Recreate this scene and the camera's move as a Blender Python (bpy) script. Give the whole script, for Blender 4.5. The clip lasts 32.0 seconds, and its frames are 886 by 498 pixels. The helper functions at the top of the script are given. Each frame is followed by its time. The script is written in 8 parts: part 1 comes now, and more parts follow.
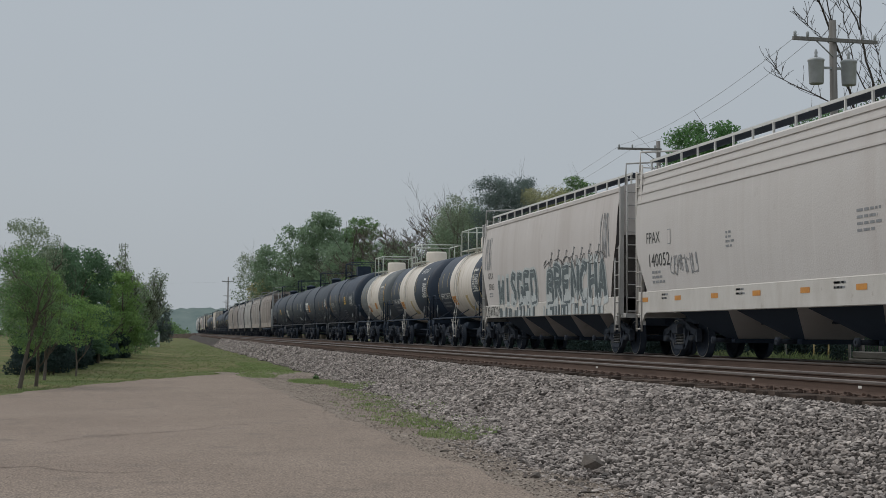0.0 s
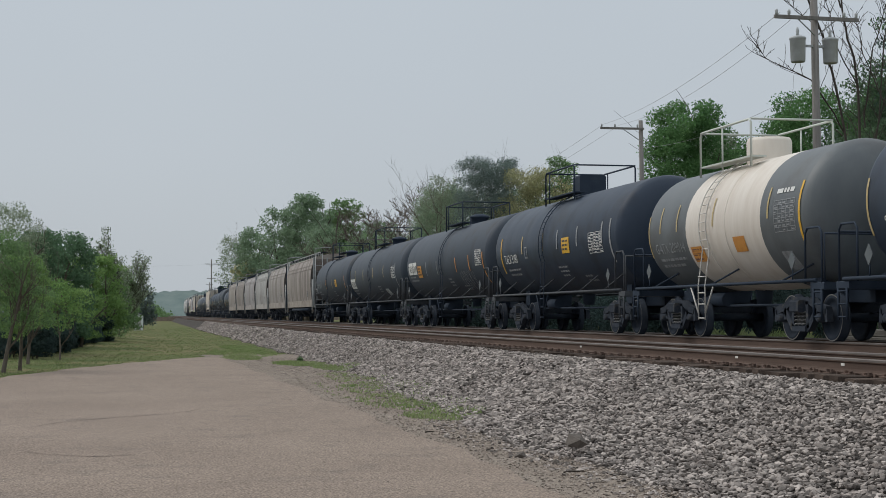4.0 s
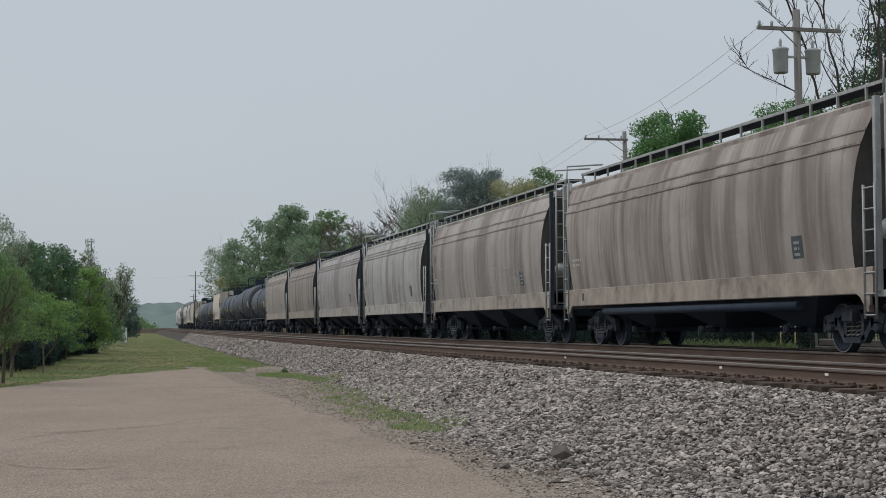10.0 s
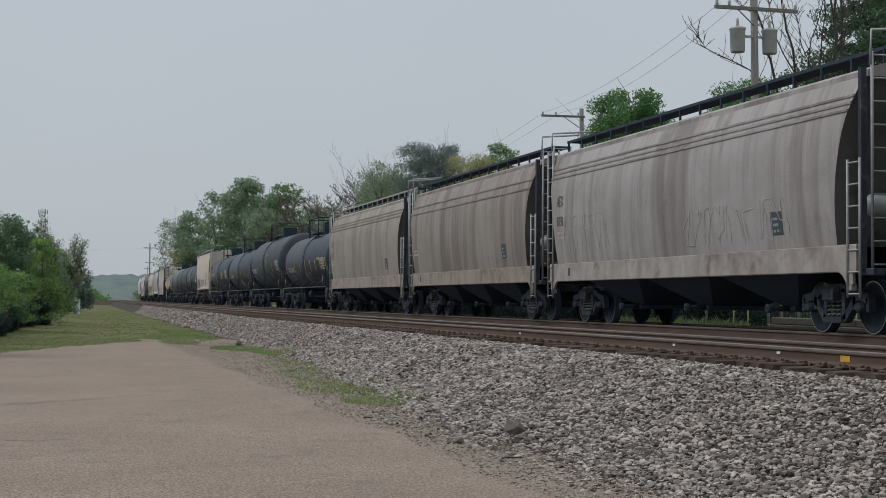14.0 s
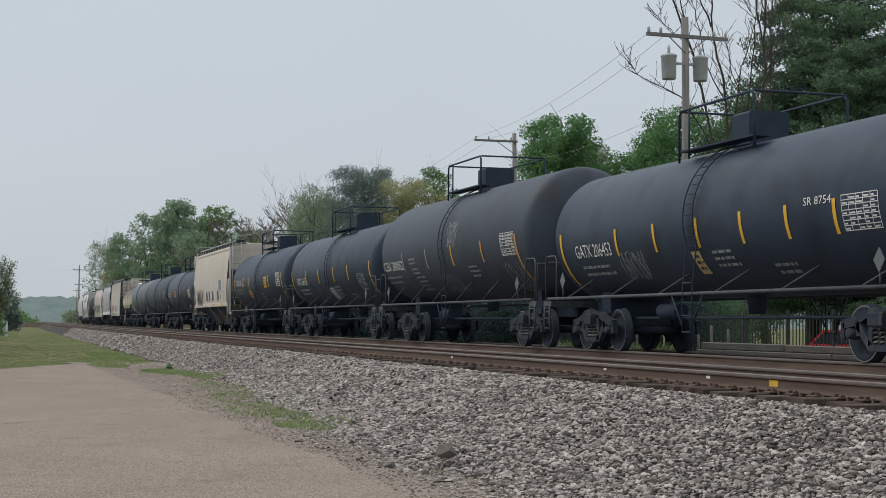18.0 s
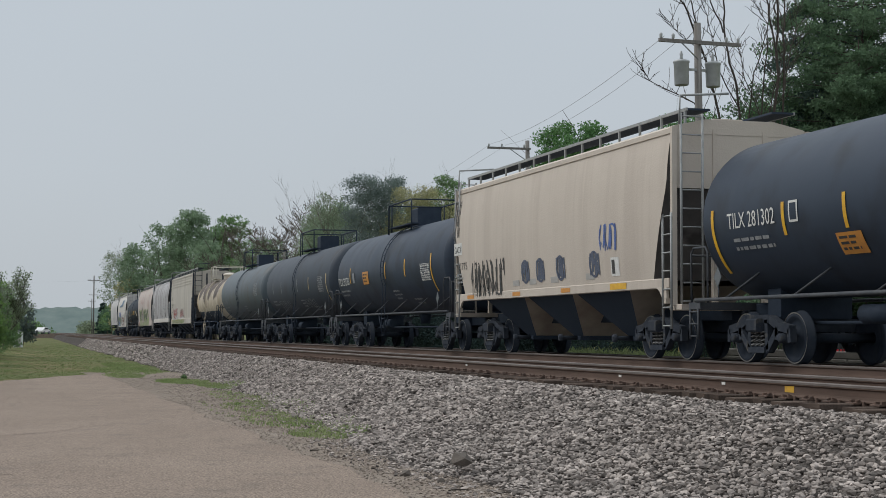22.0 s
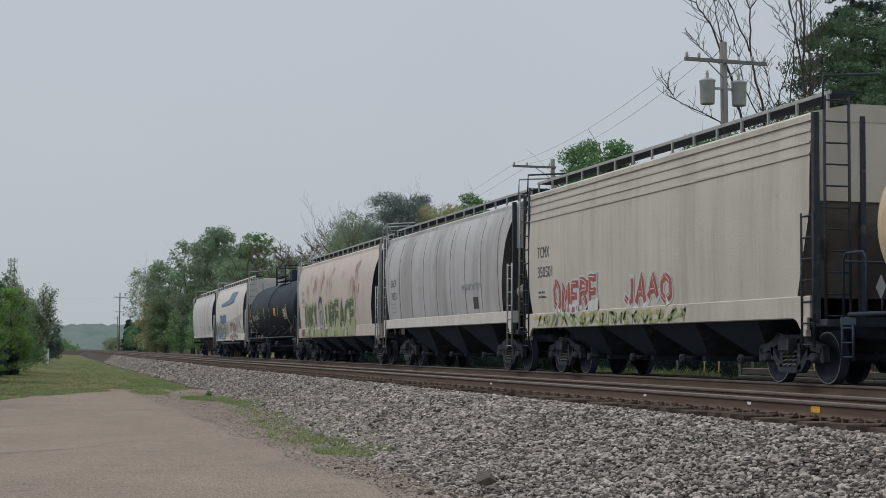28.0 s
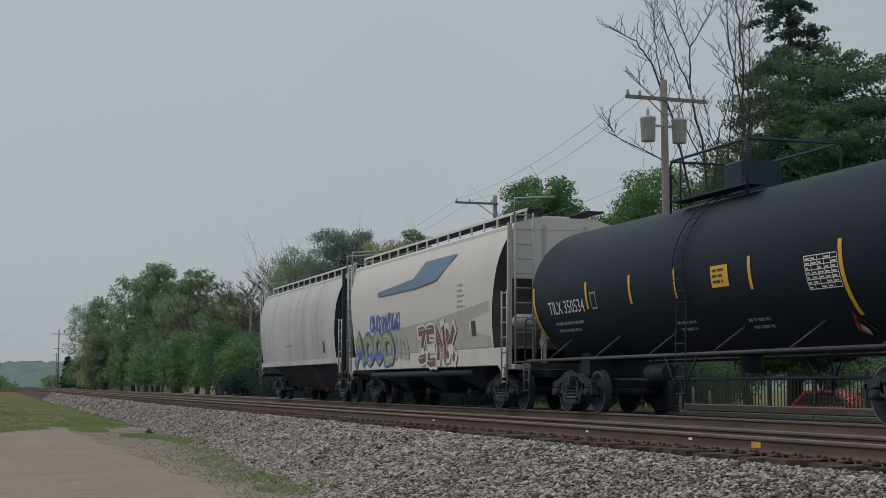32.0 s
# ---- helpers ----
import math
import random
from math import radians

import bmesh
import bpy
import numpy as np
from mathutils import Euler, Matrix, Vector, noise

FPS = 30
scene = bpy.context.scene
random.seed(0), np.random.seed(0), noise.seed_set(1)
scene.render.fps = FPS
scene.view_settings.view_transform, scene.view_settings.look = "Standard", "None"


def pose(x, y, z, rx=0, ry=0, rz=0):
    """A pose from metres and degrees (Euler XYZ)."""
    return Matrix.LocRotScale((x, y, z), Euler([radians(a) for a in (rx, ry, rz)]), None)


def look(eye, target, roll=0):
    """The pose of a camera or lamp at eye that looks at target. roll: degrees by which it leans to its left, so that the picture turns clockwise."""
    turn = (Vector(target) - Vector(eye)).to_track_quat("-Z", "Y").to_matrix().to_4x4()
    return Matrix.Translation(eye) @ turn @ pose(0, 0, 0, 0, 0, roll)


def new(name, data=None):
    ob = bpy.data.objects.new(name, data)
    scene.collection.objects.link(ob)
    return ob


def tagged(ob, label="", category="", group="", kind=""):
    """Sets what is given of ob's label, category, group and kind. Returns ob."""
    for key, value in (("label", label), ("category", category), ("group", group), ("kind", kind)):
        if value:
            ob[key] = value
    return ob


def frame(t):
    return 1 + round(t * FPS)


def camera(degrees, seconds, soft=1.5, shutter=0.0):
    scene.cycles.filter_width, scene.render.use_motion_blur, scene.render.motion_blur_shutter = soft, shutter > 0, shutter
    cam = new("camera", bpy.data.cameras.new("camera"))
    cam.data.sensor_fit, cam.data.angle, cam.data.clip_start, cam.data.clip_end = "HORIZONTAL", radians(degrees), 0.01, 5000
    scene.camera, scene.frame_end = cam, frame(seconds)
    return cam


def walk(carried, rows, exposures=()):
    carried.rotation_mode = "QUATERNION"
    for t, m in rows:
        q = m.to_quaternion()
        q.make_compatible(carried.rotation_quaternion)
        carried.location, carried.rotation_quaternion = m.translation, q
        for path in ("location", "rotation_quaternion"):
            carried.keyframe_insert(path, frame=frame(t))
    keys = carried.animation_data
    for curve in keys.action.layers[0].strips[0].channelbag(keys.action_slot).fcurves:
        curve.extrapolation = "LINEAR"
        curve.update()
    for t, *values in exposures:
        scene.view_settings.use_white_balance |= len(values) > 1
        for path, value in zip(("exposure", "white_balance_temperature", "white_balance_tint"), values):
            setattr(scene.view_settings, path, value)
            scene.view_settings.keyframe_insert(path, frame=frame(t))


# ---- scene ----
# The eye stands on the lot; the track runs along +y and bends gently away to +x.
cam = camera(32.0, 32.0, soft=0.8)
walk(cam, [
    (0, pose(0, 0, 1.6, 93.116, -0.342, -11.464)),
    (0.5, pose(0, 0, 1.6, 92.798, -0.476, -11.642)),
    (1, pose(0, 0, 1.6, 92.680, -0.520, -11.580)),
    (1.5, pose(0, 0, 1.6, 92.527, -0.421, -11.734)),
    (2, pose(0, 0, 1.6, 92.298, -0.275, -11.663)),
    (2.5, pose(0, 0, 1.6, 92.159, -0.063, -11.777)),
    (3, pose(0, 0, 1.6, 92.392, 0.042, -12.104)),
    (3.5, pose(0, 0, 1.6, 92.407, 0.113, -12.027)),
    (5.5, pose(0, 0, 1.6, 92.298, 0.164, -12.227)),
    (6, pose(0, 0, 1.6, 92.184, 0.216, -12.029)),
    (6.5, pose(0, 0, 1.6, 92.291, 0.217, -11.860)),
    (7, pose(0, 0, 1.6, 92.368, 0.251, -12.270)),
    (7.5, pose(0, 0, 1.6, 92.535, 0.267, -12.234)),
    (8, pose(0, 0, 1.6, 92.589, 0.411, -12.397)),
    (8.5, pose(0, 0, 1.6, 92.328, 0.413, -12.761)),
    (9, pose(0, 0, 1.6, 92.490, 0.315, -12.514)),
    (9.5, pose(0, 0, 1.6, 92.696, 0.220, -12.319)),
    (10, pose(0, 0, 1.6, 92.818, 0.288, -12.631)),
    (10.5, pose(0, 0, 1.6, 93.262, 0.177, -13.384)),
    (11, pose(0, 0, 1.6, 93.494, -0.198, -14.329)),
    (11.5, pose(0, 0, 1.6, 93.220, -0.628, -14.241)),
    (12, pose(0, 0, 1.6, 92.721, -0.914, -13.949)),
    (12.5, pose(0, 0, 1.6, 92.473, -0.778, -13.423)),
    (13, pose(0, 0, 1.6, 92.252, -0.524, -13.755)),
    (13.5, pose(0, 0, 1.6, 92.041, -0.383, -14.032)),
    (14, pose(0, 0, 1.6, 91.892, -0.293, -14.291)),
    (14.5, pose(0, 0, 1.6, 92.065, -0.332, -14.815)),
    (15, pose(0, 0, 1.6, 92.325, -0.402, -15.200)),
    (15.5, pose(0, 0, 1.6, 92.647, -0.403, -15.420)),
    (17.5, pose(0, 0, 1.6, 92.661, -0.525, -16.823)),
    (18, pose(0, 0, 1.6, 92.788, -0.521, -16.803)),
    (18.5, pose(0, 0, 1.6, 92.771, -0.518, -17.133)),
    (19, pose(0, 0, 1.6, 92.948, -0.647, -17.478)),
    (19.5, pose(0, 0, 1.6, 92.480, -0.620, -17.490)),
    (20, pose(0, 0, 1.6, 92.426, -0.454, -17.107)),
    (20.5, pose(0, 0, 1.6, 92.705, -0.216, -16.484)),
    (21, pose(0, 0, 1.6, 93.041, -0.105, -16.162)),
    (21.5, pose(0, 0, 1.6, 93.230, -0.091, -16.221)),
    (22, pose(0, 0, 1.6, 93.079, -0.115, -16.269)),
    (22.5, pose(0, 0, 1.6, 93.307, -0.099, -15.963)),
    (23, pose(0, 0, 1.6, 93.562, -0.060, -15.561)),
    (23.5, pose(0, 0, 1.6, 93.765, 0.061, -15.720)),
    (24, pose(0, 0, 1.6, 93.657, 0.164, -15.780)),
    (24.5, pose(0, 0, 1.6, 93.294, 0.117, -15.683)),
    (25, pose(0, 0, 1.6, 93.308, -0.180, -15.876)),
    (25.5, pose(0, 0, 1.6, 93.514, -0.416, -15.893)),
    (26, pose(0, 0, 1.6, 93.548, -0.515, -15.228)),
    (26.5, pose(0, 0, 1.6, 93.557, -0.437, -14.902)),
    (28.5, pose(0, 0, 1.6, 93.826, -0.446, -15.546)),
    (29, pose(0, 0, 1.6, 94.036, -0.818, -15.371)),
    (29.5, pose(0, 0, 1.6, 94.455, -1.014, -14.649)),
    (30, pose(0, 0, 1.6, 94.402, -0.793, -15.128)),
    (30.5, pose(0, 0, 1.6, 94.545, -0.477, -15.733)),
    (31, pose(0, 0, 1.6, 94.875, -0.257, -16.301)),
    (31.5, pose(0, 0, 1.6, 95.046, -0.190, -16.814)),
    (32, pose(0, 0, 1.6, 95.103, -0.225, -17.486))
], exposures=[(0, -0.14), (2, -0.04), (3, 0.05), (6, 0.16), (9, 0.12), (11, 0.08), (13, 0.02), (15, 0.08), (18, 0.27), (19, 0.30), (20, 0.32), (21, 0.27), (23, 0.06), (26, 0.13), (29, -0.02), (30, -0.12), (31, -0.16), (32, -0.18)])

RAIL_Z = 1.053          # top of rail
NEAR_X, TRAIN_X = 9.92, 14.3   # centres of the empty and of the used track
GAUGE = 1.505
TAU = 2 * math.pi


def bend(y):
    """How far the line has curved to +x at y."""
    d = min(max(y - 32.4, 0.0), 119.6)
    return 8.57e-5 * d * d + 0.0205 * max(y - 152.0, 0.0)


def travel(t):
    """How far the train has come at t seconds."""
    return 13.644 * t + 0.01686 * t * (t - 32)


# ---- light: overcast sky, faint sun behind the clouds ----
world = bpy.data.worlds.new("overcast_sky")
scene.world = world
world.use_nodes = True
wn, wl = world.node_tree.nodes, world.node_tree.links
sky = wn.new("ShaderNodeTexSky")
sky.sky_type = "NISHITA"
sky.sun_disc = False
sky.sun_elevation, sky.sun_rotation = radians(48), radians(298)
sky.air_density, sky.dust_density = 1.0, 4.0
cloud_coord = wn.new("ShaderNodeTexCoord")
cloud_sep = wn.new("ShaderNodeSeparateXYZ")
cloud_ramp = wn.new("ShaderNodeValToRGB")
cloud_ramp.color_ramp.elements[0].position = 0.0
cloud_ramp.color_ramp.elements[0].color = (0.462, 0.505, 0.545, 1)
cloud_ramp.color_ramp.elements[1].position = 1.0
cloud_ramp.color_ramp.elements[1].color = (1.10, 1.17, 1.22, 1)
for place, c in ((0.10, (0.485, 0.532, 0.580)), (0.25, (0.495, 0.547, 0.596)), (0.50, (0.70, 0.76, 0.81))):
    e = cloud_ramp.color_ramp.elements.new(place)
    e.color = (*c, 1)
cloud_noise = wn.new("ShaderNodeTexNoise")
cloud_noise.inputs["Scale"].default_value = 1.6
cloud_noise.inputs["Detail"].default_value = 4
cloud_var = wn.new("ShaderNodeMapRange")
for k, v in (("From Min", 0.3), ("From Max", 0.7), ("To Min", 0.95), ("To Max", 1.05)):
    cloud_var.inputs[k].default_value = v
cloud_mul = wn.new("ShaderNodeVectorMath")
cloud_mul.operation = "SCALE"
sky_scale = wn.new("ShaderNodeVectorMath")
sky_scale.operation = "SCALE"
sky_scale.inputs["Scale"].default_value = 0.08
sky_mix = wn.new("ShaderNodeMix")
sky_mix.data_type = "RGBA"
sky_mix.inputs["Factor"].default_value = 0.88
wl.new(cloud_coord.outputs["Generated"], cloud_sep.inputs[0])
wl.new(cloud_coord.outputs["Generated"], cloud_noise.inputs["Vector"])
wl.new(cloud_sep.outputs["Z"], cloud_ramp.inputs[0])
wl.new(cloud_noise.outputs["Fac"], cloud_var.inputs["Value"])
wl.new(cloud_ramp.outputs["Color"], cloud_mul.inputs[0])
wl.new(cloud_var.outputs["Result"], cloud_mul.inputs["Scale"])
wl.new(sky.outputs["Color"], sky_scale.inputs[0])
wl.new(sky_scale.outputs[0], sky_mix.inputs["A"])
wl.new(cloud_mul.outputs[0], sky_mix.inputs["B"])
wl.new(sky_mix.outputs["Result"], wn["Background"].inputs["Color"])
wn["Background"].inputs["Strength"].default_value = 1.0

sun_data = bpy.data.lights.new("sun", "SUN")
sun_data.energy, sun_data.angle, sun_data.color = 1.0, radians(30), (1.0, 0.95, 0.88)
sun = new("sun", sun_data)
sun.matrix_basis = look((-75, 40, 95), (0, 0, 0))


# ---- materials ----
def surf(name, c1, c2, rough=0.7, scale=3.0, bump=0.15, fine=60.0, metal=0.0, stretch=(1, 1, 1), lo=0.35, hi=0.65,
         c3=None, spot=8.0, spot_lo=0.6, spot_hi=0.7, rnd=0.0, island=0.0, spec=0.5, speckle=0.0, spot_stretch=None):
    """A two-scale surface: broad stains between c1 and c2, spots of c3, fine grain in relief."""
    m = bpy.data.materials.new(name)
    m.use_nodes = True
    n, l = m.node_tree.nodes, m.node_tree.links
    p = n["Principled BSDF"]
    co, mp = n.new("ShaderNodeTexCoord"), n.new("ShaderNodeMapping")
    mp.inputs["Scale"].default_value = stretch
    l.new(co.outputs["Object"], mp.inputs["Vector"])
    a, r, mix = n.new("ShaderNodeTexNoise"), n.new("ShaderNodeMapRange"), n.new("ShaderNodeMix")
    a.inputs["Scale"].default_value, a.inputs["Detail"].default_value, a.inputs["Roughness"].default_value = scale, 5.0, 0.62
    l.new(mp.outputs[0], a.inputs["Vector"])
    r.inputs["From Min"].default_value, r.inputs["From Max"].default_value = lo, hi
    l.new(a.outputs["Fac"], r.inputs["Value"])
    mix.data_type = "RGBA"
    mix.inputs["A"].default_value, mix.inputs["B"].default_value = (*c1, 1), (*c2, 1)
    l.new(r.outputs["Result"], mix.inputs["Factor"])
    col = mix.outputs["Result"]
    if c3:
        b, rb, mb = n.new("ShaderNodeTexNoise"), n.new("ShaderNodeMapRange"), n.new("ShaderNodeMix")
        b.inputs["Scale"].default_value, b.inputs["Detail"].default_value = spot, 6.0
        if spot_stretch:
            ms = n.new("ShaderNodeMapping")
            ms.inputs["Scale"].default_value = spot_stretch
            l.new(co.outputs["Object"], ms.inputs["Vector"])
            l.new(ms.outputs[0], b.inputs["Vector"])
        else:
            l.new(co.outputs["Object"], b.inputs["Vector"])
        rb.inputs["From Min"].default_value, rb.inputs["From Max"].default_value = spot_lo, spot_hi
        l.new(b.outputs["Fac"], rb.inputs["Value"])
        mb.data_type = "RGBA"
        mb.inputs["B"].default_value = (*c3, 1)
        l.new(col, mb.inputs["A"])
        l.new(rb.outputs["Result"], mb.inputs["Factor"])
        col = mb.outputs["Result"]
    g = n.new("ShaderNodeTexNoise")
    g.inputs["Scale"].default_value, g.inputs["Detail"].default_value = fine, 3.0
    l.new(co.outputs["Object"], g.inputs["Vector"])
    if rnd or island or speckle:
        h, mr = n.new("ShaderNodeHueSaturation"), n.new("ShaderNodeMapRange")
        k = max(rnd, island, speckle)
        mr.inputs["To Min"].default_value, mr.inputs["To Max"].default_value = 1 - k, 1 + k
        if island:
            src = n.new("ShaderNodeNewGeometry").outputs["Random Per Island"]
        elif rnd:
            src = n.new("ShaderNodeObjectInfo").outputs["Random"]
        else:
            src = g.outputs["Fac"]
            mr.inputs["From Min"].default_value, mr.inputs["From Max"].default_value = 0.3, 0.7
        l.new(src, mr.inputs["Value"])
        l.new(mr.outputs["Result"], h.inputs["Value"])
        l.new(col, h.inputs["Color"])
        col = h.outputs["Color"]
    l.new(col, p.inputs["Base Color"])
    if bump:
        bp = n.new("ShaderNodeBump")
        bp.inputs["Strength"].default_value, bp.inputs["Distance"].default_value = bump, 0.02
        l.new(g.outputs["Fac"], bp.inputs["Height"])
        l.new(bp.outputs["Normal"], p.inputs["Normal"])
    rr = n.new("ShaderNodeMapRange")
    rr.inputs["To Min"].default_value, rr.inputs["To Max"].default_value = max(rough - 0.12, 0.05), min(rough + 0.12, 1)
    l.new(a.outputs["Fac"], rr.inputs["Value"])
    l.new(rr.outputs["Result"], p.inputs["Roughness"])
    p.inputs["Metallic"].default_value = metal
    p.inputs["Specular IOR Level"].default_value = spec
    return m


def paint(name, c, wear=0.06, rough=0.55):
    d = tuple(max(v - wear * (0.3 + v), 0.0) for v in c)
    return surf(name, c, d, rough=rough, scale=2.2, bump=0.05, fine=40)


def hopper_paint(name, clean, grime, amount, rust=(0.16, 0.09, 0.06), blotch=0.0):
    """Car paint with soot and rain streaks: broad runs, thin runs of uneven strength, cloudy dust and a few rusty spots."""
    clean, grime = (tuple(a * b for a, b in zip(c, (0.96, 0.99, 1.05))) for c in (clean, grime))
    m = bpy.data.materials.new(name)
    m.use_nodes = True
    n, l = m.node_tree.nodes, m.node_tree.links
    p = n["Principled BSDF"]
    co = n.new("ShaderNodeTexCoord")
    info = n.new("ShaderNodeObjectInfo")
    shift = n.new("ShaderNodeVectorMath")
    shift.operation = "MULTIPLY_ADD"
    l.new(info.outputs["Random"], shift.inputs[0])
    shift.inputs[1].default_value = (0, 90, 0)
    l.new(co.outputs["Object"], shift.inputs[2])

    def field(stretch, detail, lo, hi, rough=0.6, warp=0.0):
        mp, a, r = n.new("ShaderNodeMapping"), n.new("ShaderNodeTexNoise"), n.new("ShaderNodeMapRange")
        mp.inputs["Scale"].default_value = stretch
        l.new(shift.outputs[0], mp.inputs["Vector"])
        a.inputs["Scale"].default_value, a.inputs["Detail"].default_value, a.inputs["Roughness"].default_value = 1.0, detail, rough
        a.inputs["Distortion"].default_value = warp
        l.new(mp.outputs[0], a.inputs["Vector"])
        r.inputs["From Min"].default_value, r.inputs["From Max"].default_value = lo, hi
        r.interpolation_type = "SMOOTHSTEP"
        l.new(a.outputs["Fac"], r.inputs["Value"])
        return r.outputs["Result"]

    def times(a, b):
        q = n.new("ShaderNodeMath")
        q.operation = "MULTIPLY"
        for socket, v in zip(q.inputs, (a, b)):
            if isinstance(v, float):
                socket.default_value = v
            else:
                l.new(v, socket)
        return q.outputs[0]

    def blend(col, tint, fac):
        x = n.new("ShaderNodeMix")
        x.data_type = "RGBA"
        if isinstance(col, tuple):
            x.inputs["A"].default_value = (*col, 1)
        else:
            l.new(col, x.inputs["A"])
        x.inputs["B"].default_value = (*tint, 1)
        l.new(fac, x.inputs["Factor"])
        return x.outputs["Result"]

    mid = tuple(0.5 * (a + b) for a, b in zip(clean, grime))
    cloud = field((0.5, 0.55, 0.8), 6, 0.32, 0.70, 0.65, 0.6)
    col = blend(clean, mid, times(cloud, 0.35 + 0.6 * amount))
    broad = field((0.4, 1.1, 0.10), 5, 0.50 - 0.14 * amount, 0.72 - 0.10 * amount, 0.6, 0.25)
    col = blend(col, grime, times(broad, 0.40 + 0.80 * amount))
    patchy = field((0.5, 0.35, 0.45), 3, 0.34, 0.56)
    thin = field((0.5, 4.2, 0.16), 5, 0.48, 0.68, 0.68, 0.30)
    col = blend(col, grime, times(times(thin, patchy), 0.20 + 0.6 * amount))
    pale = field((0.5, 4.0, 0.12), 3, 0.60, 0.76)
    col = blend(col, tuple(min(c * 1.18, 0.72) for c in clean), times(pale, 0.35))
    spots = field((1.3, 1.3, 0.7), 7, 0.62 - 0.06 * blotch, 0.76, 0.7)
    col = blend(col, rust, times(spots, 0.30 + 0.5 * blotch))
    l.new(col, p.inputs["Base Color"])
    g, dent, add, bp = n.new("ShaderNodeTexNoise"), n.new("ShaderNodeTexNoise"), n.new("ShaderNodeMath"), n.new("ShaderNodeBump")
    g.inputs["Scale"].default_value, dent.inputs["Scale"].default_value = 26.0, 1.1
    dent.inputs["Detail"].default_value = 1.0
    add.operation = "MULTIPLY_ADD"
    add.inputs[1].default_value = 2.6
    for q in (g, dent):
        l.new(shift.outputs[0], q.inputs["Vector"])
    l.new(dent.outputs["Fac"], add.inputs[0])
    l.new(g.outputs["Fac"], add.inputs[2])
    bp.inputs["Strength"].default_value, bp.inputs["Distance"].default_value = 0.25, 0.02
    l.new(add.outputs[0], bp.inputs["Height"])
    l.new(bp.outputs["Normal"], p.inputs["Normal"])
    p.inputs["Roughness"].default_value = 0.62
    p.inputs["Specular IOR Level"].default_value = 0.35
    return m


ASPHALT = surf("old_asphalt", (0.215, 0.168, 0.136), (0.255, 0.203, 0.166), rough=0.9, scale=0.30, bump=0.5, fine=44, c3=(0.165, 0.135, 0.115),
               spot=1.3, spot_lo=0.56, spot_hi=0.80, speckle=0.6, spec=0.2)
CRACK = surf("crack_filler", (0.150, 0.118, 0.100), (0.18, 0.142, 0.120), rough=0.9, scale=3, spec=0.2)
LAWN = surf("lawn", (0.082, 0.108, 0.038), (0.122, 0.130, 0.056), rough=0.95, scale=0.35, bump=0.9, fine=20, c3=(0.165, 0.140, 0.072), spot=0.20,
            spot_lo=0.46, spot_hi=0.66, speckle=0.3, spec=0.1)
SHOULDER = surf("gravel_shoulder", (0.195, 0.158, 0.130), (0.255, 0.215, 0.180), rough=0.95, scale=1.1, bump=1.0, fine=32, c3=(0.150, 0.112, 0.088), spot=0.55,
                spot_lo=0.60, spot_hi=0.74, speckle=0.5, spec=0.15)
# Bed colour is darkened to stand in for shade between the loose stones.
BALLAST = surf("ballast_bed_shaded", (0.040, 0.034, 0.031), (0.080, 0.070, 0.063), rough=0.95, scale=16, bump=1.0, fine=42, c3=(0.06, 0.052, 0.046), spot=26, speckle=0.45, spec=0.15)
BALLAST_GREY = surf("worn_ballast", (0.085, 0.078, 0.076), (0.14, 0.130, 0.126), rough=0.95, scale=6, bump=0.9, fine=30, speckle=0.35, spec=0.15)
BALLAST_DARK = surf("oily_ballast", (0.050, 0.043, 0.040), (0.085, 0.073, 0.067), rough=0.95, scale=6, bump=0.9, fine=30, speckle=0.35, spec=0.15)
STONE = surf("ballast_stone", (0.196, 0.170, 0.155), (0.330, 0.292, 0.268), rough=0.9, scale=2.5, bump=0.3, fine=40, island=0.70, spec=0.2)
GRAVEL = surf("brown_gravel", (0.215, 0.178, 0.150), (0.32, 0.275, 0.238), rough=0.9, scale=2.5, bump=0.3, fine=40, island=0.5, spec=0.2)
TIE = surf("weathered_tie", (0.060, 0.045, 0.038), (0.105, 0.080, 0.066), rough=0.95, scale=3, stretch=(1, 9, 9), bump=0.4, rnd=0.4, spec=0.1)
RAIL_RUST = surf("rusty_rail", (0.088, 0.060, 0.048), (0.130, 0.090, 0.073), rough=0.85, scale=2, stretch=(4, 0.4, 4), bump=0.15, fine=30, spec=0.2)
RAIL_TOP = surf("worn_rail_head", (0.17, 0.145, 0.132), (0.12, 0.10, 0.09), rough=0.55, scale=1.2, metal=0.2, bump=0.02)
RUST_IRON = surf("rusted_iron", (0.150, 0.095, 0.072), (0.085, 0.058, 0.047), rough=0.9, scale=9, bump=0.3)
WHITE_MARK = paint("white_mark", (0.72, 0.70, 0.66))
YELLOW_MARK = surf("yellow_mark", (0.62, 0.36, 0.03), (0.50, 0.29, 0.04), rough=0.7, scale=8)
# Tank blacks are lifted towards blue, which puts haze into the paint.
TANK_NAVY = surf("tank_navy_black", (0.0110, 0.0190, 0.0300), (0.0150, 0.0235, 0.0350), rough=0.55, scale=0.8, bump=0.03, fine=24, spec=0.12)
TANK_BLACK = surf("tank_black", (0.0260, 0.0390, 0.0620), (0.0340, 0.0480, 0.0730), spec=0.25, rough=0.48, scale=0.8, stretch=(1, 1, 0.4), bump=0.03, fine=24, c3=(0.017, 0.020, 0.027), spot=1.1,
                  spot_lo=0.5, spot_hi=0.8)
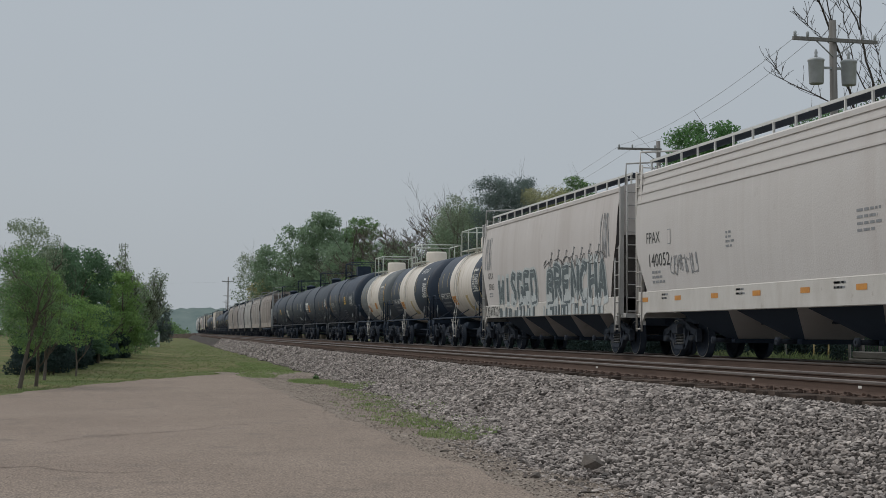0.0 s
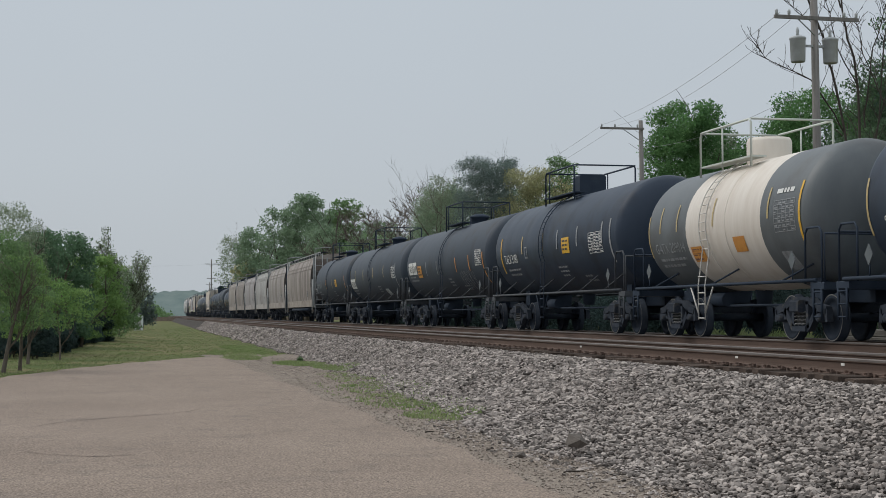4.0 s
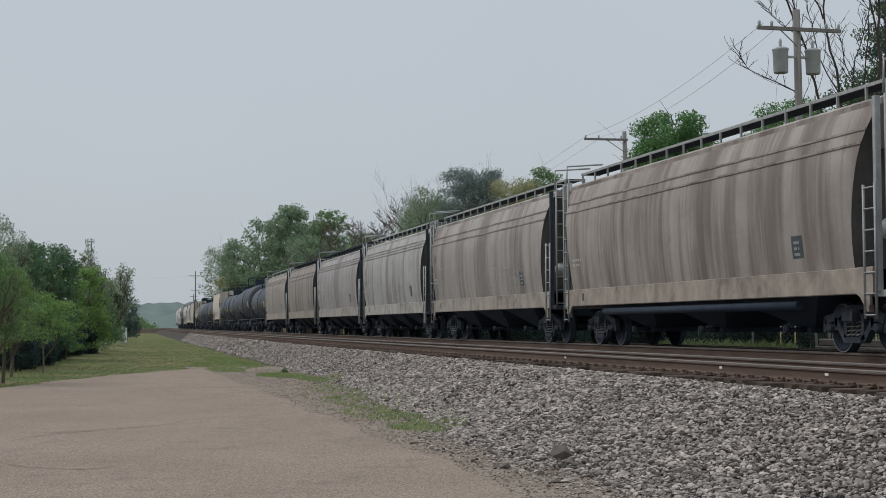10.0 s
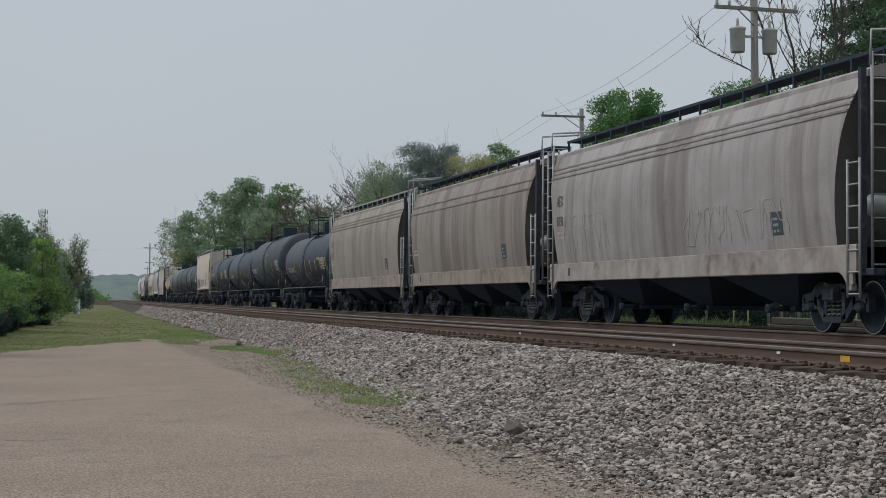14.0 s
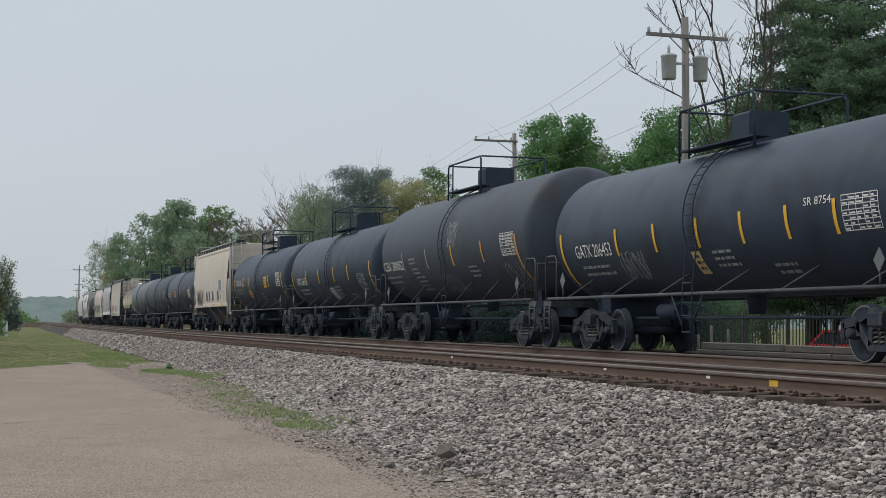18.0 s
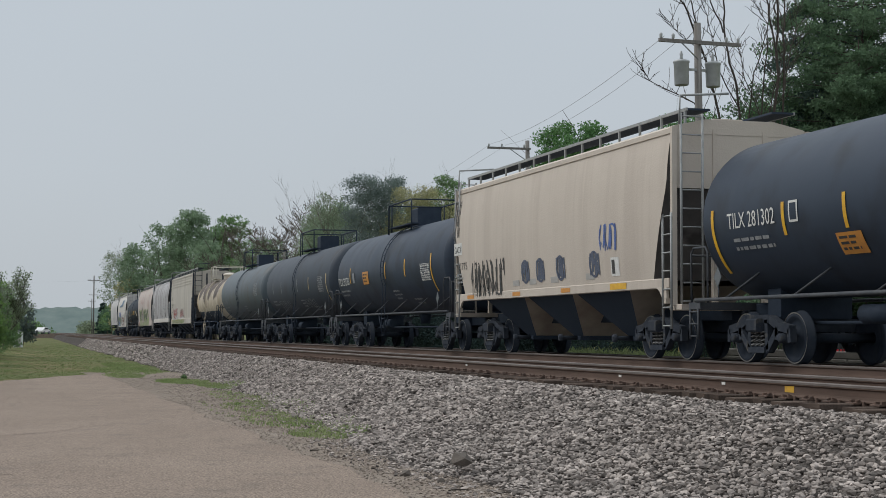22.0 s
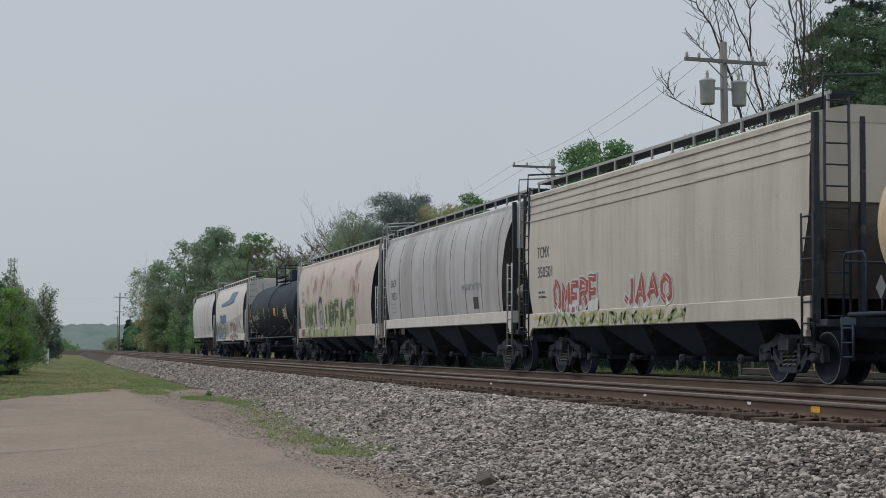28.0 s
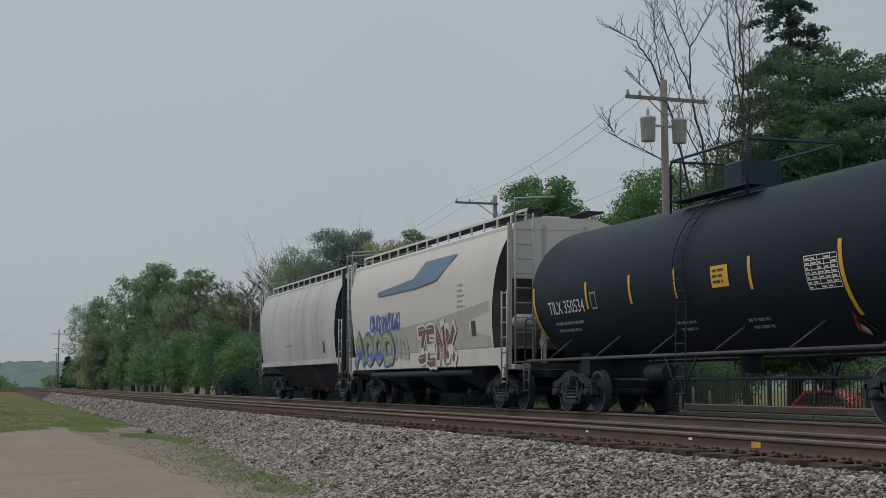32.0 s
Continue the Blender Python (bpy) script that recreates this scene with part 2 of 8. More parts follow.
TANK_FADED = surf("tank_faded_black", (0.0380, 0.0500, 0.0690), (0.0530, 0.0655, 0.0840), spec=0.3, rough=0.58, scale=0.9, stretch=(1, 1.5, 0.35), bump=0.03, fine=24, c3=(0.034, 0.033, 0.034),
                  spot=0.9, spot_lo=0.55, spot_hi=0.8)
TANK_GREY = surf("tank_grey", (0.066, 0.088, 0.107), (0.092, 0.114, 0.132), rough=0.5, scale=1.0, stretch=(1, 2, 0.3), bump=0.03, c3=(0.07, 0.07, 0.07), spot=0.9,
                 spot_lo=0.52, spot_hi=0.75)
TANK_SLATE = surf("tank_slate", (0.085, 0.098, 0.108), (0.125, 0.138, 0.145), rough=0.5, scale=1.0, stretch=(1, 2, 0.3), bump=0.03, c3=(0.07, 0.07, 0.07), spot=0.9, spot_lo=0.52, spot_hi=0.75)
TANK_WHITE = surf("tank_white_band", (0.69, 0.635, 0.57), (0.60, 0.535, 0.465), rough=0.5, scale=1.4, stretch=(1, 2, 0.3), bump=0.03, c3=(0.40, 0.33, 0.26), spot=0.8,
                  spot_lo=0.62, spot_hi=0.9)
TANK_CREAM = surf("tank_stained_cream", (0.56, 0.49, 0.385), (0.42, 0.345, 0.255), rough=0.55, scale=1.1, stretch=(0.6, 2.4, 0.22), lo=0.4, hi=0.75, bump=0.04,
                  c3=(0.14, 0.085, 0.06), spot=1.1, spot_lo=0.6, spot_hi=0.75)
TAR_STAIN = surf("spill_stain", (0.078, 0.058, 0.048), (0.115, 0.085, 0.068), rough=0.6, scale=3, stretch=(1, 3, 0.4))
# Frame, truck and wheel blacks also have bluish haze mixed into the colour.
FRAME_BLACK = surf("frame_black", (0.027, 0.039, 0.060), (0.038, 0.051, 0.073), rough=0.7, scale=3, bump=0.1, spec=0.15)
TRUCK_IRON = surf("truck_iron", (0.034, 0.042, 0.057), (0.054, 0.062, 0.076), rough=0.85, scale=5, bump=0.25, c3=(0.098, 0.095, 0.093), spot=4, spec=0.15)
# Pale steel: the highlights on the coils are put into the colour.
SPRING_STEEL = surf("highlit_spring_steel", (0.130, 0.132, 0.136), (0.200, 0.198, 0.194), rough=0.6, scale=8, bump=0.05, spec=0.3)
# Lighter grey for the side rails, handrails and braces of black tanks.
PIPE_GREY = surf("grey_pipe", (0.060, 0.067, 0.078), (0.095, 0.100, 0.108), rough=0.75, scale=4, bump=0.05, spec=0.2)
WHEEL_IRON = surf("wheel_iron", (0.025, 0.034, 0.050), (0.038, 0.046, 0.060), rough=0.8, scale=6, spec=0.15)
TREAD = surf("wheel_tread", (0.38, 0.36, 0.34), (0.25, 0.23, 0.22), rough=0.35, metal=0.85, scale=4, bump=0)
GREY_STEEL = surf("galvanised_steel", (0.36, 0.37, 0.37), (0.27, 0.28, 0.28), rough=0.6, scale=5, metal=0.2, bump=0.05)
YELLOW = surf("reflector_yellow", (0.75, 0.44, 0.02), (0.62, 0.33, 0.03), rough=0.45, scale=6, bump=0)
YELLOW_FADED = surf("reflector_faded", (0.42, 0.31, 0.12), (0.50, 0.40, 0.22), rough=0.55, scale=6, bump=0)
ORANGE = surf("placard_orange", (0.62, 0.28, 0.05), (0.52, 0.22, 0.05), rough=0.5, scale=6, bump=0)
LETTER_WHITE = surf("stencil_white", (0.72, 0.72, 0.70), (0.58, 0.58, 0.56), rough=0.6, scale=9, bump=0)
LETTER_GREY = surf("stencil_faded", (0.30, 0.31, 0.32), (0.20, 0.21, 0.22), rough=0.6, scale=9, bump=0)
LETTER_BLACK = surf("stencil_black", (0.035, 0.035, 0.035), (0.06, 0.058, 0.055), rough=0.6, scale=9, bump=0)
RED = surf("placard_red", (0.50, 0.05, 0.05), (0.42, 0.05, 0.05), rough=0.5, scale=6, bump=0)
POLE_WOOD = surf("weathered_pole", (0.205, 0.195, 0.185), (0.145, 0.135, 0.125), rough=0.9, scale=2, stretch=(8, 8, 0.5), bump=0.3, fine=20)
TRANSFORMER = surf("transformer_grey", (0.42, 0.44, 0.45), (0.34, 0.35, 0.35), rough=0.5, scale=3, bump=0.03)
WIRE = surf("wire", (0.28, 0.28, 0.29), (0.34, 0.34, 0.35), rough=0.6, scale=2, bump=0)
BARK = surf("bark", (0.085, 0.070, 0.056), (0.13, 0.11, 0.09), rough=0.95, scale=4, stretch=(4, 4, 0.7), bump=0.5, fine=20)
BARK_DARK = surf("dark_bark", (0.045, 0.037, 0.032), (0.075, 0.062, 0.052), rough=0.95, scale=4, stretch=(4, 4, 0.7), bump=0.5, fine=20)


def leaf(name, c1, c2, k=0.28):
    c1, c2 = (tuple(a * b for a, b in zip(c, (0.88, 1.0, 1.04))) for c in (c1, c2))
    m = surf(name, c1, c2, rough=0.7, scale=0.5, bump=0, island=k, spec=0.2)
    n, l = m.node_tree.nodes, m.node_tree.links
    p, out = n["Principled BSDF"], n["Material Output"]
    thin, mix = n.new("ShaderNodeBsdfTranslucent"), n.new("ShaderNodeMixShader")
    l.new(p.inputs["Base Color"].links[0].from_socket, thin.inputs["Color"])
    mix.inputs[0].default_value = 0.6
    l.new(p.outputs[0], mix.inputs[1])
    l.new(thin.outputs[0], mix.inputs[2])
    l.new(mix.outputs[0], out.inputs["Surface"])
    return m


LEAF_GREEN = leaf("leaf_green", (0.155, 0.228, 0.096), (0.228, 0.308, 0.138))
# Leaf green paled and greyed to stand in for haze over distant trees.
LEAF_HAZED = leaf("leaf_haze_pale", (0.215, 0.275, 0.165), (0.285, 0.335, 0.215), 0.2)
LEAF_BRIGHT = leaf("leaf_spring_green", (0.175, 0.265, 0.085), (0.270, 0.355, 0.125))
LEAF_MAPLE = leaf("leaf_maple_green", (0.105, 0.200, 0.075), (0.180, 0.290, 0.110))
LEAF_DARK = leaf("leaf_dark_green", (0.107, 0.170, 0.094), (0.158, 0.230, 0.128))
# Very dark leaf; on the bushes behind the train it also paints shade.
LEAF_SHADE = leaf("leaf_evergreen_shade", (0.040, 0.058, 0.055), (0.062, 0.085, 0.076))
LEAF_OLIVE = leaf("leaf_olive", (0.370, 0.330, 0.165), (0.450, 0.390, 0.215))
LEAF_GREY = leaf("leaf_grey_green", (0.235, 0.260, 0.165), (0.305, 0.320, 0.215))
LEAF_PURPLE = leaf("leaf_purple", (0.150, 0.175, 0.155), (0.205, 0.225, 0.195))
NEEDLE = leaf("needles", (0.062, 0.090, 0.078), (0.095, 0.130, 0.105))
NEEDLE_LIGHT = leaf("pine_needles", (0.100, 0.150, 0.085), (0.150, 0.205, 0.115))
GRASS = leaf("grass_blades", (0.185, 0.225, 0.085), (0.310, 0.290, 0.150), 0.3)
GRASS_LUSH = leaf("lush_grass_blades", (0.205, 0.258, 0.090), (0.320, 0.325, 0.158), 0.3)


# ---- mesh helpers ----
class Shape:
    """Collects vertices and faces of one part."""

    def __init__(self):
        self.v, self.f, self.s = [], [], []

    def add(self, verts, faces, smooth=False):
        o = len(self.v)
        self.v += [tuple(p) for p in verts]
        self.f += [tuple(o + i for i in f) for f in faces]
        self.s += [smooth] * len(faces)
        return self

    def box(self, x0, x1, y0, y1, z0, z1):
        v = [(x, y, z) for x in (x0, x1) for y in (y0, y1) for z in (z0, z1)]
        return self.add(v, [(0, 1, 3, 2), (4, 6, 7, 5), (0, 4, 5, 1), (2, 3, 7, 6), (0, 2, 6, 4), (1, 5, 7, 3)])

    def slab(self, x0, x1, y0, y1, z0, z1, b=0.02):
        """A box with its edges along y taken off."""
        ring = [(x0 + b, z0), (x1 - b, z0), (x1, z0 + b), (x1, z1 - b), (x1 - b, z1), (x0 + b, z1), (x0, z1 - b), (x0, z0 + b)]
        return self.extrude(ring, y0, y1)

    def extrude(self, ring, y0, y1, smooth=False):
        """A closed ring of (x, z), drawn from y0 to y1."""
        k = len(ring)
        v = [(x, y0, z) for x, z in ring] + [(x, y1, z) for x, z in ring]
        f = [(i, (i + 1) % k, k + (i + 1) % k, k + i) for i in range(k)]
        self.add(v, f, smooth)
        o = len(self.v) - 2 * k
        self.f += [tuple(o + i for i in reversed(range(k))), tuple(o + k + i for i in range(k))]
        self.s += [False, False]
        return self

    def tube(self, pts, r, n=6, cap=True, smooth=True, ends=None):
        pts = [Vector(p) for p in pts]
        rad = r if isinstance(r, (list, tuple)) else [r] * len(pts)
        rings, up = [], None
        for i, p in enumerate(pts):
            d = (pts[min(i + 1, len(pts) - 1)] - pts[max(i - 1, 0)]).normalized()
            a = d.orthogonal().normalized() if up is None else (up - d * up.dot(d)).normalized()
            up = a
            b = d.cross(a)
            rings.append([p + (a * math.cos(TAU * k / n) + b * math.sin(TAU * k / n)) * rad[i] for k in range(n)])
        v = [q for ring in rings for q in ring]
        f = [(i * n + k, i * n + (k + 1) % n, (i + 1) * n + (k + 1) % n, (i + 1) * n + k) for i in range(len(pts) - 1) for k in range(n)]
        self.add(v, f, smooth)
        if cap:
            o = len(self.v) - len(v)
            self.f += [tuple(o + k for k in reversed(range(n))), tuple(o + (len(pts) - 1) * n + k for k in range(n))]
            self.s += [False, False]
        return self

    def lathe(self, prof, axis="y", n=32, centre=(0, 0, 0), arc=(0, 1), smooth=True):
        """A profile of (place along the axis, radius), turned."""
        full = arc == (0, 1)
        steps = n if full else n + 1
        v = []
        for a, r in prof:
            for k in range(steps):
                w = TAU * (arc[0] + (arc[1] - arc[0]) * k / n)
                c, s = r * math.cos(w), r * math.sin(w)
                p = {"y": (c, a, s), "x": (a, c, s), "z": (c, s, a)}[axis]
                v.append(tuple(p[i] + centre[i] for i in range(3)))
        f = []
        for i in range(len(prof) - 1):
            for k in range(n if full else n):
                q = (k + 1) % steps if full else k + 1
                f.append((i * steps + k, i * steps + q, (i + 1) * steps + q, (i + 1) * steps + k))
        return self.add(v, f, smooth)

    def mesh(self, name):
        me = bpy.data.meshes.new(name)
        me.from_pydata(self.v, [], self.f)
        me.polygons.foreach_set("use_smooth", self.s)
        me.update()
        return me


def fast_mesh(name, verts, faces, smooth=False):
    """A mesh from arrays, all faces with the same number of corners."""
    me = bpy.data.meshes.new(name)
    k = faces.shape[1]
    me.vertices.add(len(verts))
    me.vertices.foreach_set("co", np.ascontiguousarray(verts, np.float32).ravel())
    me.loops.add(faces.size)
    me.loops.foreach_set("vertex_index", np.ascontiguousarray(faces, np.int32).ravel())
    me.polygons.add(len(faces))
    me.polygons.foreach_set("loop_start", np.arange(0, faces.size, k, dtype=np.int32))
    me.polygons.foreach_set("loop_total", np.full(len(faces), k, np.int32))
    me.polygons.foreach_set("use_smooth", np.full(len(faces), smooth))
    me.update(calc_edges=True)
    return me


def part(name, shape, material, parent, label="", at=None):
    """One mesh object under a thing or under a part; shape: a Shape or a mesh to share."""
    me = shape.mesh(name) if isinstance(shape, Shape) else shape
    if not me.materials:
        me.materials.append(material)
    ob = new(name, me)
    ob.parent = parent
    if at is not None:
        ob.matrix_basis = at
    if label:
        ob["label"] = label
    return ob


def thing(name, label, category, at=None, group="", kind="", shape=None, material=None):
    me = None
    if shape is not None:
        me = shape.mesh(name) if isinstance(shape, Shape) else shape
        if material and not me.materials:
            me.materials.append(material)
    ob = new(name, me)
    if at is not None:
        ob.matrix_basis = at
    return tagged(ob, label, category, group, kind)

# ---- the ground ----
rng = np.random.default_rng(7)


def grid_sheet(name, xs, ys, height, material, label, category, kind="structure", curved=False):
    """A sheet over rows xs (across) and ys (along); height(x, y) gives z."""
    v = np.array([[(bed_sheet_x(x, y) + bend(y) if curved else x), y, height(x, y)] for y in ys for x in xs])
    n = len(xs)
    f = np.array([[j * n + i, j * n + i + 1, (j + 1) * n + i + 1, (j + 1) * n + i] for j in range(len(ys) - 1) for i in range(n - 1)])
    return thing(name, label, category, kind=kind, shape=fast_mesh(name, v, f, True), material=material)


def spread(a, b, n, power=1.0):
    return [a + (b - a) * (i / n) ** power for i in range(n + 1)]


def land(x, y):
    """Height of the land: flat lot and lawn, low far side beyond the tracks."""
    xb = x - bend(y)
    z = 0.0
    if xb > 17.5:
        z = 0.30 * min((xb - 17.5) / 3.0, 1.0)
    if y > 60 and xb < 3:
        z += 0.35 * min((y - 60) / 60, 1.0) * min((3 - xb) / 4, 1)
    return z - 0.02


grid_sheet("ground", [-3000, -900, -300, -120, -60, -30, -15, -10, -7, -5, -3, -1, 1, 3, 4, 5, 18, 19, 21, 24, 30, 45, 70, 120, 300, 900, 3000],
           [-3000, -900, -480, -300, -100, -20, 0, 10, 20, 30, 40, 50, 60, 70, 80, 95, 110, 130, 160, 200, 260, 330, 420, 520, 700, 1000, 1600, 3000],
           land, LAWN, "wide ground with patchy spring grass and bare earth", "ground")


def toe_line(y):
    """Foot of the ballast slope: it draws in towards the track farther off."""
    return 4.85 + 0.072 * min(max(y - 19, 0), 25) + 0.012 * min(max(y - 44, 0), 60) + 0.12 * math.sin(y * 0.55) + 0.07 * math.sin(y * 1.7)


def bed_sheet_x(x, y):
    """Squeezes the slope's columns between its foot and the sleepers."""
    return x if x > 8.6 else 8.6 - (8.6 - x) * (8.6 - toe_line(y)) / 3.9


def bed(x, y):
    """Section of the ballast bed under both tracks."""
    wob = 0.05 * math.sin(y * 0.9 + x) + 0.04 * math.sin(y * 2.3 + 2 * x)
    pts = ((4.7, 0.0), (5.6, 0.16), (6.6, 0.41), (7.6, 0.68), (8.15, 0.768), (8.6, 0.732), (9.0, 0.77), (11.3, 0.79), (12.1, 0.79), (13.0, 0.865), (15.7, 0.865), (16.3, 0.80), (18.2, 0.2))
    z = pts[-1][1]
    for (x0, z0), (x1, z1) in zip(pts, pts[1:]):
        if x0 <= x <= x1:
            z = z0 + (z1 - z0) * (x - x0) / (x1 - x0)
            break
    return z + (wob * 0.35 if 5.0 < x < 8.2 else 0.0)


bed_ys = spread(-480, -20, 10) + spread(-16, 90, 140) + spread(95, 620, 45)
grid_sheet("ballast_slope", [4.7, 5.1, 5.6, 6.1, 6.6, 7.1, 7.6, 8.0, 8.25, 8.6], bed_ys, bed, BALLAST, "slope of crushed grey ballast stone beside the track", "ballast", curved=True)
grid_sheet("ballast_top", [8.6, 9.1, 9.9, 10.7, 11.3], bed_ys, bed, BALLAST_DARK, "dark oily ballast under the empty railway track", "ballast", curved=True)
grid_sheet("far_ballast_top", [11.3, 12.1, 13.0, 14.3, 15.7, 16.3, 18.2], bed_ys, bed, BALLAST_GREY, "pale grey ballast under the used railway track", "ballast", curved=True)


def shoulder_edge(y):
    return 3.95 + 0.07 * math.sin(y * 0.8) + 0.05 * math.sin(y * 2.1 + 1) + 0.03 * math.sin(y * 5.3)


def strip_sheet(name, left, right, ys, z, material, label, category, cols=5):
    v, f = [], []
    for y in ys:
        a, b = left(y), right(y)
        v += [(a + (b - a) * i / cols, y, z) for i in range(cols + 1)]
    n = cols + 1
    for j in range(len(ys) - 1):
        f += [(j * n + i, j * n + i + 1, (j + 1) * n + i + 1, (j + 1) * n + i) for i in range(cols)]
    return thing(name, label, category, kind="structure", shape=fast_mesh(name, np.array(v), np.array(f)), material=material)


strip_sheet("gravel_shoulder", lambda y: shoulder_edge(y) - 0.5, lambda y: toe_line(y) + 0.5 + bend(y), spread(-40, 62, 160), 0.0, SHOULDER,
            "packed gravel and dirt shoulder with thin weeds", "gravel")


def lot_left(y):
    """Far edge of the lot: it runs slantwise from the lawn to the track."""
    if y < 30:
        return -40.0
    far = -3.1 + 0.26 * (y - 39.7) + 0.0085 * max(y - 45, 0) ** 2
    return max(-40.0, far + 0.10 * math.sin(y * 1.3) + 0.06 * math.sin(y * 3.1))


lot_ys = spread(-60, 29.9, 120) + spread(30, 60.0, 120)
strip_sheet("asphalt_lot", lambda y: min(lot_left(y), shoulder_edge(y) - 0.05), shoulder_edge, lot_ys, 0.006, ASPHALT, "worn pinkish-grey asphalt lot with fine cracks", "pavement", cols=8)

for k in range(3):
    y0, x0 = 16 + 3.4 * k, -3.5 + 1.1 * (k % 5)
    s, w = Shape(), 0.006 + 0.004 * (k % 3)
    pts = [(x0 + (0.9 + 0.25 * k) * u + 0.12 * math.sin(7 * u + k), y0 + (5 - 7 * (k % 2)) * u * 0.35 + 0.25 * math.sin(5 * u + 2 * k)) for u in [i / 14 * 2.4 for i in range(15)]]
    v = [(x, y - w * (1 + (i % 3)), 0.011) for i, (x, y) in enumerate(pts)] + [(x, y + w, 0.011) for x, y in pts]
    s.add(v, [(i, i + 1, 16 + i, 15 + i) for i in range(14)])
    thing("pavement_crack", "thin dark crack running over the asphalt lot", "crack", group="cracks in the lot", kind="structure", shape=s, material=CRACK)


# ---- loose stones ----
def ico():
    t = (1 + 5 ** 0.5) / 2
    v = np.array([(-1, t, 0), (1, t, 0), (-1, -t, 0), (1, -t, 0), (0, -1, t), (0, 1, t), (0, -1, -t), (0, 1, -t), (t, 0, -1), (t, 0, 1), (-t, 0, -1), (-t, 0, 1)], float)
    f = np.array([(0, 11, 5), (0, 5, 1), (0, 1, 7), (0, 7, 10), (0, 10, 11), (1, 5, 9), (5, 11, 4), (11, 10, 2), (10, 7, 6), (7, 1, 8), (3, 9, 4), (3, 4, 2), (3, 2, 6), (3, 6, 8), (3, 8, 9),
                  (4, 9, 5), (2, 4, 11), (6, 2, 10), (8, 6, 7), (9, 8, 1)])
    return v / np.linalg.norm(v[0]), f


def octa():
    v = np.array([(1, 0, 0), (-1, 0, 0), (0, 1, 0), (0, -1, 0), (0, 0, 1), (0, 0, -1)], float)
    return v, np.array([(0, 2, 4), (2, 1, 4), (1, 3, 4), (3, 0, 4), (2, 0, 5), (1, 2, 5), (3, 1, 5), (0, 3, 5)])


def rubble(name, places, sizes, material, label, category, plain=False):
    """Angular stones of the given sizes at the given places, joined."""
    base, faces = octa() if plain == "far" else ico()
    k = len(base)
    n = len(places)
    v = np.repeat(base[None], n, 0) * rng.uniform(0.52, 1.25, (n, k, 1))
    v *= np.stack([rng.uniform(0.90, 1.50, n), rng.uniform(0.70, 1.05, n), rng.uniform(0.45, 0.75, n)], 1)[:, None]
    a, b = rng.uniform(0, TAU, n), rng.uniform(-1.0, 1.0, n)
    ca, sa, cb, sb = np.cos(a), np.sin(a), np.cos(b), np.sin(b)
    rx = np.stack([np.stack([np.ones(n), 0 * a, 0 * a], 1), np.stack([0 * a, cb, -sb], 1), np.stack([0 * a, sb, cb], 1)], 1)
    rz = np.stack([np.stack([ca, -sa, 0 * a], 1), np.stack([sa, ca, 0 * a], 1), np.stack([0 * a, 0 * a, 1 + 0 * a], 1)], 1)
    v = np.einsum("nij,nkj->nki", np.einsum("nij,njk->nik", rz, rx), v) * sizes[:, None, None] + places[:, None]
    f = (faces[None] + k * np.arange(n)[:, None, None]).reshape(-1, 3)
    return thing(name, label, category, kind="stuff", shape=fast_mesh(name, v.reshape(-1, 3), f), material=material)


def bed_points(n, x0, x1, y0, y1, lift):
    x, y = rng.uniform(x0, x1, n), y0 + (y1 - y0) * rng.uniform(0, 1, n) ** 1.25
    z = np.array([bed(a, b) for a, b in zip(x, y)])
    return np.stack([np.array([bed_sheet_x(a, b) + bend(b) for a, b in zip(x, y)]), y, z + lift * rng.uniform(-0.4, 1, n)], 1)


def laid_stones(y0, y1, gap, lift):
    """Stones packed over the slope at about the given distance from one another."""
    ys, xs = np.arange(y0, y1, gap), np.arange(4.72, 8.62, gap)
    gx, gy = np.meshgrid(xs, ys)
    gx = gx.ravel() + np.tile(np.repeat((0.0, gap / 2), len(xs)), (len(ys) + 1) // 2)[:gx.size] + rng.uniform(-0.36, 0.36, gx.size) * gap
    gy = gy.ravel() + rng.uniform(-0.36, 0.36, gy.size) * gap
    gx = np.clip(gx, 4.71, 8.64)
    z = np.array([bed(a, b) for a, b in zip(gx, gy)]) + lift + rng.uniform(-0.014, 0.014, gx.size)
    return np.stack([np.array([bed_sheet_x(a, b) + bend(b) for a, b in zip(gx, gy)]), gy, z], 1)


for y0, y1, gap, shape, lift in ((9.4, 22, 0.060, "near", 0.012), (9.4, 22, 0.075, "far", -0.008), (22, 42, 0.078, "near", 0.012), (22, 42, 0.10, "far", -0.010), (42, 80, 0.085, "far", 0.010), (80, 175, 0.16, "far", 0.016)):
    laid = laid_stones(y0, y1, gap, lift)
    rubble("ballast_stones", laid, gap * (0.34 + 0.40 * rng.uniform(0, 1, len(laid)) ** 1.6), STONE, "loose angular grey ballast stones covering the slope", "ballast", shape)
toe = rng.uniform(0, 1, 18000) ** 1.5
toe_y = 9 + 48 * rng.uniform(0, 1, 18000) ** 1.4
toe_places = np.stack([np.array([toe_line(y) + 0.35 for y in toe_y]) - toe * np.array([toe_line(y) + 0.40 - shoulder_edge(y) for y in toe_y]), toe_y, np.full(18000, 0.004)], 1)
rubble("scattered_gravel", toe_places, (0.008 + 0.024 * rng.uniform(0, 1, 18000) * (1 - 0.6 * toe)), GRAVEL, "small stones scattered over the gravel shoulder", "gravel", "far")
grit_y = 8.5 + 32 * rng.uniform(0, 1, 9000) ** 1.5
grit_x = np.array([shoulder_edge(y) for y in grit_y]) - 0.05 - (3.0 + 0.32 * grit_y) * rng.uniform(0, 1, 9000) ** 1.6
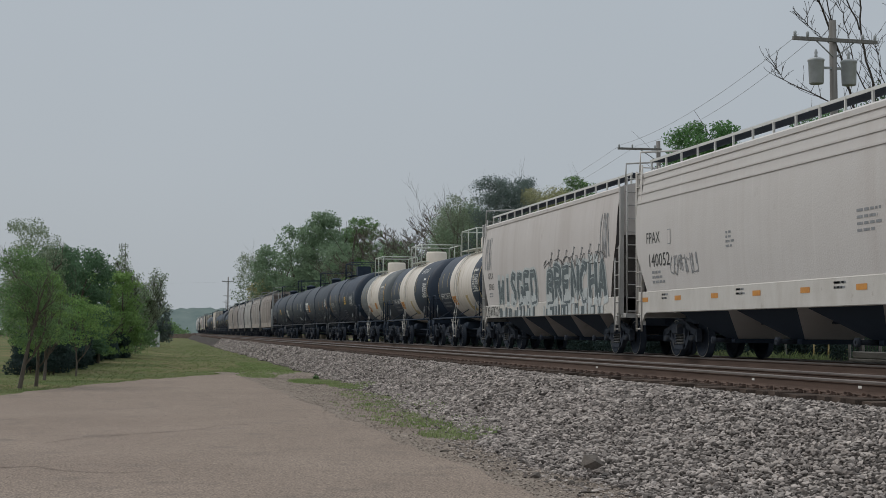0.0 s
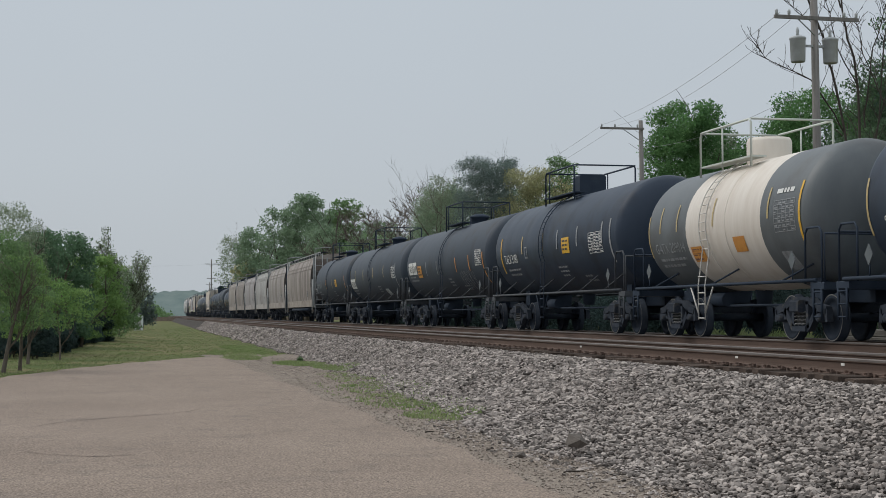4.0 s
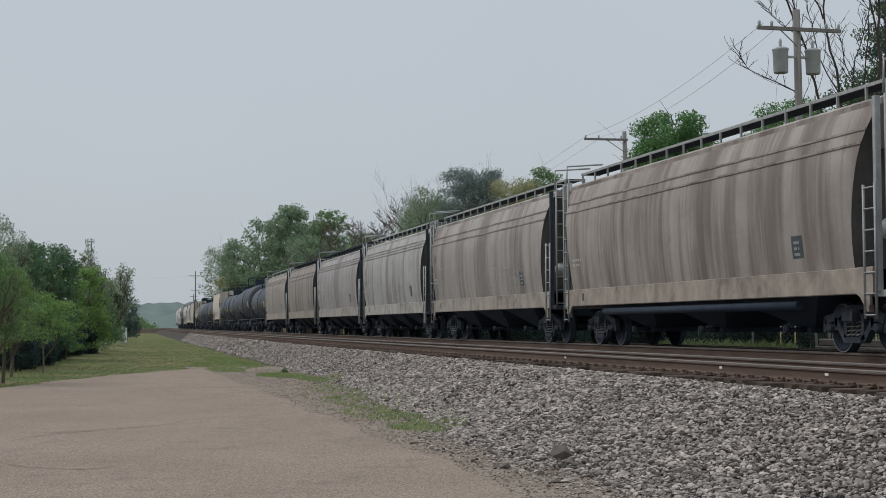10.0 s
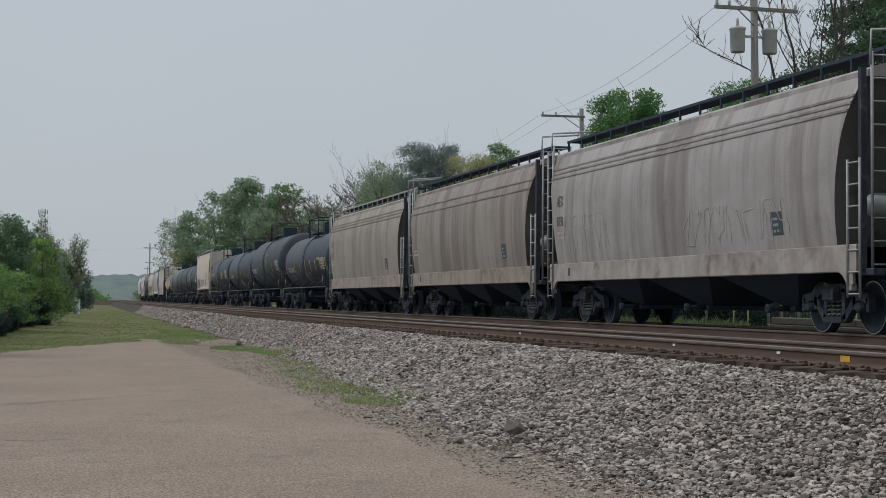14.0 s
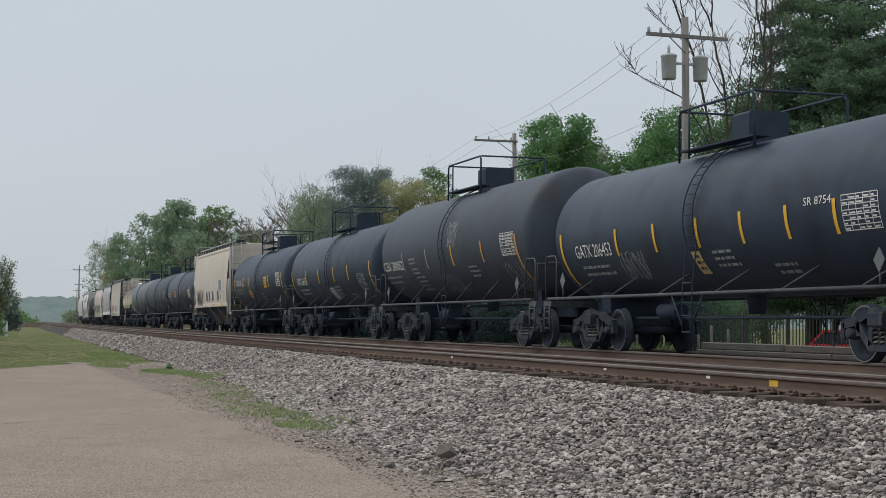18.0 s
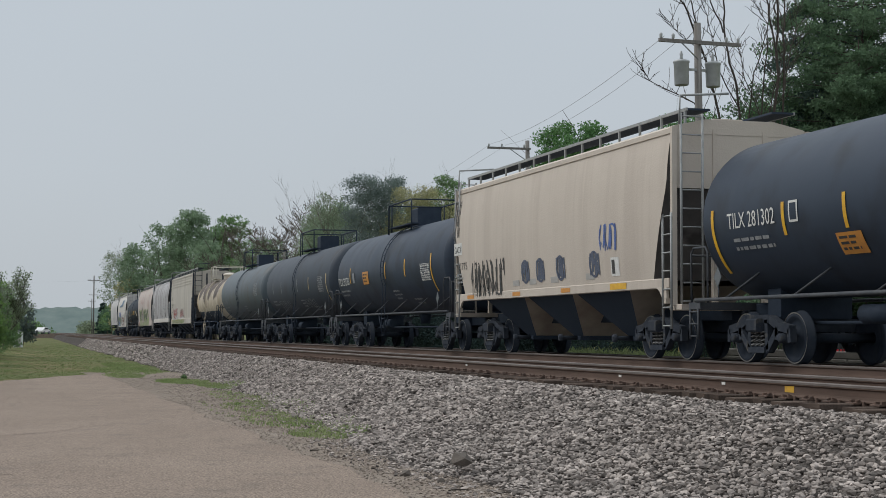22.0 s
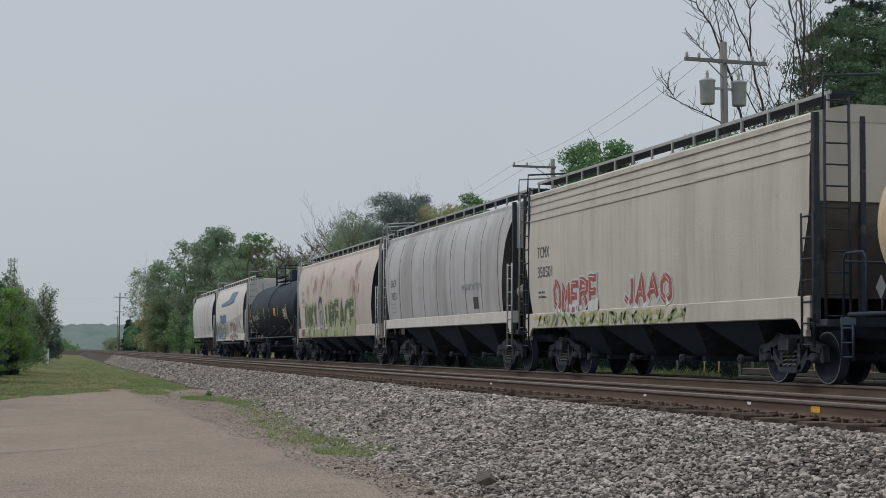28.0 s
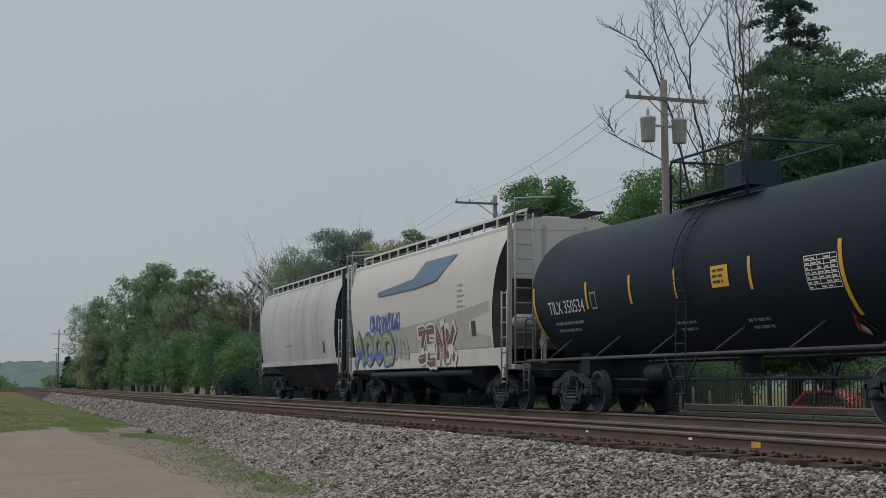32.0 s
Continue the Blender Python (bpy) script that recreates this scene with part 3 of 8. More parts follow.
rubble("loose_grit", np.stack([grit_x, grit_y, np.full(9000, 0.006)], 1), rng.uniform(0.003, 0.0080, 9000) * (0.6 + 0.04 * grit_y), GRAVEL, "fine loose grit lying on the worn asphalt", "gravel", "far")
crib = bed_points(9000, 8.5, 12.4, 12, 48, 0.0)
crib[:, 2] += rng.uniform(-0.035, 0.01, 9000)
rubble("track_stones", crib, rng.uniform(0.022, 0.042, 9000), BALLAST_DARK, "dark ballast stones between the sleepers", "ballast", "far")


def boulder(x, y, z, r, label, name="rock", mat=None):
    base, faces = ico()
    s = Shape()
    v = [(p[0] * r * 1.15 * (0.8 + 0.4 * rng.random()), p[1] * r * (0.8 + 0.4 * rng.random()), max(p[2], -0.25) * r * 0.95 * (0.8 + 0.4 * rng.random())) for p in base]
    s.add(v, [tuple(f) for f in faces])
    return thing(name, label, "rock", at=pose(x, y, z + 0.2 * r, 0, 0, rng.uniform(0, 360)), shape=s, material=mat or RUBBLE_DARK)


RUBBLE_DARK = surf("dark_rock", (0.085, 0.072, 0.062), (0.13, 0.11, 0.095), rough=0.95, scale=9, bump=0.6, fine=30)
boulder(4.98, 16.36, 0.14, 0.13, "brown lump of broken concrete lying on the gravel")
boulder(4.45, 16.7, 0.0, 0.065, "small dark rock lying on the gravel shoulder")
boulder(4.62, 15.9, 0.0, 0.05, "small dark rock lying on the gravel shoulder")
for k, (x, y, a, ln) in enumerate(((4.55, 15.0, 20, 0.26), (4.9, 14.6, -15, 0.2), (4.3, 17.6, 60, 0.14), (4.2, 20.5, 35, 0.2), (5.2, 18.3, 10, 0.18))):
    s = Shape().tube([(-ln / 2, 0, 0.010), (-ln / 6, 0.02, 0.014), (ln / 5, -0.015, 0.011), (ln / 2, 0.02, 0.010)], [0.008, 0.010, 0.008, 0.004], 5)
    thing("stick", "short weathered stick lying on the gravel", "stick", at=pose(x, y, 0.004, 0, 0, a), group="sticks on the gravel", shape=s, material=BARK_DARK)


def tufts(name, places, h, material, label, blades=7, wide=0.012):
    """Grass tufts: thin bent blades, joined."""
    n = len(places) * blades
    c = np.repeat(places, blades, 0) + np.c_[rng.normal(0, 0.06, (n, 2)), np.zeros(n)]
    a, hh = rng.uniform(0, TAU, n), h * rng.uniform(0.5, 1.2, n)
    lean = rng.uniform(0.1, 0.7, n) * hh
    d = np.stack([np.cos(a), np.sin(a), 0 * a], 1)
    w = np.stack([-np.sin(a), np.cos(a), 0 * a], 1) * wide
    up = np.array([0, 0, 1.0])
    v = np.stack([c - w, c + w, c + d * lean[:, None] * 0.4 + up * (hh * 0.65)[:, None] + w * 0.6, c + d * lean[:, None] + up * hh[:, None]], 1).reshape(-1, 3)
    i = 4 * np.arange(n)[:, None]
    f = np.concatenate([i + [0, 1, 2], i + [0, 2, 3]], 0)
    return thing(name, label, "grass", kind="stuff", shape=fast_mesh(name, v, f), material=material)


def blob_points(blobs, n):
    out = []
    for x, y, rx, ry, k in blobs:
        m = int(n * k)
        a, r = rng.uniform(0, TAU, m), np.sqrt(rng.uniform(0, 1, m))
        out.append(np.stack([x + rx * r * np.cos(a), y + ry * r * np.sin(a), np.zeros(m)], 1))
    return np.concatenate(out)


def slope_z(x, y):
    """Height of the bank at a place beside the near track."""
    k = 8.6 - (8.6 - x + bend(y)) * 3.9 / (8.6 - toe_line(y))
    return max(bed(k, y), 0.0) if k > 4.7 else 0.0


verge = blob_points(((5.9, 50.0, 0.8, 2.6, 1.3), (6.5, 45.5, 0.6, 2.6, 0.9), (5.9, 38, 0.7, 4, 0.30), (5.6, 32, 0.8, 3.5, 0.42), (5.0, 27.5, 0.6, 2.4, 0.25), (5.1, 23.8, 0.60, 1.2, 0.50), (5.5, 26.5, 0.6, 2.0, 0.25), (4.7, 31, 0.5, 6, 0.06), (4.6, 57, 0.7, 3, 0.5), (5.2, 64, 1.4, 6, 1.2), (6.0, 74, 0.9, 7, 0.9)), 420)
verge[:, 2] = [slope_z(x, y) for x, y in verge[:, :2]]
tufts("verge_grass", verge, 0.045, GRASS_LUSH, "low green weeds growing in the gravel verge")
lawn_a, lawn_t = rng.uniform(0, 1, 10000), rng.uniform(0, 1, 10000)
lawn_y = 42 + 190 * lawn_a ** 2.1
lawn_x = -6 + lawn_t * (5.9 + np.array([toe_line(y) + bend(y) for y in lawn_y]))
keep = lawn_x < np.array([lot_left(y) - 0.1 if y < 60 else 9 for y in lawn_y])
lawn_pts = np.stack([lawn_x, lawn_y, np.array([land(x, y) for x, y in zip(lawn_x, lawn_y)])], 1)[keep]
tufts("lawn_grass", lawn_pts, 0.038, GRASS, "mown lawn grass with dry patches", blades=6, wide=0.016)
tufts("trackside_weeds", np.stack([rng.uniform(17.6, 20, 1500), rng.uniform(25, 75, 1500), np.full(1500, 0.2)], 1), 0.4, GRASS, "tall bright weeds growing along the far side of the track", wide=0.02)
clump_y = rng.uniform(36.5, 45, 700)
clump_x = rng.uniform(17.0, 18.4, 700)
tufts("bank_grass", np.stack([clump_x, clump_y, np.array([bed(x, y) for x, y in zip(clump_x, clump_y)])], 1), 0.55, GRASS, "tall bright green grass on the bank beyond the far track", 8, 0.014)
s = Shape()
for k in range(70):
    a, e = rng.uniform(0, TAU), rng.uniform(0.2, 1.0)
    s.tube([(0, 0, 0), (0.10 * math.cos(a), 0.10 * math.sin(a), 0.10 * e), (0.12 * math.cos(a) * e, 0.12 * math.sin(a) * e, 0.03 + 0.16 * (1 - e * 0.7))], [0.012, 0.016, 0.004], 3)
thing("weed_clump", "bushy green weed standing in the ballast", "weed", at=pose(6.25, 52.5, 0.0), shape=s, material=LEAF_GREEN)


# ---- tracks ----
RAIL_RING = [(-0.076, 0.0), (0.076, 0.0), (0.076, 0.012), (0.018, 0.03), (0.012, 0.05), (0.012, 0.125), (0.034, 0.14), (0.036, 0.175), (0.028, 0.183), (-0.028, 0.183), (-0.036, 0.175), (-0.034, 0.14),
             (-0.012, 0.125), (-0.012, 0.05), (-0.018, 0.03), (-0.076, 0.012)]


def rail_mesh(x, ring, z):
    ys = [-480, -20] + spread(0, 120, 20) + spread(140, 620, 30)
    n = len(ring)
    v = [(x + bend(y) + a, y, z + b) for y in ys for a, b in ring]
    f = [(j * n + i, j * n + (i + 1) % n, (j + 1) * n + (i + 1) % n, (j + 1) * n + i) for j in range(len(ys) - 1) for i in range(n)]
    return Shape().add(v, f)


TIE_TOP = RAIL_Z - 0.183 - 0.016
for centre, kind, label in ((NEAR_X, "empty", "empty railway track with rusty rails on wooden sleepers"), (TRAIN_X, "used", "railway track in use, rails hidden under the train")):
    track = thing("railway_track", label, "track", kind="structure", at=pose(0, 0, -0.03 if kind == "empty" else 0))
    for side in (-1, 1):
        x = centre + side * GAUGE / 2
        rail = part("rail", rail_mesh(x, RAIL_RING, RAIL_Z - 0.183), RAIL_RUST, track, "rusty steel rail")
        part("rail_head", rail_mesh(x, [(-0.0375, 0.152), (0.0375, 0.152), (0.0375, 0.176), (0.030, 0.186), (-0.030, 0.186), (-0.0375, 0.176)], RAIL_Z - 0.183), RAIL_TOP, rail, "bright worn running surface")
    near = centre == NEAR_X
    tie_me = Shape().slab(-0.115, 0.115, -1.3, 1.3, -0.17, 0, 0.012).mesh("sleeper")
    ys = [3 + 0.5 * k for k in range(0, 260)] if near else [16 + 0.5 * k for k in range(0, 110)]
    for k, y in enumerate(ys):
        part("sleeper", tie_me, TIE, track, at=pose(centre + bend(y) + rng.uniform(-0.13, 0.13), y + rng.uniform(-0.05, 0.05), TIE_TOP, rng.uniform(-0.6, 0.6), 0, 90 + rng.uniform(-1.8, 1.8)))
    far = Shape()
    for y in [ys[-1] + 0.5 * (k + 1) for k in range(300)] + [ys[0] - 0.5 * (k + 1) for k in range(60)]:
        far.box(centre + bend(y) - 1.3, centre + bend(y) + 1.3, y - 0.115, y + 0.115, TIE_TOP - 0.17, TIE_TOP - 0.002)
    tagged(part("far_sleepers", far, TIE, track, "rows of distant wooden sleepers"), kind="stuff")
    if near:
        plates = Shape()
        for y in ys[:170]:
            for side in (-1, 1):
                x = centre + bend(y) + side * GAUGE / 2
                plates.box(x - 0.17, x + 0.17, y - 0.095, y + 0.095, TIE_TOP, TIE_TOP + 0.016)
                for dx in (-0.115, -0.09, 0.095):
                    for dy in (-0.06, 0.06):
                        plates.box(x + dx - 0.014, x + dx + 0.014, y + dy - 0.014, y + dy + 0.014, TIE_TOP + 0.016, TIE_TOP + 0.034 + 0.02 * rng.random())
                for dy in (-0.15, 0.15):
                    plates.box(x - 0.095, x + 0.095, y + dy - 0.016, y + dy + 0.016, TIE_TOP - 0.03, TIE_TOP + 0.03)
        tagged(part("tie_plates", plates, RUST_IRON, track, "rusty tie plates, spikes and rail anchors"), kind="stuff")
        web = centre - GAUGE / 2 - 0.014
        for y, z, w, h, m in ((16.6, 0.055, 0.11, 0.105, YELLOW_MARK), (18.33, 0.09, 0.05, 0.065, WHITE_MARK), (21.78, 0.09, 0.05, 0.065, WHITE_MARK), (29.67, 0.09, 0.06, 0.065, WHITE_MARK)):
            part("paint_mark", Shape().box(web - 0.004, web, y - w, y + w, RAIL_Z - 0.183 + z - 0.005, RAIL_Z - 0.183 + z + h - 0.035), m, track, "painted mark on the rail web")

CARS = []


# ---- railway cars: local y runs rearwards along the line, z is 0 at the rail, the camera's side is -x ----
def wheel_meshes():
    r = 0.457
    tyre = Shape().lathe([(-0.066, 0.10), (-0.05, 0.16), (-0.02, 0.20), (-0.03, 0.34), (-0.07, 0.37), (-0.07, r), (0.055, r + 0.005), (0.06, r + 0.028), (0.09, r + 0.028), (0.09, 0.37), (0.03, 0.34), (0.02, 0.2), (0.02, 0.1)], "x", 22)
    rim = Shape().lathe([(-0.073, 0.432), (-0.0735, r - 0.004)], "x", 28)
    cap = Shape().lathe([(0.0, 0.0), (0.0, 0.06), (0.02, 0.085), (0.10, 0.085), (0.13, 0.10), (0.2, 0.10)], "x", 14)
    axle = Shape().tube([(-0.78, 0, 0), (0.78, 0, 0)], 0.085, 10)
    return tyre.mesh("wheel"), rim.mesh("wheel_rim"), cap.mesh("bearing_cap"), axle.mesh("axle")


WHEEL_ME, RIM_ME, CAP_ME, AXLE_ME = wheel_meshes()


def side_frame_mesh():
    """Cast truck side: two pedestal jaws, a compression member and the tension bar, with windows."""
    s = Shape()
    th = 0.13

    def bar(pts, h):
        for (y0, z0), (y1, z1) in zip(pts, pts[1:]):
            d = Vector((y1 - y0, z1 - z0)).normalized()
            n = Vector((-d.y, d.x)) * h / 2
            ring = [(y0 + n.x, z0 + n.y), (y1 + n.x, z1 + n.y), (y1 - n.x, z1 - n.y), (y0 - n.x, z0 - n.y)]
            v = [(-th / 2, y, z) for y, z in ring] + [(th / 2, y, z) for y, z in ring]
            s.add(v, [(3, 2, 1, 0), (4, 5, 6, 7)] + [(i, (i + 1) % 4, 4 + (i + 1) % 4, 4 + i) for i in range(4)])

    bar([(-1.13, 0.60), (-0.75, 0.66), (-0.42, 0.79), (0.42, 0.79), (0.75, 0.66), (1.13, 0.60)], 0.15)
    bar([(-0.72, 0.62), (-0.34, 0.25), (0.34, 0.25), (0.72, 0.62)], 0.13)
    bar([(-0.34, 0.25), (-0.30, 0.78)], 0.11)
    bar([(0.34, 0.25), (0.30, 0.78)], 0.11)
    for y in (-1, 1):
        bar([(1.12 * y, 0.62), (1.14 * y, 0.38)], 0.10)
        bar([(0.68 * y, 0.62), (0.68 * y, 0.42)], 0.10)
    s.box(-0.10, 0.10, -0.30, 0.30, 0.19, 0.29)
    return s.mesh("side_frame")


SIDE_FRAME_ME = side_frame_mesh()


def spring_mesh():
    s = Shape()
    for y in (-0.17, 0.0, 0.17):
        pts = [(0.062 * math.cos(a), y + 0.062 * math.sin(a), 0.29 + 0.30 * a / (TAU * 4)) for a in [TAU * 4 * i / 26 for i in range(27)]]
        s.tube(pts, 0.021, 3)
    return s.mesh("spring")


SPRING_ME = spring_mesh()
BOLSTER_ME = Shape().slab(-1.2, 1.2, -0.2, 0.2, 0.56, 0.80, 0.03).mesh("bolster")
BRAKE_ME = Shape().slab(-0.9, 0.9, -0.06, 0.06, 0.36, 0.46, 0.02).mesh("brake_beam")


def truck(car, y):
    t = part("truck", BOLSTER_ME, TRUCK_IRON, car, "cast steel truck with roller bearings", pose(0, y, 0))
    for a in (-0.89, 0.89):
        part("axle", AXLE_ME, WHEEL_IRON, t, at=pose(0, a, 0.457))
        part("brake_beam", BRAKE_ME, TRUCK_IRON, t, at=pose(0, a * 0.62, 0))
        for sx in (-1, 1):
            flip = pose(sx * 0.752, a, 0.457, 0, 0, 0 if sx < 0 else 180)
            part("wheel", WHEEL_ME, WHEEL_IRON, t, at=flip)
            part("wheel_rim", RIM_ME, TREAD, t, "bright worn wheel rim", flip)
            part("bearing_cap", CAP_ME, TRUCK_IRON, t, at=pose(sx * 1.13, a, 0.457, 0, 0, 0 if sx < 0 else 180))
    for sx in (-1, 1):
        part("side_frame", SIDE_FRAME_ME, TRUCK_IRON, t, at=pose(sx * 1.0, 0, 0))
        part("spring", SPRING_ME, SPRING_STEEL, t, at=pose(sx * 1.03, 0, 0))
    return t


COUPLER_ME = Shape().slab(-0.09, 0.09, -0.55, 0.30, 0.80, 0.99, 0.02).box(-0.16, 0.14, 0.22, 0.46, 0.76, 1.03).tube([(0.06, -0.2, 0.80), (0.22, 0.1, 0.55), (0.2, 0.42, 0.45)], 0.028, 6).mesh("coupler")


def rungs(s, x, y, z0, z1, w=0.42, step=0.40, r=0.016, along="y", stile=0.028):
    """A ladder standing at x, y: two stiles and its rungs."""
    a, b = ((0, -w / 2), (0, w / 2)) if along == "y" else ((-w / 2, 0), (w / 2, 0))
    for dx, dy in (a, b):
        s.tube([(x + dx, y + dy, z0), (x + dx, y + dy, z1)], stile, 5)
    n = max(int((z1 - z0) / step), 1)
    for k in range(n + 1):
        z = z0 + 0.06 + (z1 - z0 - 0.12) * k / n
        s.tube([(x + a[0], y + a[1], z), (x + b[0], y + b[1], z)], r, 5)
    return s


# ---- decals that follow a car's side: u runs forward (to -y), w is the height ----
def text_flat(text, size, wide=1.0):
    c = bpy.data.curves.new("lettering", "FONT")
    c.body, c.size, c.resolution_u = text, size, 2
    ob = bpy.data.objects.new("lettering", c)
    scene.collection.objects.link(ob)
    me = bpy.data.meshes.new_from_object(ob.evaluated_get(bpy.context.evaluated_depsgraph_get()))
    v = [(p.co.x * wide, p.co.y) for p in me.vertices]
    f = [tuple(p.vertices) for p in me.polygons]
    bpy.data.objects.remove(ob)
    bpy.data.curves.remove(c)
    bpy.data.meshes.remove(me)
    return v, f


def quad_flat(u0, w0, u1, w1, nu=1, nw=4):
    v = [(u0 + (u1 - u0) * i / nu, w0 + (w1 - w0) * j / nw) for j in range(nw + 1) for i in range(nu + 1)]
    f = [(j * (nu + 1) + i, j * (nu + 1) + i + 1, (j + 1) * (nu + 1) + i + 1, (j + 1) * (nu + 1) + i) for j in range(nw) for i in range(nu)]
    return v, f


def fan_flat(ring):
    """A filled outline, cut into thin rows so that it can follow a curved side."""
    c = (sum(p[0] for p in ring) / len(ring), sum(p[1] for p in ring) / len(ring))
    k = len(ring)
    v = [c] + [(c[0] + (p[0] - c[0]) * 0.5, c[1] + (p[1] - c[1]) * 0.5) for p in ring] + list(ring)
    f = [(0, 1 + i, 1 + (i + 1) % k) for i in range(k)] + [(1 + i, 1 + k + i, 1 + k + (i + 1) % k, 1 + (i + 1) % k) for i in range(k)]
    return v, f


def stroke_flat(pts, width):
    """A brush stroke along points."""
    v, f = [], []
    for i, p in enumerate(pts):
        a, b = pts[max(i - 1, 0)], pts[min(i + 1, len(pts) - 1)]
        d = Vector((b[0] - a[0], b[1] - a[1]))
        d = d.normalized() if d.length > 1e-6 else Vector((1, 0))
        n = Vector((-d.y, d.x)) * width / 2
        v += [(p[0] + n.x, p[1] + n.y), (p[0] - n.x, p[1] - n.y)]
    f = [(2 * i, 2 * i + 1, 2 * i + 3, 2 * i + 2) for i in range(len(pts) - 1)]
    return v, f


class Decals:
    """Gathers flat artwork of one colour on one car, then lays it on the side."""

    def __init__(self, car, side):
        self.car, self.side = car, side

    def put(self, name, flats, material, label="", lift=0.006):
        s = Shape()
        for v, f, u, w in flats:
            s.add([self.side(u + a, w + b, lift) for a, b in v], f)
        return part(name, s, material, self.car, label)

    def text(self, text, u, w, size, material, label="", wide=0.8, lift=0.008, span=None):
        v, f = text_flat(text, size, wide)
        if span:
            k = span / (max(p[0] for p in v) - min(p[0] for p in v))
            v = [(p[0] * k, p[1]) for p in v]
        return self.put("lettering", [(v, f, u, w)], material, label or "stencilled reporting mark", lift)

    def bars(self, u, w, lines, material, length=1.0, h=0.05, gap=0.09, seed=1, label="small stencilled data", lift=0.006):
        r = random.Random(seed)
        flats = []
        for k in range(lines):
            x = 0.0
            end = length * r.uniform(0.6, 1.0)
            while x < end:
                d = r.uniform(0.08, 0.28)
                flats.append((*quad_flat(x, 0, min(x + d, end), h, 1, 1), u, w - k * gap))
                x += d + 0.05
        return tagged(self.put("data_stencil", flats, material, label, lift), kind="stuff")

    def panel(self, u, w, du, dw, material, label, lift=0.006, name="placard", nw=4):
        return self.put(name, [(*quad_flat(0, 0, du, dw, 2, nw), u, w)], material, label, lift)


GLYPHS = {"E": [[(1, 0.95), (-1, 1), (-1, -1), (1, -0.95)], [(-1, 0), (0.7, 0)]], "R": [[(-1, -1), (-1, 1), (0.9, 0.7), (0.8, 0.1), (-1, 0)], [(-0.2, 0), (1, -1)]], "N": [[(-1, -1), (-0.9, 1), (0.9, -1), (1, 1)]],
          "D": [[(-1, -1), (-1, 1), (0.6, 0.9), (1, 0), (0.6, -0.9), (-1, -1)]], "M": [[(-1, -1), (-0.9, 1), (0, -0.1), (0.9, 1), (1, -1)]], "G": [[(0.9, 0.9), (-0.6, 1), (-1, 0), (-0.6, -1), (0.9, -0.8), (0.9, -0.1), (0.2, -0.1)]],
          "I": [[(0, -1), (0.1, 1)]], "K": [[(-1, -1), (-0.9, 1)], [(1, 1), (-0.8, -0.1), (1, -1)]], "Y": [[(-1, 1), (0, 0), (0.1, -1)], [(1, 1), (0, 0)]], "U": [[(-1, 1), (-0.9, -0.7), (0, -1), (0.9, -0.7), (1, 1)]],
          "A": [[(-1, -1), (0, 1), (1, -1)], [(-0.6, -0.3), (0.6, -0.3)]], "C": [[(1, 0.8), (0, 1), (-1, 0.3), (-1, -0.4), (0, -1), (1, -0.8)]], "Z": [[(-1, 0.9), (1, 1), (-1, -1), (1, -0.9)]],
          "B": [[(-1, -1), (-1, 1), (0.6, 0.9), (0.8, 0.4), (-0.6, 0.05), (0.9, -0.3), (0.8, -0.9), (-1, -1)]], "S": [[(0.9, 0.8), (0, 1), (-0.9, 0.6), (0.8, -0.4), (0, -1), (-1, -0.8)]], "W": [[(-1, 1), (-0.6, -1), (0, 0.3), (0.6, -1), (1, 1)]],
          "H": [[(-1, -1), (-0.9, 1)], [(1, -1), (0.9, 1)], [(-0.9, 0), (0.9, 0.1)]], "J": [[(0.6, 1), (0.6, -0.7), (-0.2, -1), (-1, -0.6)]], "O": [[(0, 1), (-0.9, 0.5), (-0.9, -0.5), (0, -1), (0.9, -0.5), (0.9, 0.5), (0, 1)]]}


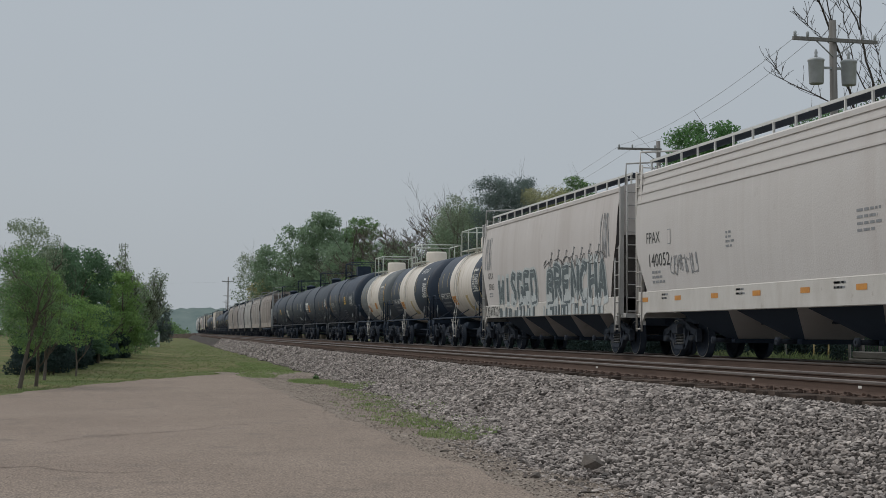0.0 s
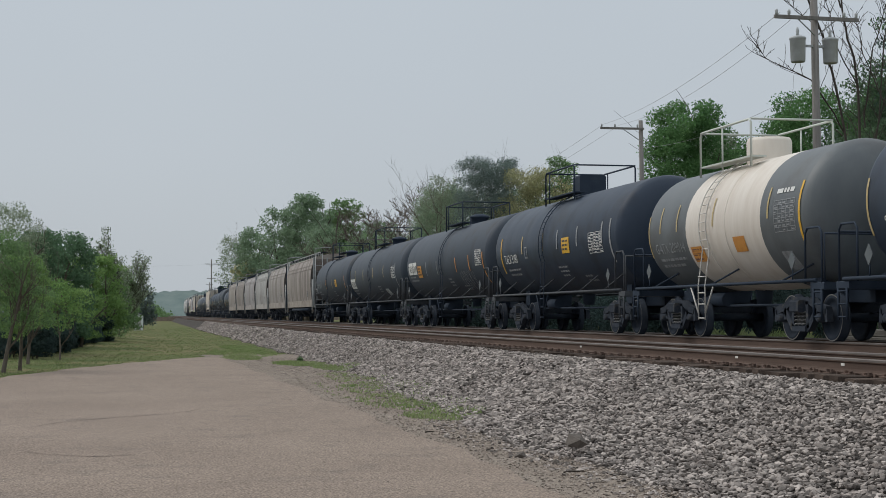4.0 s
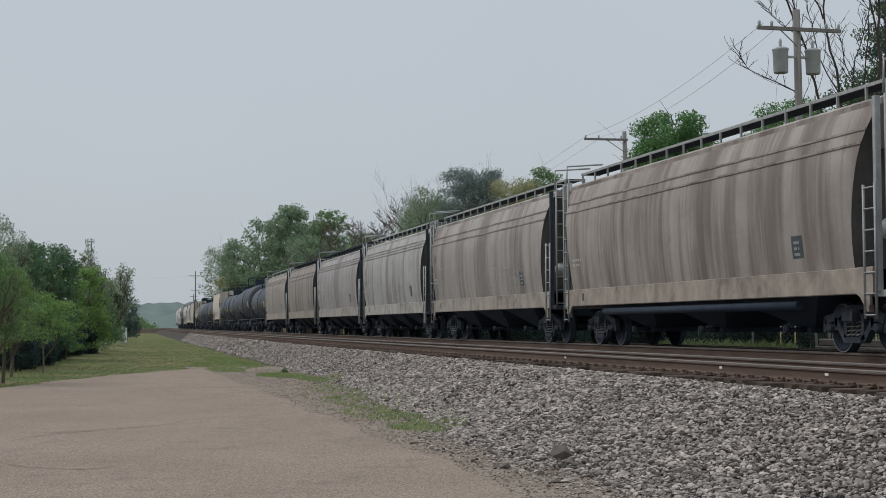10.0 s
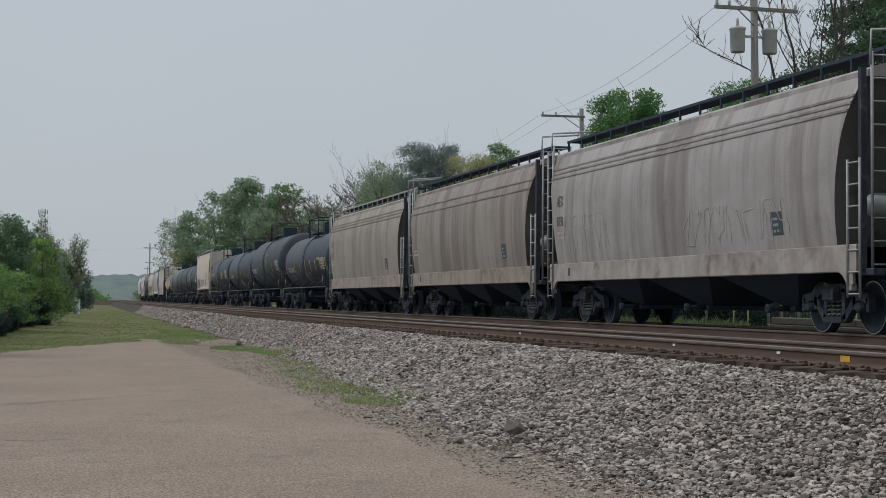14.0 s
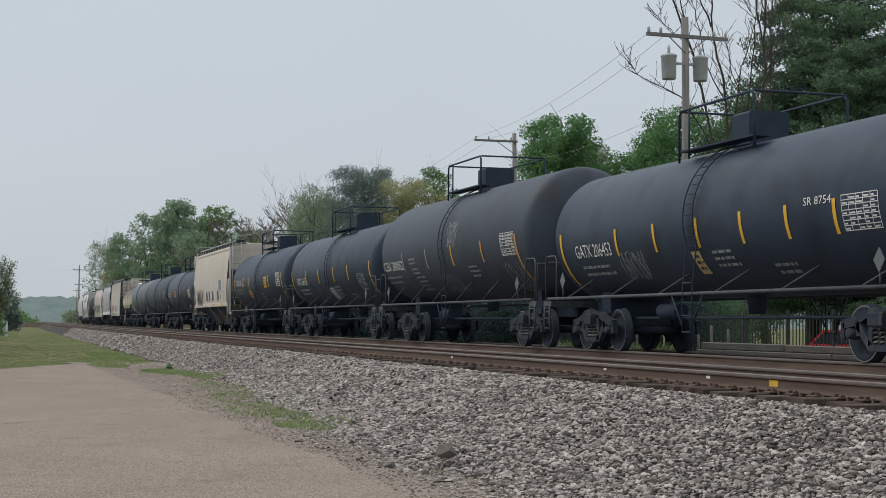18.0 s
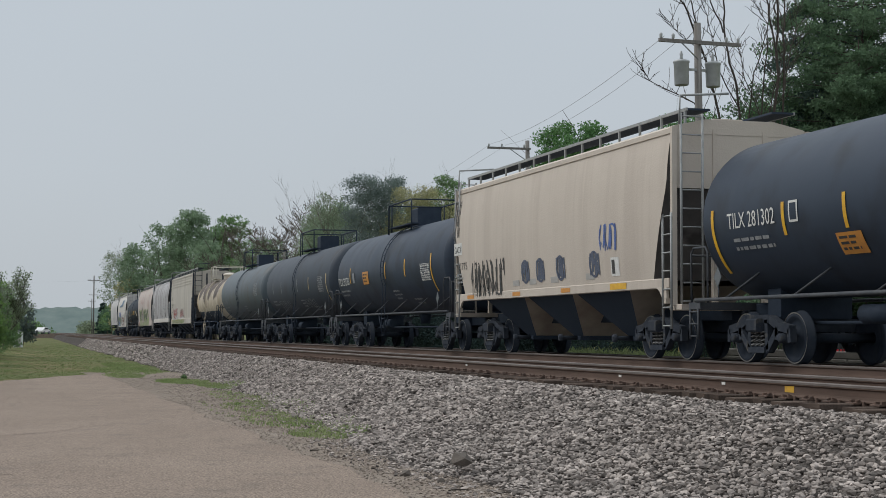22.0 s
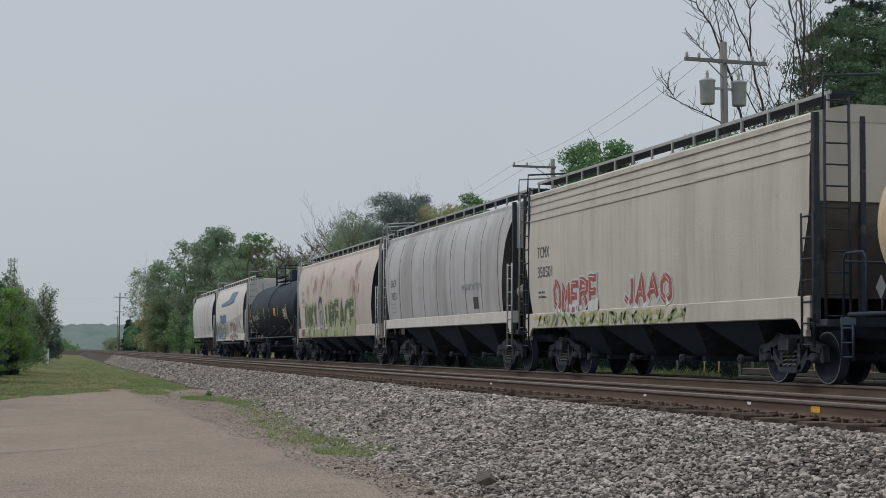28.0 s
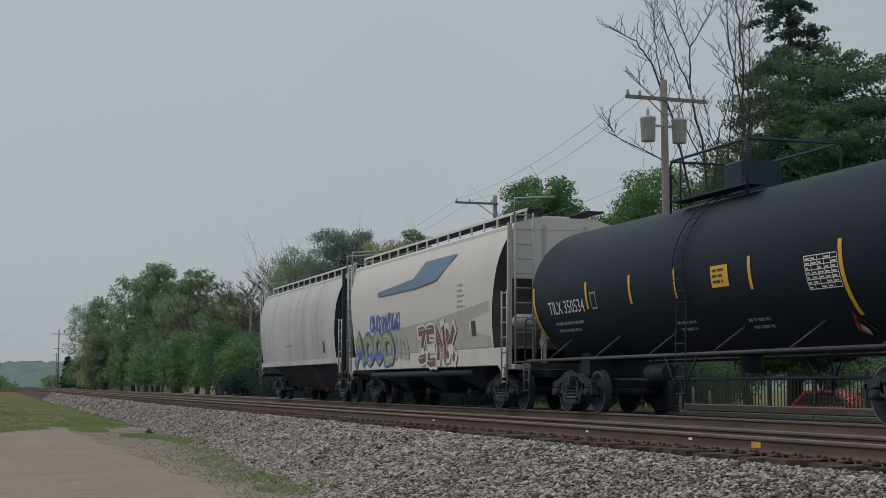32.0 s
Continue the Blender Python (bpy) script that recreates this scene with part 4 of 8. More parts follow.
def graffiti(dec, u, w, du, dw, shapes, fill, outline, seed, lift=0.009, light=None, label="sprayed graffiti lettering shapes", thick=0.34, spikes=0):
    """Fat sprayed shapes side by side: a rim, the fill inside, thin highlight strokes and ragged upward runs."""
    r = random.Random(seed)
    rim, body, hi = [], [], []
    step = du / len(shapes)
    fat = min(step * thick, dw * 0.26)
    for k, sign in enumerate(shapes):
        cx, hw, hh = u + step * (k + 0.5), step * 0.5 - fat * 0.42, dw / 2 * r.uniform(0.88, 1.06) - fat * 0.5
        lean, drop = r.uniform(-0.08, 0.20), r.uniform(-0.06, 0.06) * dw
        for line in GLYPHS[sign]:
            pts = []
            for (x0, y0), (x1, y1) in zip(line, line[1:]):
                pts += [((x0 + (x1 - x0) * i / 5) * hw + lean * (y0 + (y1 - y0) * i / 5) * hh, (y0 + (y1 - y0) * i / 5) * hh + drop) for i in range(5)]
            pts.append((line[-1][0] * hw + lean * line[-1][1] * hh, line[-1][1] * hh + drop))
            pts = [(a + r.uniform(-0.04, 0.04) * fat * 2, b + r.uniform(-0.04, 0.04) * fat * 2) for a, b in pts]
            wide = [(pts[0][0] * 2 - pts[1][0], pts[0][1] * 2 - pts[1][1])] + pts + [(pts[-1][0] * 2 - pts[-2][0], pts[-1][1] * 2 - pts[-2][1])]
            rim.append((*stroke_flat(wide, fat * 1.34), cx, w + dw / 2))
            body.append((*stroke_flat(pts, fat * 0.84), cx, w + dw / 2))
            hi.append((*stroke_flat([(a - fat * 0.26, b + fat * 0.12) for a, b in pts[1:-1]], fat * 0.10), cx, w + dw / 2))
    for k in range(spikes):
        a, h = r.uniform(0, du), dw * r.uniform(0.10, 0.42)
        rim.append((*stroke_flat([(0, -0.2 * h), (r.uniform(-0.05, 0.05), 0.4 * h), (r.uniform(-0.10, 0.10), h)], r.uniform(0.02, 0.06)), u + a, w + dw * 0.92))
    tagged(dec.put("graffiti", rim, outline, label, lift), kind="stuff")
    tagged(dec.put("graffiti", body, fill, label, lift + 0.003), kind="stuff")
    tagged(dec.put("graffiti", hi, light or outline, label, lift + 0.006), kind="stuff")


def scribble(dec, u, w, du, dw, material, seed, n=5, width=0.025, label="thin sprayed tag"):
    r = random.Random(seed)
    flats = []
    for k in range(n):
        x0, pts = du * k / n, []
        for i in range(15):
            a = i / 14
            pts.append((x0 + du / n * (a * 1.3 + 0.35 * math.sin(a * 11 + r.random())), dw * (0.5 + 0.48 * math.sin(a * r.uniform(8, 13) + k))))
        flats.append((*stroke_flat(pts, width), u, w))
    tagged(dec.put("graffiti", flats, material, label, 0.011), kind="stuff")


# ---- covered hopper ----
def hopper(name, y_front, y_rear, body_mat, sill_mat, label, opts):
    """A covered hopper between its ends; opts: eave height, ribs, creases, bays, board colour, dark end, and so on."""
    o = dict(eave=4.32, bulge=0.10, ribs=0, creases=(), bays=3, board=GREY_STEEL, end=body_mat, sill=(1.10, 1.55), half=1.52, cut=2.75, taper=0.62, drop=0.0, pipe=False, frame=sill_mat, under=FRAME_BLACK,
             bay_mat=None, curve=0.0, rib_mat=None, rib=0.045, panel=0.0, tuck=0.04, inset=0.42)
    o.update(opts)
    if o["curve"]:
        o["tuck"] = 0.20
    half_l = (y_rear - y_front) / 2
    car = thing(name, label, "railway car", group="cars of the freight train")
    e, sb, st = o["eave"], *o["sill"]
    zs = [st - 0.02] + [st + (e - 0.06 - st) * i / 12 for i in range(1, 13)]
    hw = o["half"]

    def width(z):
        k = min(max((z - st) / (e - st), 0), 1)
        tuck = o["tuck"] * max((k - 0.62) / 0.38, 0) ** 2
        return hw - 0.02 + o["bulge"] * math.sin(math.pi * min(k * 0.95 + 0.05, 1)) ** 0.8 - tuck

    top_y = half_l - o["inset"]

    def end_y(z):
        if o["curve"]:
            return top_y - o["curve"] * math.sin(math.pi / 2 * min(max((e - 0.06 - z) / (e - st), 0), 1)) ** 0.9
        if z >= o["cut"]:
            return top_y - 0.10 * max(0, (o["cut"] + 0.5 - z)) * 0
        return top_y - (o["cut"] - z) * o["taper"]

    # body: sides, sloped ends, roof
    s = Shape()
    ny = 14
    for sx in (-1, 1):
        v = [(sx * width(z), -end_y(z) + 2 * end_y(z) * i / ny, z) for z in zs for i in range(ny + 1)]
        f = [(j * (ny + 1) + i, j * (ny + 1) + i + 1, (j + 1) * (ny + 1) + i + 1, (j + 1) * (ny + 1) + i) for j in range(len(zs) - 1) for i in range(ny)]
        if sx > 0:
            f = [tuple(reversed(q)) for q in f]
        s.add(v, f, True)
    body = part("body", s, body_mat, car)
    for sy in (-1, 1):
        v = [(sx * (width(z) - 0.002), sy * (end_y(z) - 0.03), z) for z in zs for sx in (-1, 1)]
        if o["panel"]:
            part("end_panel", Shape().box(-hw + 0.10, hw - 0.10, min(sy * (top_y - 0.06), sy * (top_y + 0.02)), max(sy * (top_y - 0.06), sy * (top_y + 0.02)), o["panel"], e - 0.10), body_mat, car, "upright upper end sheet")
        # A dark end colour paints in the shade of the recess below the roof.
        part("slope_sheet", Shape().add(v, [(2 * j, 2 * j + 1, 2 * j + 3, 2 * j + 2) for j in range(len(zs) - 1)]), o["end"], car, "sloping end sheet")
    s = Shape()
    w = width(e)
    ring = [(-w - 0.05, e - 0.10), (-w - 0.05, e), (-w + 0.05, e + 0.06), (-0.75, e + 0.20), (0.75, e + 0.20), (w - 0.05, e + 0.06), (w + 0.05, e), (w + 0.05, e - 0.10)]
    s.extrude(ring, -top_y - 0.03, top_y + 0.03)
    part("roof", s, o.get("roof", body_mat), car)
    for z in o["creases"]:
        x = -width(z) - 0.012
        part("crease", Shape().box(x - 0.012, x + 0.02, -end_y(z), end_y(z), z - 0.022, z + 0.018), o.get("crease_mat", body_mat), car, "pressed seam along the side")
    for k in range(o["ribs"]):
        y = -end_y(st) + 0.25 + (2 * end_y(st) - 0.5) * k / max(o["ribs"] - 1, 1)
        v = []
        for z in zs[:-1]:
            x = -width(z)
            d = min(0.035, 0.5 * o["rib"])
            v += [(x - d, y - o["rib"] * 0.66, z), (x - d, y + o["rib"] * 0.66, z), (x + 0.01, y + o["rib"], z), (x + 0.01, y - o["rib"], z)]
        f = [(4 * j + i, 4 * j + (i + 1) % 4, 4 * j + 4 + (i + 1) % 4, 4 * j + 4 + i) for j in range(len(zs) - 2) for i in range(4)]
        part("rib", Shape().add(v, f), o["rib_mat"] or body_mat, car)
    # sill
    for sx in (-1, 1):
        sill = Shape()
        x0, x1 = sx * (hw + 0.02), sx * (hw - 0.14)
        sill.slab(min(x0, x1), max(x0, x1), -top_y + 0.02, top_y - 0.02, sb, st, 0.015)
        part("side_sill", sill, sill_mat, car)
        for sy in (-1, 1):
            yb = sy * (top_y - 0.55)
            x = sx * (hw + 0.024)
            plate = [(yb - 0.10 * sy, sb + 0.03), (yb + 0.42 * sy, sb + 0.03), (yb + 0.42 * sy, sb - 0.20), (yb + 0.22 * sy, sb - 0.20), (yb + 0.08 * sy, sb - 0.05)]
            v = [(x, a, b) for a, b in plate] + [(x - sx * 0.05, a, b) for a, b in plate]
            part("sill_bracket", Shape().add(v, [tuple(range(5)), tuple(range(9, 4, -1))] + [(i, (i + 1) % 5, 5 + (i + 1) % 5, 5 + i) for i in range(5)]), sill_mat, car, "steel bracket under the sill end")
            part("jacking_pad", Shape().box(min(x, x - sx * 0.10), max(x, x - sx * 0.10), yb + 0.32 * sy - 0.06, yb + 0.32 * sy + 0.06, sb - 0.30, sb - 0.19), sill_mat, car)
    part("centre_sill", Shape().slab(-0.35, 0.35, -half_l + 0.1, half_l - 0.1, 0.78, 1.08, 0.02), o["under"], car, "dark steel centre sill")
    for sx in (-1, 1):
        if o["pipe"]:
            part("air_pipe", Shape().tube([(sx * (hw - 0.1), -half_l * 0.62, sb - 0.16), (sx * (hw - 0.1), half_l * 0.62, sb - 0.16)], 0.09, 10), o["bay_mat"] or o["under"], car, "unloading pipe below the sill")
    # bays
    nb = o["bays"]
    span = half_l * 2 - 5.2
    for k in range(nb):
        yc = -span / 2 + span * (k + 0.5) / nb
        b = span / nb / 2
        ring0 = [(-hw + 0.05, yc - b), (hw - 0.05, yc - b), (hw - 0.05, yc + b), (-hw + 0.05, yc + b)]
        ring1 = [(-0.62, yc - 0.30), (0.62, yc - 0.30), (0.62, yc + 0.30), (-0.62, yc + 0.30)]
        s = Shape()
        v = [(x, y, sb + 0.12) for x, y in ring0] + [(x, y, 0.46) for x, y in ring1]
        s.add(v, [(i, 4 + i, 4 + (i + 1) % 4, (i + 1) % 4) for i in (0, 2)] + [(4, 5, 6, 7)])
        bay = part("hopper_bay", s, o["bay_mat"] or o["under"], car, "sloping discharge bay")
        # Underframe black is used here to paint in the shade below the slope.
        part("side_sheet", Shape().add(v, [(i, 4 + i, 4 + (i + 1) % 4, (i + 1) % 4) for i in (1, 3)]), o["under"], bay, "inward-sloping sheet with its underside shade painted dark")
        g = Shape().slab(-0.72, 0.72, yc - 0.34, yc + 0.34, 0.36, 0.46, 0.015)
        part("outlet_gate", g, o["under"], bay)
        part("gate_handle", Shape().tube([(-1.15, yc - 0.1, 0.42), (-0.7, yc - 0.1, 0.42)], 0.05, 8).lathe([(-1.17, 0.03), (-1.17, 0.09), (-1.10, 0.09)], "x", 10, (0, yc - 0.1, 0.42)), TRUCK_IRON, bay, "steel gate spindle")
    # running board with its posts
    bx = w - 0.30
    for sx in (-1, 1):
        part("running_board", Shape().box(min(sx * bx, sx * (bx - 0.48)), max(sx * bx, sx * (bx - 0.48)), -top_y - 0.1, top_y + 0.1, e + 0.36, e + 0.40), o.get("board_dark", FRAME_BLACK), car, "steel grating running board")
        part("board_edge", Shape().box(sx * (bx + 0.02) - 0.015, sx * (bx + 0.02) + 0.015, -top_y - 0.1, top_y + 0.1, e + 0.35, e + 0.41), o["board"], car)
    np_ = int(top_y * 2 / 1.05)
    post = Shape().box(-0.022, 0.022, -0.022, 0.022, 0, 0.36)
    post_me = post.mesh("board_post")
    for k in range(np_ + 1):
        part("board_post", post_me, o["board"], car, at=pose(-bx - 0.02, -top_y + 2 * top_y * k / np_, e + 0.03))
    hatch = Shape()
    hatch.slab(-0.35, 0.35, -top_y + 0.5, top_y - 0.5, e + 0.19, e + 0.30, 0.03)
    part("roof_hatch", hatch, o.get("roof", body_mat), car, "long trough hatch")
    # ends: corner posts, ladders, platforms
    for sy in (-1, 1):
        ye = sy * (half_l - 0.28)
        plat = Shape().slab(-hw + 0.05, hw - 0.05, ye - 0.28, ye + 0.28, 0.98, 1.10, 0.015)
        part("end_platform", plat, o["frame"], car)
        for sx in (-1, 1):
            x = sx * (hw - 0.04)
            part("corner_post", Shape().box(x - 0.05, x + 0.05, ye - 0.05 * sy - 0.05, ye - 0.05 * sy + 0.05, 1.08, e + 0.02), o["frame"], car)
            lad = rungs(Shape(), sx * (hw + 0.03), ye - 0.22 * sy, 0.62, 2.9 if sy < 0 else e + 0.1, 0.40, 0.36)
            part("ladder", lad, o.get("rail", o["frame"]), car, "side ladder of steel rungs")
        lad = rungs(Shape(), -hw + 0.38, ye + 0.06 * sy, 1.1, e + 0.28, 0.46, 0.36, along="x")
        part("end_ladder", lad, o.get("rail", o["frame"]), car, "end ladder of steel rungs")
        rail = Shape().tube([(-hw + 0.1, ye + 0.1 * sy, e + 0.05), (-hw + 0.12, ye + 0.1 * sy, e + 0.62), (-0.35, ye + 0.1 * sy, e + 0.70)], 0.025, 6)
        part("roof_grab", rail, o.get("rail", o["frame"]), car)
        for x in (-0.55, 0.55):
            part("end_post", Shape().box(x - 0.05, x + 0.05, ye - 0.16 * sy - 0.06, ye - 0.16 * sy + 0.06, 1.08, e), o["frame"], car)
        part("coupler", COUPLER_ME, TRUCK_IRON, car, at=pose(0, sy * (half_l + 0.02), 0, 0, 0, 0 if sy > 0 else 180))
        truck(car, sy * (half_l - 2.05))
    if o["curve"]:
        part("end_reservoir", Shape().lathe([(-1.30, 0.0), (-1.28, 0.10), (-1.16, 0.19), (0.30, 0.19), (0.42, 0.10), (0.44, 0.0)], "x", 16, (0, -half_l + 0.62, 2.15)), TRANSFORMER, car, "pale grey air reservoir lying in the car's end")
    tank = Shape().tube([(0.1, half_l - 0.75, 1.42), (1.2, half_l - 0.75, 1.42)], 0.2, 12)
    part("brake_reservoir", tank, o["under"], car)

    def side(u, z, lift):
        k = width(z) if z >= st else hw + 0.02
        return (-k - lift, -u, z)

    CARS.append((car, (y_front + y_rear) / 2))
    return car, Decals(car, side), half_l


# ---- tank car ----
def tank_car(name, y_front, y_rear, r, zc, mats, label, opts):
    """mats: list of (share of the length from the front, material) bands, then frame colours in opts."""
    o = dict(rail=FRAME_BLACK, dome=FRAME_BLACK, ladder=FRAME_BLACK, ladder_at=0.0, housing="box", head=0.55, stripes=None, rail_len=3.1, seam=True, thin=False, n_brace=6, gap=0.62, card=TANK_SLATE)
    o.update(opts)
    half_l = (y_rear - y_front) / 2
    car = thing(name, label, "railway car", group="cars of the freight train")
    body_l = half_l - o["gap"]
    hd = o["head"]
    cyl = body_l - hd

    def prof(y0, y1):
        ys = sorted({y0, y1} | {y for y in [-cyl, cyl] + [-body_l + hd * (1 - math.cos(a)) for a in spread(0, math.pi / 2, 7)] + [body_l - hd * (1 - math.cos(a)) for a in spread(0, math.pi / 2, 7)] if y0 < y < y1})
        out = []
        for y in ys:
            d = max(abs(y) - cyl, 0) / hd
            out.append((y, r * math.sqrt(max(1 - d ** 2.2, 0.0))))
        return out

    y = -body_l
    for k, (share, m) in enumerate(mats):
        y1 = body_l if k == len(mats) - 1 else -body_l + 2 * body_l * share
        part("tank" if k == len(mats) // 2 else "tank_course", Shape().lathe(prof(y, y1), "y", 48, (0, 0, zc)), m, car)
        y = y1
    if o["seam"]:
        for y in [-cyl] + [-cyl + 2 * cyl * k / 5 for k in range(1, 5)] + [cyl]:
            part("weld_seam", Shape().lathe([(y - 0.02, r), (y - 0.012, r + 0.003), (y + 0.012, r + 0.003), (y + 0.02, r)], "y", 48, (0, 0, zc)), mats[len(mats) // 2][1] if len(mats) < 2 else o.get("seam_mat", mats[0][1]), car)
    # running pipe along the side, braces, saddles
    zp = o.get("pipe_z", 1.16)
    hx = 1.50
    rail_m = o.get("pipe", o["rail"])
    for sx in (-1, 1):
        part("side_rail", Shape().tube([(sx * hx, -half_l + 0.35, zp), (sx * hx, half_l - 0.35, zp)], 0.035, 8), rail_m, car, "long steel side rail")
    for k in range(o["n_brace"]):
        y = -cyl * 0.86 + 1.72 * cyl * k / (o["n_brace"] - 1)
        zt = zc - r * 0.72
        part("brace", Shape().tube([(-hx, y + 0.18, zp), (-r * 0.70 - 0.02, y - 0.35, zt + 0.05)], 0.022, 5), rail_m, car)
    for sy in (-1, 1):
        yt = sy * (half_l - 2.0)
        s = Shape().slab(-0.72, 0.72, yt - 0.24, yt + 0.24, 0.80, zc - r * 0.86, 0.03)
        part("saddle", s, FRAME_BLACK, car, "steel tank saddle")
        ye = sy * (half_l - 0.30)
        part("end_sill", Shape().slab(-hx, hx, ye - 0.26, ye + 0.24, 0.98, 1.12, 0.015), rail_m, car)
        part("draft_sill", Shape().slab(-0.33, 0.33, min(ye, yt), max(ye, yt), 0.74, 1.10, 0.02), FRAME_BLACK, car)
        for sx in (-1, 1):
            x = sx * (hx - 0.02)
            y0, y1 = ye - 0.55 * sy, ye + 0.15 * sy
            part("handrail", Shape().tube([(x, y0, 1.1), (x, y0, 2.05), (x, y0 + 0.10 * sy, 2.15), (x, y1 - 0.10 * sy, 2.15), (x, y1, 2.05), (x, y1, 1.1)], 0.022, 6), rail_m, car, "bent pipe handrail")
            part("step", rungs(Shape(), x + 0.02 * sx, ye, 0.42, 1.0, 0.34, 0.28), rail_m, car)
        part("end_rail", Shape().tube([(-hx + 0.05, ye + 0.2 * sy, 1.1), (-hx + 0.05, ye + 0.2 * sy, 2.02), (hx - 0.05, ye + 0.2 * sy, 2.02), (hx - 0.05, ye + 0.2 * sy, 1.1)], 0.022, 6), rail_m, car)
        part("coupler", COUPLER_ME, TRUCK_IRON, car, at=pose(0, sy * (half_l + 0.02), 0, 0, 0, 0 if sy > 0 else 180))
        truck(car, sy * (half_l - 2.0))
    # centre ladder and top platform
    yl = o["ladder_at"]
    for sx in (-1, 1):
        s = Shape()
        arc = [(sx * (r + 0.07) * math.cos(a), zc + (r + 0.07) * math.sin(a)) for a in spread(-0.35, 1.22, 12)]
        for dy in (-0.2, 0.2):
            s.tube([(sx * (hx + 0.03), yl + dy, 0.40), (sx * (hx + 0.03), yl + dy, zp)] + [(x, yl + dy, z) for x, z in arc], 0.015, 4)
        for (x, z) in arc[::1]:
            s.tube([(x, yl - 0.2, z), (x, yl + 0.2, z)], 0.012, 4)
        for z in (0.44, 0.75, 1.0, zp + 0.2):
            s.tube([(sx * (hx + 0.03), yl - 0.2, z), (sx * (hx + 0.03), yl + 0.2, z)], 0.016, 5)
        part("ladder", s, o["ladder"], car, "curved ladder over the tank side")
        part("ladder_stay", Shape().tube([(sx * (hx + 0.03), yl + 0.2, 0.55), (sx * hx, yl + 0.75, zp)], 0.02, 5), o["ladder"], car)
        part("ladder_stay", Shape().tube([(sx * (hx + 0.03), yl - 0.2, 0.55), (sx * hx, yl - 0.62, zp)], 0.02, 5), o["ladder"], car)
    zt = zc + r
    rl = o["rail_len"] / 2
    for sx in (-1, 1):
        part("top_platform", Shape().box(min(sx * 0.95, sx * 0.6), max(sx * 0.95, sx * 0.6), yl - rl, yl + rl, zt - 0.04, zt), o["rail"], car, "steel grating platform")
    for sx in (-1, 1):
        x = sx * 0.95
        s = Shape()
        pts = [(x, yl - rl, zt - 0.25), (x, yl - rl, zt + 0.70), (x, yl - rl + 0.1, zt + 0.78), (x, yl + rl - 0.1, zt + 0.78), (x, yl + rl, zt + 0.70), (x, yl + rl, zt - 0.25)]
        s.tube(pts, 0.026, 6)
        for d in ((0.72,) if not o["thin"] else (0.1,)):
            s.tube([(x, yl + d * rl, zt - 0.2), (x, yl + d * rl, zt + 0.78)], 0.022, 5)
        part("top_railing", s, o["rail"], car, "pipe railing round the manway")
    for ye in (yl + rl, yl - rl):
        part("end_railing", Shape().tube([(-0.95, ye, zt + 0.78), (0.95, ye, zt + 0.78)], 0.024, 5), o["rail"], car)
    if o["housing"] == "box":
        part("manway_housing", Shape().slab(-0.42, 0.42, yl - 0.36, yl + 0.34, zt - 0.08, zt + 0.60, 0.05), o["dome"], car, "protective housing over the valves")
    elif o["housing"] == "drum":
        part("manway_housing", Shape().lathe([(zt - 0.1, 0.50), (zt + 0.42, 0.50), (zt + 0.50, 0.46), (zt + 0.52, 0.0)], "z", 24, (0, yl - 0.25, 0)), o["dome"], car, "round protective housing over the valves")
        part("valve", Shape().lathe([(zt - 0.05, 0.09), (zt + 0.30, 0.09), (zt + 0.34, 0.0)], "z", 12, (0, yl + 0.75, 0)), o["rail"], car)
    else:
        part("manway", Shape().lathe([(zt - 0.1, 0.34), (zt + 0.20, 0.34), (zt + 0.22, 0.40), (zt + 0.28, 0.40), (zt + 0.36, 0.22), (zt + 0.40, 0.0)], "z", 20, (0, yl - 0.4, 0)), o["dome"], car, "bolted manway lid")
        part("valve_bonnet", Shape().lathe([(zt - 0.1, 0.20), (zt + 0.28, 0.20), (zt + 0.36, 0.12), (zt + 0.38, 0.0)], "z", 16, (0, yl + 0.5, 0)), o["dome"], car)
        part("valve", Shape().tube([(0, yl + 1.0, zt - 0.05), (0, yl + 1.0, zt + 0.24)], 0.08, 10), o["dome"], car)
    part("bottom_outlet", Shape().lathe([(zc - r - 0.32, 0.0), (zc - r - 0.32, 0.16), (zc - r - 0.05, 0.20), (zc - r + 0.05, 0.20)], "z", 14, (0, yl + 0.1, 0)), FRAME_BLACK, car)
    part("brake_rod", Shape().tube([(-0.5, -half_l + 2.4, 0.72), (-0.5, half_l - 2.4, 0.72)], 0.03, 6), FRAME_BLACK, car)
    part("brake_reservoir", Shape().tube([(-0.55, half_l * 0.35 - 0.45, 0.86), (-0.55, half_l * 0.35 + 0.45, 0.86)], 0.16, 12), FRAME_BLACK, car)

    def side(u, z, lift):
        a = math.asin(max(-0.999, min(0.999, (z - zc) / r)))
        d = max(abs(u) - cyl, 0) / hd
        rr = r * math.sqrt(max(1 - d ** 2.2, 0.02)) + lift + 0.004
        return (-rr * math.cos(a), -u, zc + rr * math.sin(a))

    for sy in (-1, 1):
        yp = sy * (half_l - 1.35)
        holder = part("placard_holder", Shape().tube([(-hx - 0.01, yp, zp), (-hx - 0.01, yp, zp + 0.24)], 0.016, 5), rail_m, car, "short post carrying a diamond placard")
        ring = [(0, -0.19), (0.15, 0), (0, 0.19), (-0.15, 0)]
        v = [(-hx - 0.03, yp + a, zp + 0.40 + b) for a, b in ring] + [(-hx - 0.015, yp + a, zp + 0.40 + b) for a, b in ring]
        part("placard", Shape().add(v, [(3, 2, 1, 0), (4, 5, 6, 7)] + [(i, (i + 1) % 4, 4 + (i + 1) % 4, 4 + i) for i in range(4)]), o["card"], holder, "faded diamond placard")
